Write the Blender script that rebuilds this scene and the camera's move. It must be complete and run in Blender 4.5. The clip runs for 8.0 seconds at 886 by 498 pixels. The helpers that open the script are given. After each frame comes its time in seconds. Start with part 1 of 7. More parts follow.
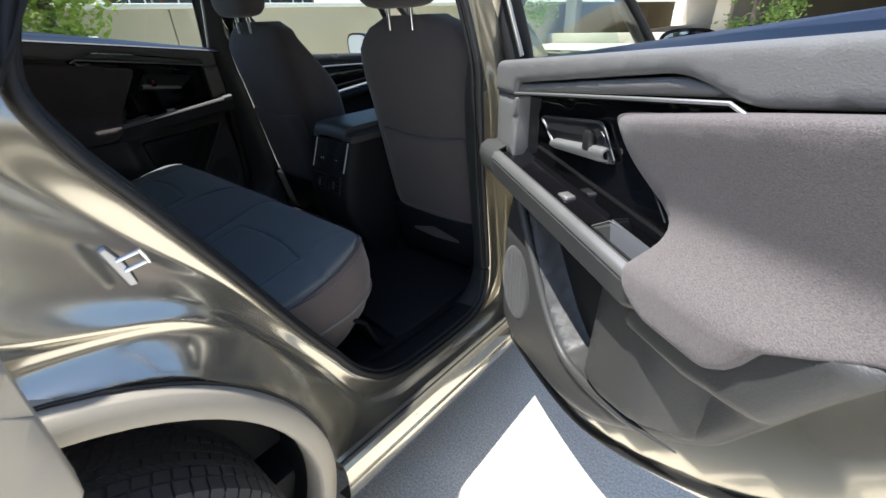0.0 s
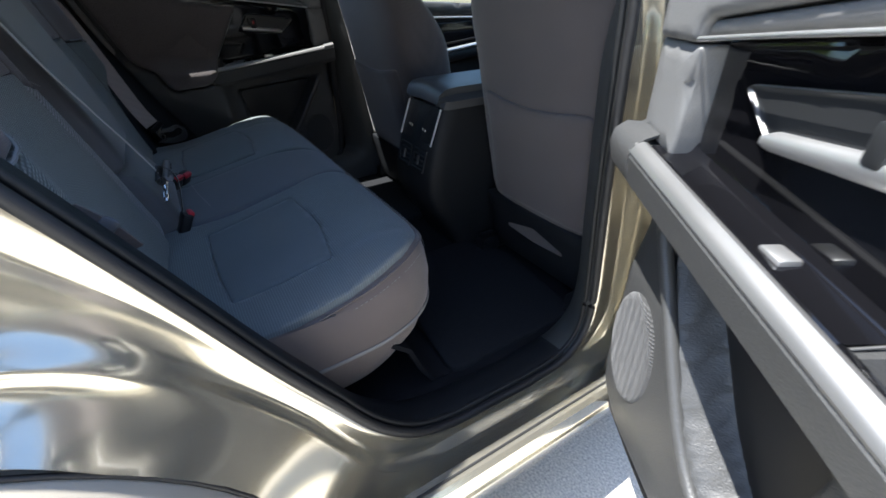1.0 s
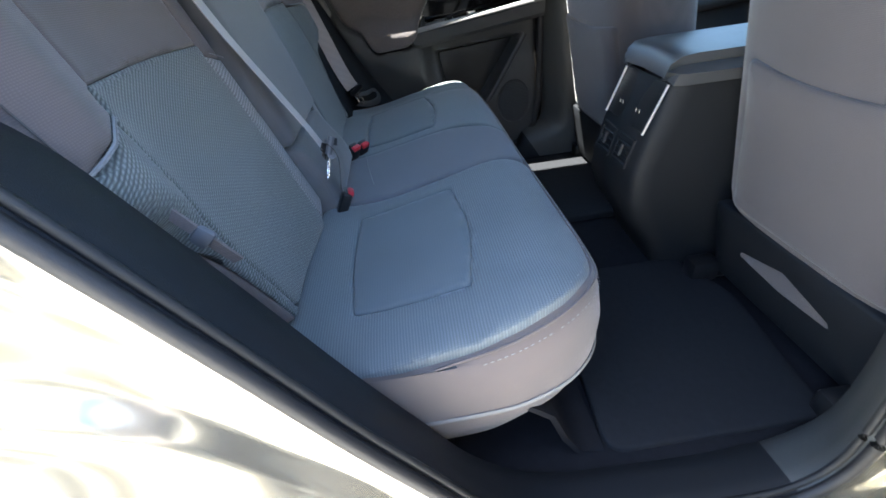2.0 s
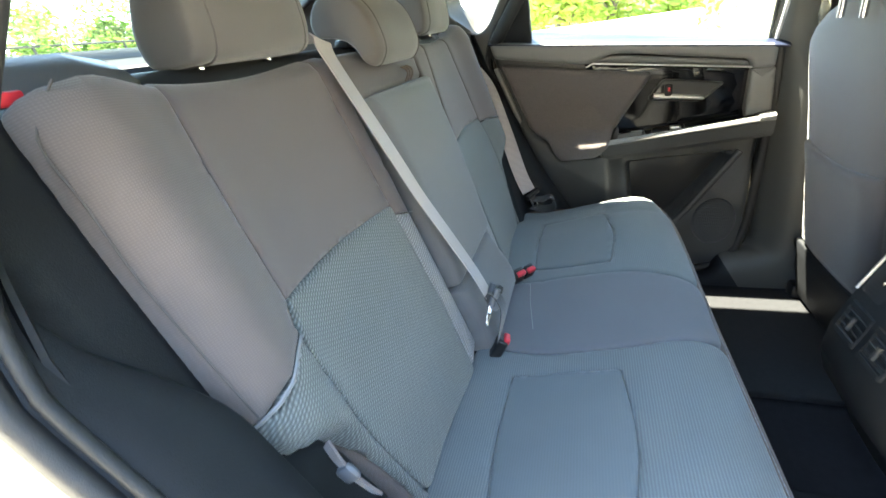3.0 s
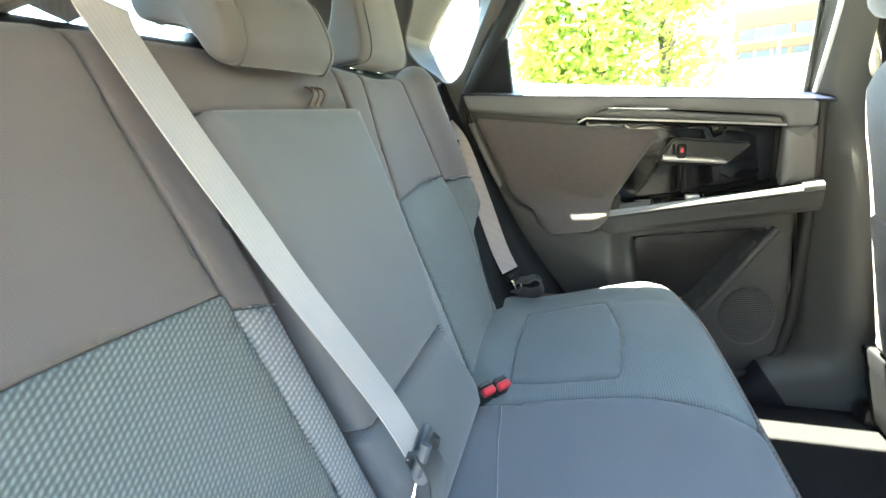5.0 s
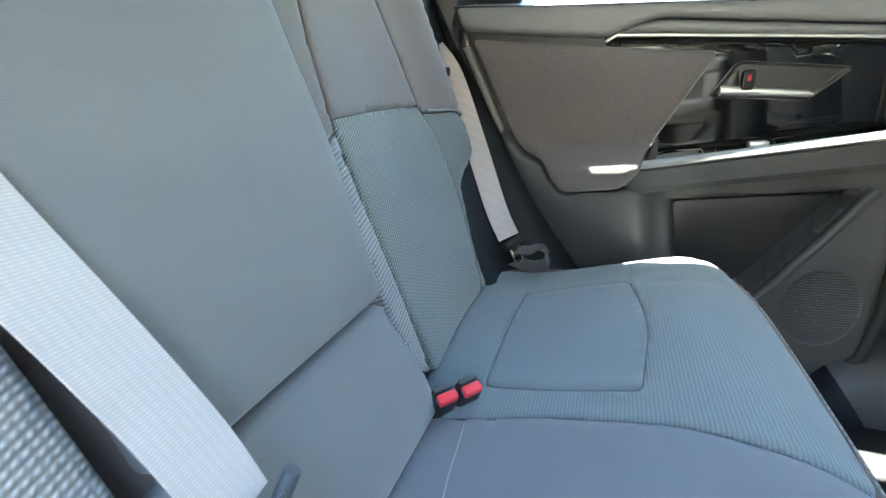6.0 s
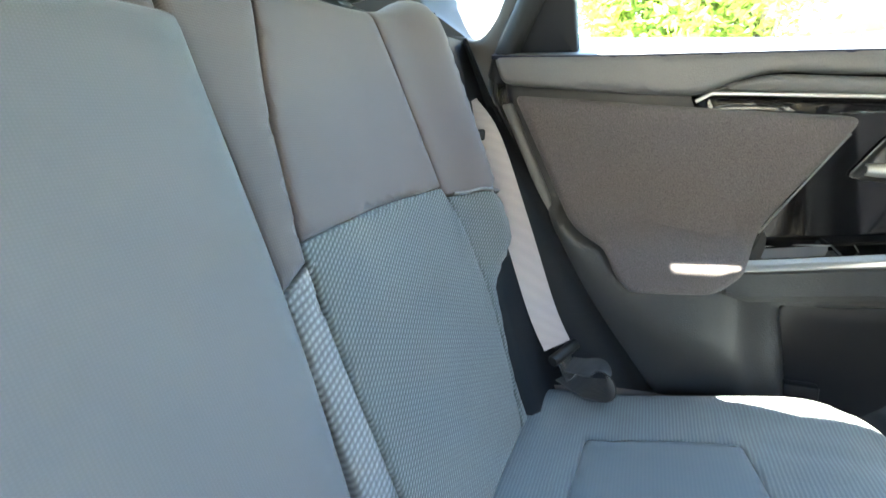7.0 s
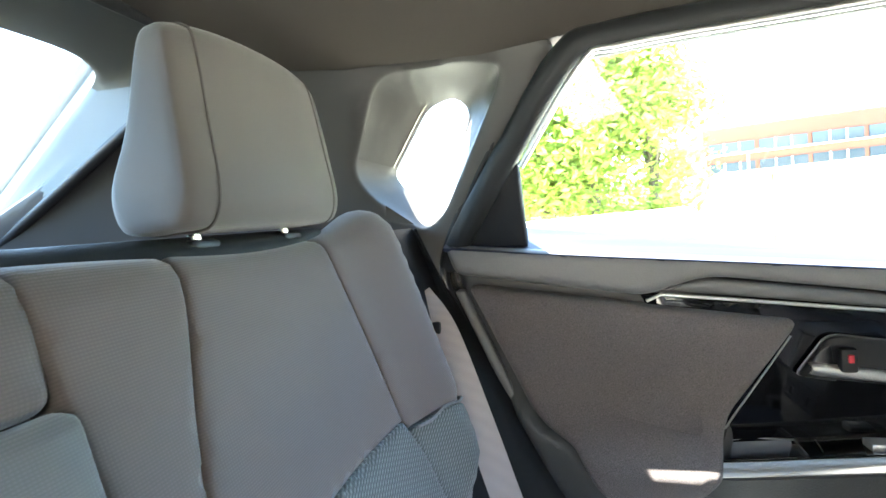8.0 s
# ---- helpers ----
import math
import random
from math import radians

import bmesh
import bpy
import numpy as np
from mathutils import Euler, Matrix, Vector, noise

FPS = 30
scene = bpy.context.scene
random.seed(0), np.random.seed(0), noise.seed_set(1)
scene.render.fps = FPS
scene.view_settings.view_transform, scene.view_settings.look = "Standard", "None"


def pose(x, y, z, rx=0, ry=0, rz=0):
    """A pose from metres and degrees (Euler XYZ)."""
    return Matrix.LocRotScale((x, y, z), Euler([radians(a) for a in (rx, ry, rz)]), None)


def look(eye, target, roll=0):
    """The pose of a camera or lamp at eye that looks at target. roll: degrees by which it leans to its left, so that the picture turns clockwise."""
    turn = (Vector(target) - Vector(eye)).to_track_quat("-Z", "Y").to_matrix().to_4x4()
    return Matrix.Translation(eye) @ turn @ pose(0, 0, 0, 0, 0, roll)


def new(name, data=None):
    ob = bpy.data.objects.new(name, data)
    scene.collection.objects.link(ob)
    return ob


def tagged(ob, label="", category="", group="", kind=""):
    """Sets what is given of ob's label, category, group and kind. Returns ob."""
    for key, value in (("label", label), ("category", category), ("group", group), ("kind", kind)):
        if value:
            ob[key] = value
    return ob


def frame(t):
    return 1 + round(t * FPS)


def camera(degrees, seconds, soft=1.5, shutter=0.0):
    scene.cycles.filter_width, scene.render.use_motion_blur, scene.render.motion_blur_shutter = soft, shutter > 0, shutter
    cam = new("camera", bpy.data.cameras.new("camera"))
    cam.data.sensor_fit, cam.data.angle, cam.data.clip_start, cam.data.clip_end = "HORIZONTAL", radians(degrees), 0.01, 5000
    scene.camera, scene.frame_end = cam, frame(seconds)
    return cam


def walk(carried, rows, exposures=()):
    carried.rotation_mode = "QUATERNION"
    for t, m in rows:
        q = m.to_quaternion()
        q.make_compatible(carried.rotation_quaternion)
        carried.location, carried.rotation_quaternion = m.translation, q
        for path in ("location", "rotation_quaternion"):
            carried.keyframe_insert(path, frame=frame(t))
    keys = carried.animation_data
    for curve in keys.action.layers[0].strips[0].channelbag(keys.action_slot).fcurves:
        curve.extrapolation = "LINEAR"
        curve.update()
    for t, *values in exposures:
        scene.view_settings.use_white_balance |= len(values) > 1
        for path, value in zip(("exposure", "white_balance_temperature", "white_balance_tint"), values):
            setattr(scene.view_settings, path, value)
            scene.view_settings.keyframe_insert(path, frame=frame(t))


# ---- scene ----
cam = camera(92.7, 8.0, shutter=0.15)
PATH = [
    (0, (1.384, 0.109, 1.229), (0.23, 1.43, 0.267), -2.3),
    (0.5, (1.32, 0.305, 1.194), (0.013, 1.44, 0.193), -2.4),
    (1, (1.19, 0.391, 1.141), (-0.258, 1.28, 0.086), -1.5),
    (1.2, (1.128, 0.427, 1.106), (-0.377, 1.16, 0.011), -2.0),
    (2.3, (0.935, 0.521, 1.139), (-0.713, 0.362, 0.017), -8.0),
    (2.5, (0.891, 0.5, 1.189), (-0.763, 0.226, 0.099), -7.2),
    (3, (0.825, 0.501, 1.278), (-0.851, -0.128, 0.386), -8.5),
    (3.5, (0.722, 0.505, 1.319), (-0.976, -0.256, 0.587), -6.9),
    (4, (0.64, 0.504, 1.31), (-1.107, -0.247, 0.691), -6.1),
    (4.5, (0.58, 0.499, 1.248), (-1.203, -0.17, 0.639), -6.2),
    (5, (0.506, 0.508, 1.172), (-1.303, -0.117, 0.592), -6.0),
    (5.2, (0.465, 0.52, 1.118), (-1.34, -0.087, 0.507), -5.6),
    (6.3, (0.198, 0.525, 1.051), (-1.516, -0.263, 0.387), -5.0),
    (6.5, (0.146, 0.504, 1.056), (-1.561, -0.318, 0.414), -5.1),
    (7, (0.062, 0.442, 1.116), (-1.668, -0.414, 0.59), -4.6),
    (7.5, (0.0, 0.388, 1.229), (-1.827, -0.371, 0.934), -4.4),
    (8, (-0.001, 0.397, 1.276), (-1.913, -0.17, 1.15), -5.7),
]
walk(cam, [(t, look(eye, target, roll)) for t, eye, target, roll in PATH], exposures=[(0, 1.03, 6250, 10), (0.5, 1.23, 6250, 10), (1.0, 1.78, 6050, 10), (1.2, 2.08, 6050, 10), (2.3, 4.0, 6450, 8), (2.5, 4.22, 6950, 8), (3.0, 4.5, 7400, 2), (3.5, 4.55, 7600, 0), (4.0, 4.6, 7600, 0), (4.5, 4.85, 7600, 0), (5.0, 5.05, 7500, -1), (6.3, 5.28, 6750, 0), (6.5, 5.32, 6750, 0), (7.0, 5.3, 6700, 2), (7.5, 5.1, 6550, 6), (8.0, 4.85, 6550, 6)])

# ---------- sky and sun: high sun from behind the car ----------
world = bpy.data.worlds.new("sky")
scene.world = world
world.use_nodes = True
sky = world.node_tree.nodes.new("ShaderNodeTexSky")
sky.sky_type = "NISHITA"
sky.sun_disc = False
sky.sun_elevation = radians(69.3)
sky.sun_rotation = radians(202.5)
sky.air_density, sky.dust_density, sky.ozone_density = 1.0, 0.6, 1.2
bg = world.node_tree.nodes["Background"]
bg.inputs["Strength"].default_value = 0.15
world.node_tree.links.new(sky.outputs["Color"], bg.inputs["Color"])
sun = new("sun", bpy.data.lights.new("sun", "SUN"))
sun.data.energy = 5.0
sun.data.angle = radians(0.6)
sun.data.color = (1.0, 0.95, 0.87)
sun.matrix_world = look((-1.45, -3.5, 10), (0, 0, 0))

# ---------- materials ----------
def node_mat(name, colour, rough=0.6, metal=0.0, vary=0.12, vscale=6.0, grain=0.0, gscale=900.0, coat=0.0, sheen=0.0, spec=0.5, fleck=0.0, fscale=700.0, bump=0.0006):
    """Principled material with soft colour variation, fine flecks and a fine grain relief."""
    m = bpy.data.materials.new(name)
    m.use_nodes = True
    nt = m.node_tree
    b = nt.nodes["Principled BSDF"]
    b.inputs["Roughness"].default_value = rough
    b.inputs["Metallic"].default_value = metal
    b.inputs["Coat Weight"].default_value = coat
    b.inputs["Coat Roughness"].default_value = 0.03
    b.inputs["Sheen Weight"].default_value = sheen
    b.inputs["Specular IOR Level"].default_value = spec
    tc = nt.nodes.new("ShaderNodeTexCoord")
    n1 = nt.nodes.new("ShaderNodeTexNoise")
    n1.inputs["Scale"].default_value = vscale
    n1.inputs["Detail"].default_value = 6
    nt.links.new(tc.outputs["Object"], n1.inputs["Vector"])
    mix = nt.nodes.new("ShaderNodeMix")
    mix.data_type = "RGBA"
    mix.inputs["A"].default_value = (*[c * (1 - vary) for c in colour], 1)
    mix.inputs["B"].default_value = (*[min(1, c * (1 + vary)) for c in colour], 1)
    nt.links.new(n1.outputs["Fac"], mix.inputs["Factor"])
    nt.links.new(mix.outputs["Result"], b.inputs["Base Color"])
    if fleck > 0:
        n3 = nt.nodes.new("ShaderNodeTexNoise")
        n3.inputs["Scale"].default_value = fscale
        n3.inputs["Detail"].default_value = 2
        nt.links.new(tc.outputs["Object"], n3.inputs["Vector"])
        fr = nt.nodes.new("ShaderNodeMapRange")
        fr.inputs["From Min"].default_value = 0.3
        fr.inputs["From Max"].default_value = 0.7
        fr.inputs["To Min"].default_value = 1 - fleck
        fr.inputs["To Max"].default_value = 1 + fleck
        nt.links.new(n3.outputs["Fac"], fr.inputs["Value"])
        fm = nt.nodes.new("ShaderNodeMix")
        fm.data_type = "RGBA"
        fm.blend_type = "MULTIPLY"
        fm.inputs["Factor"].default_value = 1
        nt.links.new(mix.outputs["Result"], fm.inputs["A"])
        nt.links.new(fr.outputs["Result"], fm.inputs["B"])
        nt.links.new(fm.outputs["Result"], b.inputs["Base Color"])
    if grain > 0:
        n2 = nt.nodes.new("ShaderNodeTexNoise")
        n2.inputs["Scale"].default_value = gscale
        n2.inputs["Detail"].default_value = 3
        nt.links.new(tc.outputs["Object"], n2.inputs["Vector"])
        bp = nt.nodes.new("ShaderNodeBump")
        bp.inputs["Strength"].default_value = grain
        bp.inputs["Distance"].default_value = bump
        nt.links.new(n2.outputs["Fac"], bp.inputs["Height"])
        nt.links.new(bp.outputs["Normal"], b.inputs["Normal"])
        mr = nt.nodes.new("ShaderNodeMapRange")
        mr.inputs["To Min"].default_value = max(0.02, rough - 0.08)
        mr.inputs["To Max"].default_value = min(1, rough + 0.08)
        nt.links.new(n1.outputs["Fac"], mr.inputs["Value"])
        nt.links.new(mr.outputs["Result"], b.inputs["Roughness"])
    return m


def math_node(nt, op, a, b=None):
    n = nt.nodes.new("ShaderNodeMath")
    n.operation = op
    for i, v in enumerate((a, b)):
        if v is None:
            continue
        if isinstance(v, (int, float)):
            n.inputs[i].default_value = v
        else:
            nt.links.new(v, n.inputs[i])
    return n.outputs[0]


def cloth_mat(name, colour, pitch_a, pitch_b, axis_a, axis_b, depth=0.0007, contrast=0.35, strength=0.7, rough=0.85, vary=0.1):
    """Woven cloth: two sets of threads along two world axes, as colour and relief."""
    m = node_mat(name, colour, rough, vary=vary, vscale=9.0, sheen=0.25, spec=0.25)
    nt = m.node_tree
    b = nt.nodes["Principled BSDF"]
    tc = nt.nodes["Texture Coordinate"]
    wob = nt.nodes.new("ShaderNodeTexNoise")
    wob.inputs["Scale"].default_value = 60
    nt.links.new(tc.outputs["Object"], wob.inputs["Vector"])
    off = math_node(nt, "MULTIPLY", wob.outputs["Fac"], 2.2)

    def thread(axis, pitch, shift):
        d = nt.nodes.new("ShaderNodeVectorMath")
        d.operation = "DOT_PRODUCT"
        nt.links.new(tc.outputs["Object"], d.inputs[0])
        d.inputs[1].default_value = axis
        ph = math_node(nt, "ADD", math_node(nt, "MULTIPLY", d.outputs["Value"], 6.2832 / pitch), shift)
        return math_node(nt, "ADD", math_node(nt, "MULTIPLY", math_node(nt, "SINE", ph), 0.5), 0.5)

    ta = thread(axis_a, pitch_a, off)
    tb = thread(axis_b, pitch_b, off)
    h = math_node(nt, "MULTIPLY", ta, math_node(nt, "ADD", math_node(nt, "MULTIPLY", tb, 0.6), 0.4))
    fuzz = nt.nodes.new("ShaderNodeTexNoise")
    fuzz.inputs["Scale"].default_value = 1400
    nt.links.new(tc.outputs["Object"], fuzz.inputs["Vector"])
    h2 = math_node(nt, "ADD", h, math_node(nt, "MULTIPLY", fuzz.outputs["Fac"], 0.35))
    bp = nt.nodes.new("ShaderNodeBump")
    bp.inputs["Strength"].default_value = strength
    bp.inputs["Distance"].default_value = depth
    nt.links.new(h2, bp.inputs["Height"])
    nt.links.new(bp.outputs["Normal"], b.inputs["Normal"])
    src = b.inputs["Base Color"].links[0].from_socket
    mul = nt.nodes.new("ShaderNodeMix")
    mul.data_type = "RGBA"
    mul.blend_type = "MULTIPLY"
    mul.inputs["Factor"].default_value = 1
    nt.links.new(src, mul.inputs["A"])
    ramp = nt.nodes.new("ShaderNodeMapRange")
    ramp.inputs["To Min"].default_value = 1 - contrast
    ramp.inputs["To Max"].default_value = 1 + contrast
    nt.links.new(h, ramp.inputs["Value"])
    nt.links.new(ramp.outputs["Result"], mul.inputs["B"])
    nt.links.new(mul.outputs["Result"], b.inputs["Base Color"])
    return m


def glass_mat(name, tint=(0.9, 0.95, 0.93), gloss=1.0):
    """Thin window glass: clear, with a mirror film that grows at grazing angles."""
    m = bpy.data.materials.new(name)
    m.use_nodes = True
    nt = m.node_tree
    nt.nodes.remove(nt.nodes["Principled BSDF"])
    out = nt.nodes["Material Output"]
    tr = nt.nodes.new("ShaderNodeBsdfTransparent")
    tr.inputs["Color"].default_value = (*tint, 1)
    gl = nt.nodes.new("ShaderNodeBsdfGlossy")
    gl.inputs["Roughness"].default_value = 0.0
    lw = nt.nodes.new("ShaderNodeLayerWeight")
    lw.inputs["Blend"].default_value = 0.5
    film = math_node(nt, "ADD", math_node(nt, "MULTIPLY", math_node(nt, "POWER", lw.outputs["Facing"], 5.0), 0.8), 0.03)
    mx = nt.nodes.new("ShaderNodeMixShader")
    nt.links.new(film, mx.inputs["Fac"])
    nt.links.new(tr.outputs[0], mx.inputs[1])
    nt.links.new(gl.outputs[0], mx.inputs[2])
    nt.links.new(mx.outputs[0], out.inputs["Surface"])
    return m


# ---------- mesh tools ----------
def base(name, at, label="", category="", group="", kind=""):
    """An Empty at the foot of a thing."""
    e = new(name)
    e.location = at
    e.empty_display_size = 0.05
    return tagged(e, label, category, group, kind)


def link_mesh(name, verts, faces, material, parent=None, label="", sharp=40, smooth=True):
    me = bpy.data.meshes.new(name)
    me.from_pydata([tuple(v) for v in verts], [], faces)
    me.validate()
    bm = bmesh.new()
    bm.from_mesh(me)
    bmesh.ops.recalc_face_normals(bm, faces=bm.faces)
    bm.to_mesh(me)
    bm.free()
    if smooth:
        me.polygons.foreach_set("use_smooth", [True] * len(me.polygons))
        me.set_sharp_from_angle(angle=radians(sharp))
    me.materials.append(material)
    ob = new(name, me)
    if parent is not None:
        ob.parent = parent
        ob.matrix_parent_inverse = Matrix.Translation(-world_at(parent))
    return tagged(ob, label)


def world_at(ob):
    p = Vector((0, 0, 0))
    while ob is not None:
        p = p + ob.matrix_parent_inverse.translation + ob.location
        ob = ob.parent
    return p


def part(name, bm, material, parent=None, label="", sharp=40):
    """Links a bmesh as one mesh object under a thing or a part."""
    vs = [v.co.copy() for v in bm.verts]
    bm.verts.index_update()
    fs = [[v.index for v in f.verts] for f in bm.faces]
    bm.free()
    return link_mesh(name, vs, fs, material, parent, label, sharp)


def spline(pts, n=8, closed=False):
    """Catmull-Rom through the points."""
    P = [Vector(p) for p in pts]
    out = []
    m = len(P)
    for i in range(m if closed else m - 1):
        a, b, c, d = ((P[(i + k) % m] for k in (-1, 0, 1, 2)) if closed else (P[max(0, i - 1)], P[i], P[i + 1], P[min(m - 1, i + 2)]))
        for k in range(n):
            t = k / n
            out.append(0.5 * (2 * b + (c - a) * t + (2 * a - 5 * b + 4 * c - d) * t * t + (3 * b - a - 3 * c + d) * t ** 3))
    if not closed:
        out.append(P[-1])
    return out


def rounded(pts, r=0.02, n=5):
    """A closed 2D outline with rounded corners; a point may carry its own radius as a third value."""
    out = []
    m = len(pts)
    for i in range(m):
        p = Vector(pts[i][:2])
        rr = pts[i][2] if len(pts[i]) > 2 else r
        a, c = Vector(pts[i - 1][:2]) - p, Vector(pts[(i + 1) % m][:2]) - p
        la, lc = a.length, c.length
        a, c = a / la, c / lc
        q = min(rr, 0.45 * la, 0.45 * lc)
        s, e = p + a * q, p + c * q
        for k in range(n + 1):
            t = k / n
            out.append((1 - t) ** 2 * s + 2 * t * (1 - t) * p + t * t * e)
    return out


def poly_dist(P, Q):
    """Distance of points P (n,2) to the closed outline Q (m,2), and whether they lie inside."""
    P, Q = np.asarray(P, float), np.asarray(Q, float)
    A, B = Q, np.roll(Q, -1, 0)
    d = np.full(len(P), 1e9)
    inside = np.zeros(len(P), bool)
    for a, b in zip(A, B):
        ab = b - a
        t = np.clip(((P - a) @ ab) / max(1e-12, ab @ ab), 0, 1)
        d = np.minimum(d, np.hypot(*(P - a - t[:, None] * ab).T))
        if a[1] != b[1]:
            cross = ((a[1] > P[:, 1]) != (b[1] > P[:, 1])) & (P[:, 0] < (b[0] - a[0]) * (P[:, 1] - a[1]) / (b[1] - a[1]) + a[0])
            inside ^= cross
    return d, inside


def relief(name, outline, place, material, parent=None, label="", height=None, r=0.012, rise=0.01, depth=0.02, step=0.012, holes=(), sharp=50, base_r=None):
    """A cushion-edged panel: a 2D outline filled with a fine mesh, its rim rounded over radius r by rise, with depth behind it.
    place(u, v, h) sets a point of the outline's plane, h above it, into the world."""
    from mathutils.geometry import delaunay_2d_cdt

    def dense(o):
        o = [Vector(p[:2]) for p in o]
        res = []
        for a, b in zip(o, o[1:] + o[:1]):
            k = max(1, int((b - a).length / (step * 1.3)))
            res += [a.lerp(b, i / k) for i in range(k)]
        return res

    rims = [dense(outline)] + [dense(h) for h in holes]
    allrim = [np.array([tuple(p) for p in rim]) for rim in rims]
    lo, hi = allrim[0].min(0), allrim[0].max(0)
    inner = []
    for rim in rims:
        R = np.array([tuple(p) for p in rim])
        T = np.roll(R, -1, 0) - np.roll(R, 1, 0)
        N = np.c_[-T[:, 1], T[:, 0]] / np.maximum(1e-9, np.hypot(*T.T))[:, None]
        for f in (0.12, 0.35, 0.7):
            for sgn in (1, -1):
                inner.append((R + sgn * N * r * f, r * f * 0.93))
    gx, gy = np.meshgrid(np.arange(lo[0] + step / 2, hi[0], step), np.arange(lo[1] + step / 2, hi[1], step))
    gx = gx + (np.arange(gx.shape[0]) % 2)[:, None] * step / 2
    inner.append((np.c_[gx.ravel(), gy.ravel()], max(r, step * 0.6)))

    def gauge(P):
        d, ins = poly_dist(P, allrim[0])
        for h in allrim[1:]:
            dh, inh = poly_dist(P, h)
            d, ins = np.minimum(d, dh), ins & ~inh
        return d, ins

    pts = [tuple(p) for rim in rims for p in rim]
    edges, k0 = [], 0
    for rim in rims:
        edges += [(k0 + i, k0 + (i + 1) % len(rim)) for i in range(len(rim))]
        k0 += len(rim)
    nrim = len(pts)
    for P, least in inner:
        d, ins = gauge(P)
        pts += [tuple(p) for p in P[ins & (d >= least)]]
    vs, _, fs, orig, _, _ = delaunay_2d_cdt([Vector(p) for p in pts], edges, [], 0, 1e-6)
    V = np.array([tuple(v) for v in vs])
    cen = np.array([V[list(f)].mean(0) for f in fs])
    _, ok = gauge(cen)
    fs = [list(f) for f, o in zip(fs, ok) if o]
    d, _ = gauge(V)
    t = 1 - np.minimum(d / r, 1)
    drop = rise * (1 - np.sqrt(np.maximum(0, 1 - t * t)))
    verts = [place(u, v, (height(u, v) if height else 0.0) - w) for (u, v), w in zip(V, drop)]
    where = {}
    for i, src in enumerate(orig):
        for s in src:
            where[s] = i
    faces, k0 = fs, 0
    for rim in rims:
        ids = [where.get(k0 + i) for i in range(len(rim))]
        k0 += len(rim)
        ids = [i for i in ids if i is not None]
        back = len(verts)
        for i in ids:
            u, v = V[i]
            verts.append(place(u, v, (height(u, v) if height else 0.0) - rise - depth))
        n = len(ids)
        for i in range(n):
            faces.append([ids[i], ids[(i + 1) % n], back + (i + 1) % n, back + i])
        if len(rims) == 1:
            faces.append([back + i for i in range(n)])
    return link_mesh(name, verts, faces, material, parent, label, sharp)


def surface(name, rows, material, parent=None, label="", thick=0.0, closed=False, sharp=60, caps=False):
    """A skin over rows of points (all of one length). closed: the rows are rings. thick: metres of thickness behind it."""
    R = [[Vector(p) for p in row] for row in rows]
    n, m = len(R), len(R[0])
    verts = [p for row in R for p in row]
    faces = []
    mm = m if closed else m - 1
    for i in range(n - 1):
        for j in range(mm):
            faces.append([i * m + j, i * m + (j + 1) % m, (i + 1) * m + (j + 1) % m, (i + 1) * m + j])
    if caps:
        faces.append(list(range(m))[::-1])
        faces.append([(n - 1) * m + j for j in range(m)])
    if thick:
        A = np.array([[tuple(p) for p in row] for row in R])
        du = np.gradient(A, axis=0)
        dv = np.gradient(A, axis=1)
        N = np.cross(du, dv)
        N /= np.maximum(1e-9, np.linalg.norm(N, axis=2))[..., None]
        B = A - N * thick
        k = len(verts)
        verts += [Vector(p) for p in B.reshape(-1, 3)]
        faces += [[k + i for i in f[::-1]] for f in list(faces)]
        rim = [(0, j) for j in range(m)] + [(i, m - 1) for i in range(1, n)] + [(n - 1, j) for j in range(m - 2, -1, -1)] + [(i, 0) for i in range(n - 2, 0, -1)]
        ids = [i * m + j for i, j in rim]
        for a, b in zip(ids, ids[1:] + ids[:1]):
            faces.append([a, b, k + b, k + a])
    return link_mesh(name, verts, faces, material, parent, label, sharp)


def tube(name, pts, radius, material, parent=None, label="", n=8, closed=False, flat=1.0, up=(0, 0, 1)):
    """A round or flattened rod along points, with ends closed."""
    P = [Vector(p) for p in pts]
    rings = []
    for i, p in enumerate(P):
        a = P[i - 1] if (i > 0 or closed) else p
        b = P[(i + 1) % len(P)] if (i < len(P) - 1 or closed) else p
        t = (b - a).normalized()
        s = t.cross(Vector(up))
        if s.length < 1e-4:
            s = t.cross(Vector((1, 0, 0)))
        s.normalize()
        w = s.cross(t)
        rr = radius(i / max(1, len(P) - 1)) if callable(radius) else radius
        rings.append([p + (s * math.cos(2 * math.pi * k / n) + w * math.sin(2 * math.pi * k / n) * flat) * rr for k in range(n)])
    if closed:
        rings.append(rings[0])
    return surface(name, rings, material, parent, label, closed=True, caps=not closed, sharp=70)


def box_bm(cx, cy, cz, sx, sy, sz, bevel=0.004, seg=2, m=None):
    bm = bmesh.new()
    bmesh.ops.create_cube(bm, size=1)
    for v in bm.verts:
        v.co = Vector((v.co.x * sx, v.co.y * sy, v.co.z * sz))
    if bevel:
        bmesh.ops.bevel(bm, geom=list(bm.edges), offset=bevel, segments=seg, affect="EDGES", profile=0.5)
    t = Matrix.Translation((cx, cy, cz)) @ (m or Matrix.Identity(4))
    bmesh.ops.transform(bm, matrix=t, verts=bm.verts)
    return bm


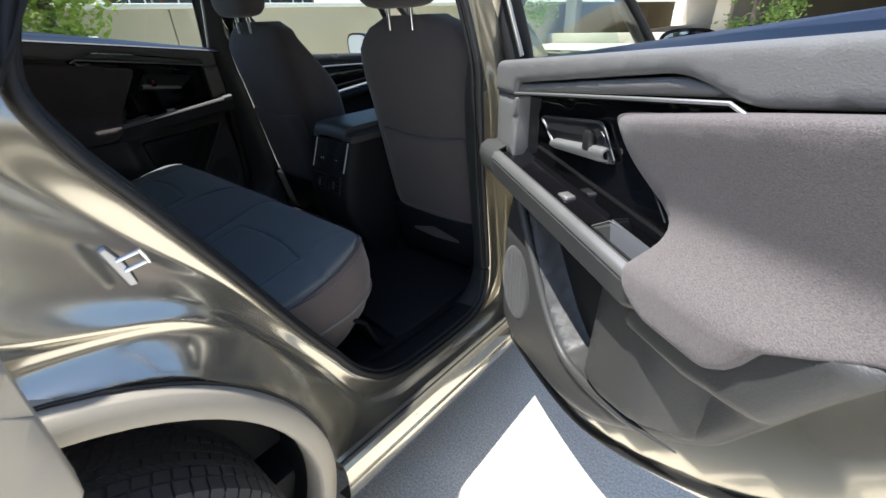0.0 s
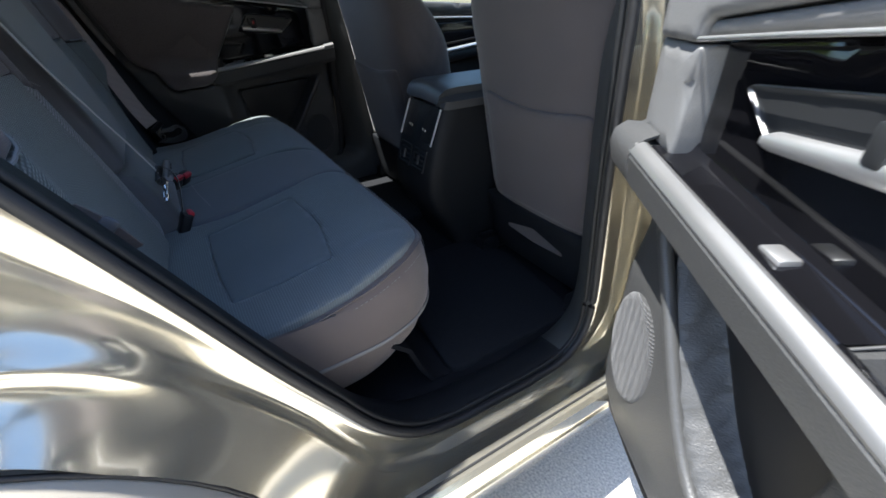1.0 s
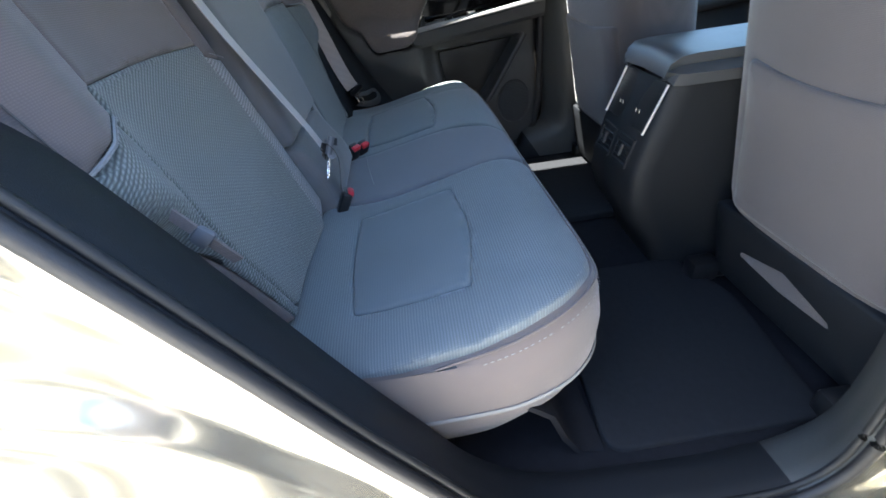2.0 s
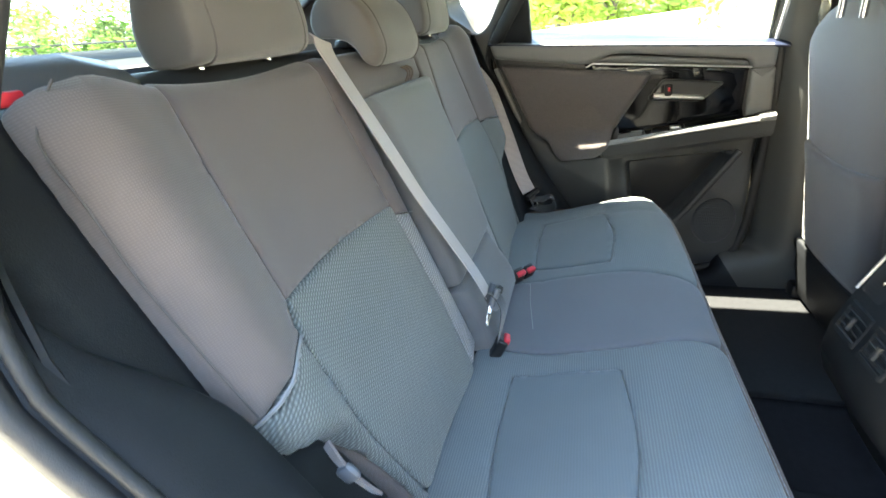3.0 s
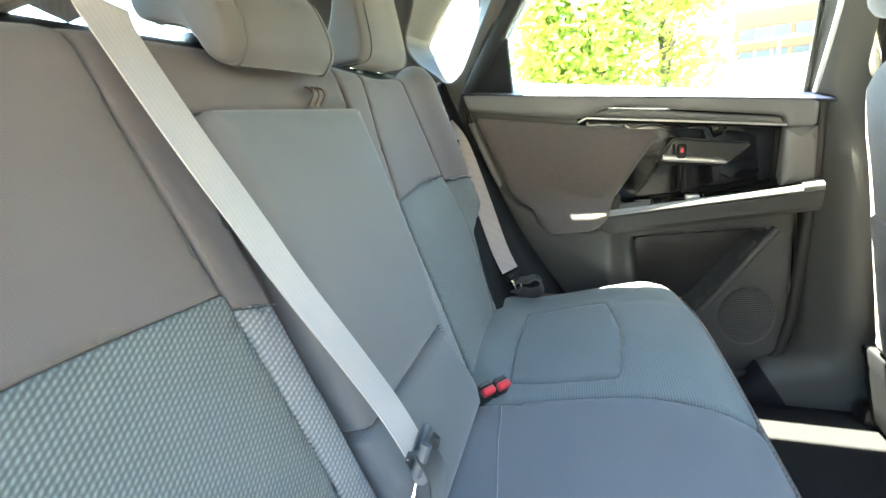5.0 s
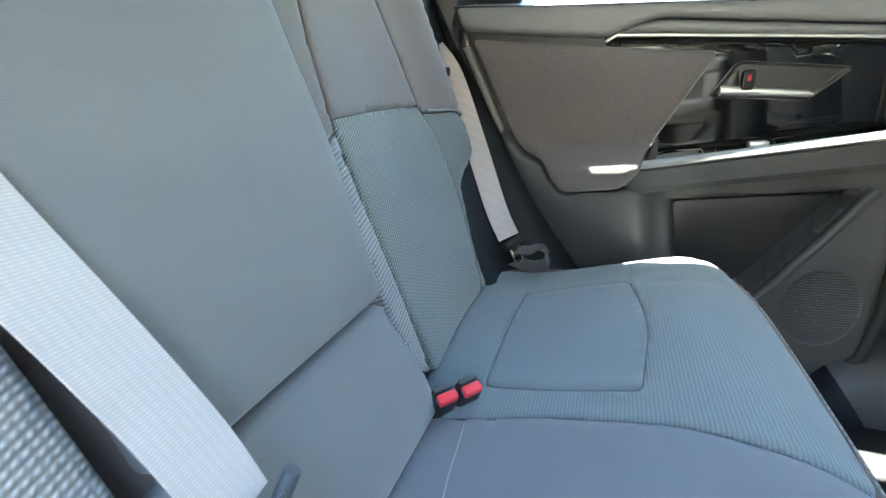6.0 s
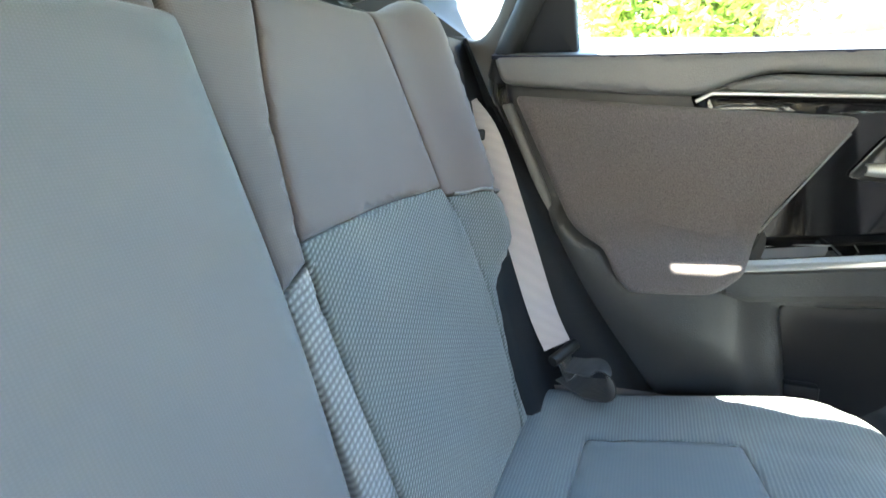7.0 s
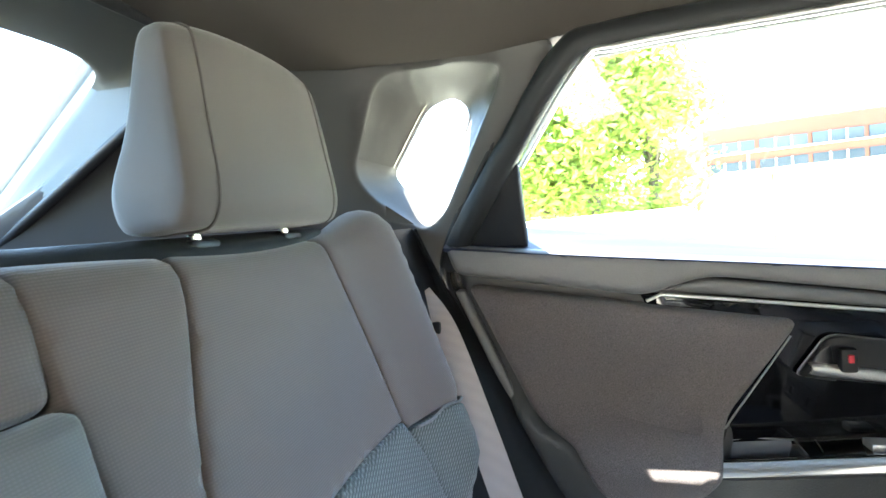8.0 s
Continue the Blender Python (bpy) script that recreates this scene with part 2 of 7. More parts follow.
def ribbon(name, pts, width_dirs, width, thick, material, parent=None, label=""):
    """A strap along points; width_dirs gives the direction across it at each point."""
    P = [Vector(p) for p in pts]
    rings = []
    for i, p in enumerate(P):
        t = (P[min(i + 1, len(P) - 1)] - P[max(i - 1, 0)]).normalized()
        w = Vector(width_dirs[i]) if isinstance(width_dirs, list) else Vector(width_dirs)
        w = (w - t * w.dot(t)).normalized()
        nn = t.cross(w)
        ring = []
        for a, b in ((-0.5, -0.5), (-0.25, -0.5), (0, -0.5), (0.25, -0.5), (0.5, -0.5), (0.5, 0.5), (0.25, 0.5), (0, 0.5), (-0.25, 0.5), (-0.5, 0.5)):
            ring.append(p + w * a * width + nn * b * thick)
        rings.append(ring)
    return surface(name, rings, material, parent, label, closed=True, caps=True, sharp=50)


def smooth01(a, b, x):
    t = min(1, max(0, (x - a) / (b - a)))
    return t * t * (3 - 2 * t)


def seg_dist(px, py, ax, ay, bx, by):
    dx, dy = bx - ax, by - ay
    t = max(0, min(1, ((px - ax) * dx + (py - ay) * dy) / (dx * dx + dy * dy)))
    return math.hypot(px - ax - t * dx, py - ay - t * dy)


def groove(u, v, line, w, deep):
    return -deep * math.exp(-(min(seg_dist(u, v, *a, *b) for a, b in zip(line, line[1:])) / w) ** 2)


# ---------- the surfaces ----------
M_SEAT = cloth_mat("seat cloth blue grey", (0.145, 0.167, 0.174), 0.0042, 0.0024, (0, 1, 0), (1, 0, 0), contrast=0.2, strength=0.6)
M_TUFT = cloth_mat("seat cloth fine", (0.124, 0.145, 0.154), 0.0042, 0.0024, (0, 1, 0), (1, 0, 0), contrast=0.05, strength=0.2)
M_SEATMID = cloth_mat("seat cloth plain dark", (0.13, 0.136, 0.15), 0.0016, 0.0016, (0, 1, 0), (1, 0, 0), contrast=0.08, strength=0.3)
M_BACK = cloth_mat("back cloth brown grey", (0.13, 0.108, 0.102), 0.0022, 0.0022, (0, -0.3, 1), (1, 0, 0), contrast=0.1, strength=0.3)
M_MESH = cloth_mat("open knit insert", (0.15, 0.163, 0.155), 0.0042, 0.0046, (0.55, -0.3, 0.85), (1, 0, 0.2), depth=0.0012, contrast=0.5, strength=0.75)
M_MESHLT = cloth_mat("pale knit strip", (0.27, 0.265, 0.262), 0.0055, 0.0055, (0.3, -0.3, 0.9), (1, 0, 0), depth=0.0015, contrast=0.42, strength=0.9)
M_ARM = cloth_mat("armrest cloth", (0.14, 0.139, 0.141), 0.0018, 0.0018, (0, -0.3, 1), (1, 0, 0), contrast=0.08, strength=0.25)
M_HEAD = node_mat("headrest cloth", (0.094, 0.084, 0.078), 0.7, vary=0.06, grain=0.35, gscale=1500, sheen=0.3, spec=0.3)
M_THREAD = node_mat("grey thread", (0.22, 0.22, 0.22), 0.8)
M_THREAD_D = node_mat("dark thread", (0.085, 0.076, 0.072), 0.8)
M_FRONT = cloth_mat("front seat cloth", (0.085, 0.075, 0.075), 0.002, 0.002, (0, 0, 1), (1, 0, 0), contrast=0.12, strength=0.35)
M_PLASTIC = node_mat("grey grained plastic", (0.05, 0.0505, 0.05), 0.42, vary=0.06, grain=0.7, gscale=420, bump=0.001, fleck=0.06, fscale=380)
M_PAD = node_mat("soft grey grained skin", (0.15, 0.15, 0.148), 0.42, vary=0.06, grain=0.7, gscale=480, bump=0.0007, fleck=0.05, fscale=450)
M_PLASTICD = node_mat("dark grained plastic", (0.011, 0.0125, 0.015), 0.6, vary=0.08, grain=0.5, gscale=800, spec=0.22)
M_DARKTRIM = node_mat("charcoal plastic", (0.017, 0.018, 0.019), 0.55, vary=0.08, grain=0.45, gscale=700, spec=0.28)
M_PIANO = node_mat("gloss black plastic", (0.005, 0.005, 0.006), 0.05, vary=0.05, spec=0.45)
M_SATIN = node_mat("satin silver trim", (0.74, 0.74, 0.73), 0.38, metal=0.9, vary=0.05, grain=0.1)
M_STRIP = node_mat("dull satin strip", (0.26, 0.26, 0.255), 0.4, metal=0.75, vary=0.05, grain=0.1)
M_CHROME = node_mat("bright chrome", (0.8, 0.8, 0.8), 0.08, metal=1.0, vary=0.03)
M_STEEL = node_mat("zinc steel", (0.34, 0.355, 0.375), 0.22, metal=1.0, vary=0.08, grain=0.15)
M_DOORFAB = node_mat("door cloth brown grey", (0.135, 0.12, 0.119), 0.85, vary=0.06, vscale=5, grain=1.0, gscale=900, sheen=0.2, spec=0.3, fleck=0.42, fscale=800, bump=0.0012)
M_RUBBER = node_mat("black rubber seal", (0.014, 0.014, 0.015), 0.6, vary=0.15, grain=0.3)
M_CARPET = node_mat("black carpet", (0.014, 0.0145, 0.017), 0.95, vary=0.3, vscale=60, grain=1.0, gscale=500, spec=0.1)
M_MAT = node_mat("charcoal floor mat", (0.018, 0.019, 0.021), 0.95, vary=0.25, vscale=80, grain=1.0, gscale=600, spec=0.1)
M_LINER = node_mat("headliner cloth", (0.075, 0.066, 0.056), 0.95, vary=0.05, grain=0.6, gscale=900, spec=0.1)
M_PILLAR = node_mat("pillar trim plastic", (0.06, 0.0575, 0.053), 0.6, vary=0.05, grain=0.35, gscale=700)
M_GATE = node_mat("grey green gate trim", (0.066, 0.071, 0.066), 0.55, vary=0.06, grain=0.4, gscale=700)
M_LOWPILLAR = node_mat("grey lower pillar trim", (0.05, 0.052, 0.05), 0.55, vary=0.06, grain=0.45, gscale=650)
M_PAINT = node_mat("bronze grey metallic paint", (0.6, 0.56, 0.455), 0.18, metal=0.82, vary=0.02, vscale=300, coat=1.0)
M_CLAD = node_mat("arch cladding", (0.36, 0.33, 0.27), 0.5, vary=0.06, grain=0.4, gscale=600)
M_TYRE = node_mat("tyre rubber", (0.048, 0.048, 0.05), 0.75, vary=0.2, vscale=30, grain=0.5, gscale=400)
M_BELT = cloth_mat("belt webbing", (0.44, 0.39, 0.38), 0.0022, 0.006, (0, -0.3, 1), (1, 0.3, 0), depth=0.0004, contrast=0.1, strength=0.4, rough=0.6)
M_BELTD = cloth_mat("belt webbing dark", (0.035, 0.033, 0.033), 0.0022, 0.006, (0, -0.3, 1), (1, 0.3, 0), depth=0.0004, contrast=0.1, strength=0.4, rough=0.6)
M_RED = node_mat("red button plastic", (0.62, 0.03, 0.045), 0.4, vary=0.04)
M_BUCKLE = node_mat("black buckle plastic", (0.012, 0.012, 0.013), 0.4, vary=0.1)
M_TONGUE = node_mat("grey tongue plastic", (0.1, 0.105, 0.115), 0.45, vary=0.05)
M_GLASS = glass_mat("window glass")
M_MIRROR = node_mat("mirror glass", (0.9, 0.92, 0.95), 0.01, metal=1.0, vary=0.0)
M_SIDE = cloth_mat("cushion side cloth", (0.145, 0.119, 0.107), 0.0018, 0.0018, (0, 0, 1), (1, 1, 0), contrast=0.1, strength=0.3)
M_LID = node_mat("soft lid cover", (0.07, 0.072, 0.074), 0.45, vary=0.06, grain=0.4, gscale=900)
M_PIANO2 = node_mat("satin black panel", (0.02, 0.021, 0.022), 0.3, vary=0.08)
M_LEATHER = node_mat("tan strap", (0.12, 0.075, 0.055), 0.6, vary=0.15, grain=0.4)
M_CONCRETE = node_mat("pale concrete paving", (0.6, 0.56, 0.48), 0.9, vary=0.32, vscale=2.2, grain=1.0, gscale=90, fleck=0.3, fscale=170, bump=0.004)
M_WALL = node_mat("tan concrete", (0.46, 0.4, 0.28), 0.9, vary=0.12, vscale=1.2, grain=0.6, gscale=60)
M_WALLCAP = node_mat("white coping", (0.7, 0.68, 0.62), 0.8, vary=0.06)
M_LOWWALL = node_mat("white low wall", (0.72, 0.7, 0.66), 0.85, vary=0.06, grain=0.4, gscale=80)
M_BRICK = node_mat("red brick facade", (0.13, 0.042, 0.022), 0.85, vary=0.2, vscale=4, grain=0.5, gscale=50)
M_PANE = node_mat("facade glass", (0.03, 0.04, 0.05), 0.15, vary=0.4, vscale=0.6, spec=0.4)
M_BARK = node_mat("bark", (0.16, 0.125, 0.095), 0.9, vary=0.3, vscale=20, grain=1.0, gscale=80)
M_GARAGE = node_mat("garage concrete", (0.5, 0.46, 0.38), 0.9, vary=0.12, vscale=1.0, grain=0.5, gscale=40)


def leaf_mat(name, a, b):
    """Leaves: a colour of their own for each leaf, and light that shines through."""
    m = bpy.data.materials.new(name)
    m.use_nodes = True
    nt = m.node_tree
    p = nt.nodes["Principled BSDF"]
    p.inputs["Roughness"].default_value = 0.55
    geo = nt.nodes.new("ShaderNodeNewGeometry")
    mix = nt.nodes.new("ShaderNodeMix")
    mix.data_type = "RGBA"
    mix.inputs["A"].default_value = (*a, 1)
    mix.inputs["B"].default_value = (*b, 1)
    nt.links.new(geo.outputs["Random Per Island"], mix.inputs["Factor"])
    nt.links.new(mix.outputs["Result"], p.inputs["Base Color"])
    tl = nt.nodes.new("ShaderNodeBsdfTranslucent")
    nt.links.new(mix.outputs["Result"], tl.inputs["Color"])
    ms = nt.nodes.new("ShaderNodeMixShader")
    ms.inputs["Fac"].default_value = 0.45
    nt.links.new(p.outputs[0], ms.inputs[1])
    nt.links.new(tl.outputs[0], ms.inputs[2])
    nt.links.new(ms.outputs[0], nt.nodes["Material Output"].inputs["Surface"])
    return m


M_LEAF = leaf_mat("tree leaves", (0.22, 0.33, 0.055), (0.42, 0.5, 0.11))
M_LEAFD = leaf_mat("hedge leaves", (0.07, 0.14, 0.03), (0.18, 0.27, 0.05))

# ---------- outside: paving, walls, building, garage, trees ----------
def plain_box(name, lo, hi, material, parent=None, label="", bevel=0.02):
    c = [(a + b) / 2 for a, b in zip(lo, hi)]
    s = [b - a for a, b in zip(lo, hi)]
    return part(name, box_bm(*c, *s, bevel=bevel, seg=2), material, parent, label)


gv, gf = [], []
for ix, X in enumerate((-400, -60, -12, -5, -2, 0, 2, 5, 12, 60, 400)):
    for iy, Y in enumerate((-400, -60, -12, -5, -2, 0, 2, 5, 12, 60, 400)):
        gv.append((X, Y, 0))
for i in range(10):
    for j in range(10):
        gf.append([i * 11 + j, (i + 1) * 11 + j, (i + 1) * 11 + j + 1, i * 11 + j + 1])
ground = link_mesh("ground", gv, gf, M_CONCRETE, label="", smooth=False)
tagged(ground, "pale sunlit concrete car park paving", "ground", kind="structure")

wall_far = base("concrete_wall", (-9, 12, 0), "tall tan concrete retaining wall with pale coping", "wall", kind="structure")
for k in range(9):
    y0 = -14 + k * 6.0
    plain_box("wall_panel", (-9.25, y0 + 0.01, 0), (-9.0, y0 + 5.99, 1.56), M_WALL, wall_far, bevel=0.015)
plain_box("coping", (-9.3, -14, 1.56), (-8.95, 40, 1.66), M_WALLCAP, wall_far, bevel=0.02)
wall_near = base("low_wall", (-5.6, -4, 0), "low white concrete planter wall", "wall", kind="structure")
plain_box("wall_body", (-5.8, -16, 0), (-5.5, 1.75, 1.08), M_LOWWALL, wall_near)
plain_box("coping", (-5.85, -16.05, 1.08), (-5.45, 1.8, 1.17), M_LOWWALL, wall_near)

brick = base("brick_building", (-30, 9, 0), "red brick office building with bands of glazing", "building")
plain_box("wall", (-34, 7.7, 0), (-26, 19.5, 4.75), M_BRICK, brick, bevel=0.05)
plain_box("low_wing", (-33, 5.6, 0), (-26.4, 7.7, 2.95), M_BRICK, brick, bevel=0.05)
plain_box("corner_pier", (-26.6, 7.3, 0), (-25.95, 7.8, 3.3), M_WALLCAP, brick, bevel=0.03)
for lv, tall in ((2.25, 0.62), (3.36, 0.56)):
    plain_box("sill_band", (-25.99, 7.85, lv - 0.08), (-25.9, 19.4, lv), M_WALLCAP, brick, bevel=0.02)
    for k in range(5):
        y0 = 7.95 + k * 2.3
        w = plain_box("window", (-26.05, y0, lv), (-25.94, y0 + 2.1, lv + tall), M_PANE, brick, bevel=0.0)
        for q in range(1, 3):
            plain_box("mullion", (-25.95, y0 + q * 0.7 - 0.03, lv), (-25.9, y0 + q * 0.7 + 0.03, lv + tall), M_WALLCAP, w, bevel=0.0)
lamp = base("street_lamp", (-20, 7.6, 0), "grey car park lamp with two flat heads on a tall pole", "street lamp")
tube("pole", [(-20, 7.6, 0), (-20, 7.6, 2.85)], lambda f: 0.06 - 0.02 * f, M_STRIP, lamp, n=10)
tube("arm", [(-20, 7.25, 2.88), (-20, 7.95, 2.88)], 0.025, M_STRIP, lamp, n=8)
for sy in (-1, 1):
    part("head", box_bm(-20, 7.6 + sy * 0.42, 2.9, 0.22, 0.34, 0.07, bevel=0.02), M_STRIP, lamp)

garage = base("parking_garage", (2, 22, 0), "concrete parking garage with open shaded levels", "garage")
plain_box("deck", (-9, 20, 2.3), (30, 44, 2.5), M_GARAGE, garage)
plain_box("beam", (-9, 19.9, 1.75), (30, 20.4, 2.95), M_GARAGE, garage)
plain_box("deck", (-9, 20, 5.2), (30, 44, 5.4), M_GARAGE, garage)
plain_box("beam", (-9, 19.9, 4.7), (30, 20.4, 6.0), M_GARAGE, garage)
plain_box("parapet", (-9, 19.9, 0), (30, 20.1, 0.4), M_GARAGE, garage)
plain_box("back_wall", (-9, 43, 0), (30, 43.3, 5.2), M_GARAGE, garage)
for k in range(7):
    plain_box("column", (-8.5 + 6 * k, 20.5, 0), (-8.0 + 6 * k, 21.1, 5.2), M_GARAGE, garage)


# Out of view: added to cut light from the right and darken paint reflections.
wing = base("parking_garage", (14, 5, 0), "unseen concrete garage wing with open levels, added to block sky light", "garage")
for lv in (2.3, 5.2):
    plain_box("deck", (11.5, -22, lv), (26, 40, lv + 0.2), M_GARAGE, wing)
    plain_box("beam", (11.2, -22, lv - 0.3), (11.6, 40, lv + 0.5), M_GARAGE, wing)
plain_box("back_wall", (26, -22, 0), (26.3, 40, 5.2), M_GARAGE, wing)
for k in range(11):
    plain_box("column", (11.7, -20 + 6 * k, 0), (12.3, -19.5 + 6 * k, 5.2), M_GARAGE, wing)


def leaf_cloud(rng, centre, size, count, leaf, lumps=26):
    """Vertices and faces of many bent leaves gathered in lumps within an uneven crown."""
    vs, fs = [], []
    heads = []
    for _ in range(lumps):
        d = Vector((rng.gauss(0, 1), rng.gauss(0, 1), rng.gauss(0, 1))).normalized() * rng.random() ** 0.45
        heads.append((Vector((centre[0] + d.x * size[0], centre[1] + d.y * size[1], centre[2] + d.z * size[2])), rng.uniform(0.14, 0.3) * max(size)))
    for _ in range(count):
        c, rr = rng.choice(heads)
        d = Vector((rng.gauss(0, 1), rng.gauss(0, 1), rng.gauss(0, 0.8)))
        p = c + d * rr * 0.45
        if p.z < 0.05:
            continue
        a = Vector((rng.gauss(0, 1), rng.gauss(0, 1), rng.gauss(0, 0.6))).normalized()
        b = a.cross(Vector((rng.gauss(0, 1), rng.gauss(0, 1), rng.gauss(0, 1)))).normalized()
        n = a.cross(b)
        s = leaf * rng.uniform(0.6, 1.3)
        k = len(vs)
        vs += [p - a * s, p + b * s * 0.45 + n * s * 0.15, p + a * s, p - b * s * 0.45 + n * s * 0.15]
        fs += [[k, k + 1, k + 2], [k, k + 2, k + 3]]
    return vs, fs, heads


def tree(at, height, spread, leaves, leaf, seed, label, material):
    rng = random.Random(seed)
    t = base("tree", at, label, "tree", group="trees by the wall")
    x, y, z = at
    top = height * 0.62
    trunk = [(x + 0.03 * math.sin(k), y + 0.04 * math.cos(2 * k), z + top * k / 7) for k in range(8)]
    tube("trunk", trunk, lambda f: 0.085 * (1 - 0.65 * f) * height / 5, M_BARK, t, n=9)
    vs, fs, heads = leaf_cloud(rng, (x, y, z + height * 0.56), (spread, spread * 1.15, height * 0.46), leaves, leaf, 44)
    for h, _ in heads[:14]:
        k = rng.uniform(0.3, 0.95)
        s = Vector(trunk[0]).lerp(Vector(trunk[-1]), k)
        mid = s.lerp(h, 0.5) + Vector((0, 0, 0.12))
        tube("limb", spline([s, mid, h], 4), lambda f: 0.028 * (1 - 0.75 * f) * height / 5, M_BARK, t, n=6)
    link_mesh("crown", vs, fs, material, t, smooth=False)
    return t


tree((-7.4, 0.05, 0), 4.9, 0.8, 9500, 0.075, 3, "young leafy tree with pale green leaves behind a low wall", M_LEAF)
tree((-7.2, 0.85, 0), 5.2, 0.85, 10500, 0.075, 5, "young leafy tree with pale green leaves behind a low wall", M_LEAF)
tree((-7.5, 1.75, 0), 5.0, 0.75, 8000, 0.07, 8, "slim leafy tree with bright green leaves", M_LEAF)
tree((-6.4, 13.2, 0), 4.4, 1.6, 3600, 0.08, 21, "leafy tree beside the parking garage", M_LEAF)
tree((-0.6, 15.5, 0), 4.2, 1.5, 3600, 0.08, 22, "leafy tree beside the parking garage", M_LEAFD)


def hedge(at, size, leaves, seed, label):
    rng = random.Random(seed)
    h = base("shrub", at, label, "shrub", group="shrubs behind the car")
    for k in range(5):
        tube("stem", spline([(at[0] + rng.uniform(-0.2, 0.2), at[1] + rng.uniform(-0.2, 0.2), 0), (at[0] + rng.uniform(-0.4, 0.4) * size[0], at[1] + rng.uniform(-0.4, 0.4) * size[1], size[2] * 0.9)], 4), 0.02, M_BARK, h, n=6)
    vs, fs, _ = leaf_cloud(rng, (at[0], at[1], size[2] * 0.95), size, leaves, 0.08, 40)
    link_mesh("foliage", vs, fs, M_LEAFD, h, smooth=False)


for hx, hy, hs, seed in ((-13.5, -11.6, (2.4, 1.4, 2.0), 30), (-9.6, -11.5, (2.4, 1.4, 1.95), 31), (-6.2, -11.8, (2.2, 1.3, 1.85), 34), (-3.2, -12.6, (2.2, 1.3, 1.8), 32), (0.6, -13.6, (2.6, 1.3, 1.6), 33)):
    hedge((hx, hy, 0), hs, 11000, seed, "dense green shrub behind the car")

rail = base("railing", (-4, -10.5, 0), "thin dark metal railing behind the car park", "railing", kind="structure")
for z in (1.5, 2.2):
    tube("rail", [(-12, -10.2, z), (4, -10.6, z)], 0.025, M_BUCKLE, rail, n=6)
for k in range(9):
    tube("post", [(-12 + 2 * k, -10.2 - 0.05 * k, 0), (-12 + 2 * k, -10.2 - 0.05 * k, 2.2)], 0.03, M_BUCKLE, rail, n=6)

# ---------- the car's body, right side open ----------
car = base("car_body", (0, 0, 0), "bronze grey metallic crossover car with its rear door open", "car", kind="structure")

# rear door opening (y, z), from the roof at the rear round the sill to the roof at the front
OPENING = spline([(0.34, 1.5, 0), (0.23, 1.34, 0), (0.16, 1.2, 0), (0.175, 1.11, 0), (0.235, 1.0, 0), (0.31, 0.858, 0), (0.385, 0.71, 0), (0.449, 0.595, 0), (0.51, 0.49, 0), (0.585, 0.415, 0),
                  (0.67, 0.38, 0), (0.744, 0.373, 0), (0.9, 0.366, 0), (1.0, 0.38, 0), (1.06, 0.44, 0), (1.075, 0.54, 0), (1.06, 0.7, 0), (1.045, 0.857, 0), (1.03, 1.067, 0), (1.018, 1.26, 0), (0.995, 1.48, 0)], 9)
OUTER = spline([(0.3, 1.53, 0), (0.15, 1.37, 0), (-0.1, 1.17, 0), (-0.6, 1.1, 0), (-0.3, 0.9, 0), (0.11, 0.852, 0), (0.25, 0.748, 0), (0.33, 0.63, 0), (0.372, 0.5, 0), (0.385, 0.37, 0),
                (0.5, 0.292, 0), (0.744, 0.285, 0), (0.9, 0.28, 0), (1.1, 0.275, 0), (1.3, 0.275, 0), (1.45, 0.32, 0), (1.45, 0.6, 0), (1.4, 0.857, 0), (1.4, 1.067, 0), (1.2, 1.3, 0), (1.1, 1.56, 0)], 9)


STEPS = [(0.0, 0.0), (0.006, 0.007), (0.056, 0.003), (0.066, 0.014), (0.082, 0.03), (0.12, 0.034), (0.14, 0.045), (0.17, 0.064), (0.2, 0.08), (0.23, 0.091), (0.26, 0.097), (0.3, 0.099), (0.9, 0.098)]



def piece(v):
    """Rise of the jamb and the outer skin over the seal's plane: flat bands that meet in soft edges."""
    v = min(max(v, 0.0), 0.9)
    for (a, ha), (b, hb) in zip(STEPS, STEPS[1:]):
        if v <= b:
            return ha + (hb - ha) * (v - a) / (b - a)
    return STEPS[-1][1]


def body_profile(v, y, z, front, dist):
    """Distance of the skin from the car's middle plane, v from the door seal outwards."""
    w = 0.733 + sum(piece(dist + q) for q in (-0.009, -0.006, -0.003, 0.0, 0.003, 0.006, 0.009)) / 7
    w = 0.733 + (w - 0.733) * (1 - 0.95 * smooth01(1.08, 1.24, z))
    tumble = 0.34 * max(0, z - 1.12) ** 1.15
    outer = smooth01(0.12, 0.24, dist)
    tumble += 0.7 * max(0, min(z, 1.2) - 0.9) ** 2 * outer * (1 - smooth01(1.06, 1.2, z))
    low = 0.03 * smooth01(0.5, 0.28, z)
    return w - tumble - low * (0.2 + 0.8 * outer) - 0.03 * outer * front


def seal_points(sign, off, x):
    pts = []
    O = [Vector((o[0], o[1], 0)) for o in OPENING]
    for i, o in enumerate(O):
        t = (O[min(i + 1, len(O) - 1)] - O[max(i - 1, 0)]).normalized()
        nrm = Vector((-t.y, t.x, 0))
        p = o + nrm * off
        pts.append((sign * (x - 0.34 * max(0, p.y - 1.12) ** 1.15), p.x, p.y))
    return pts


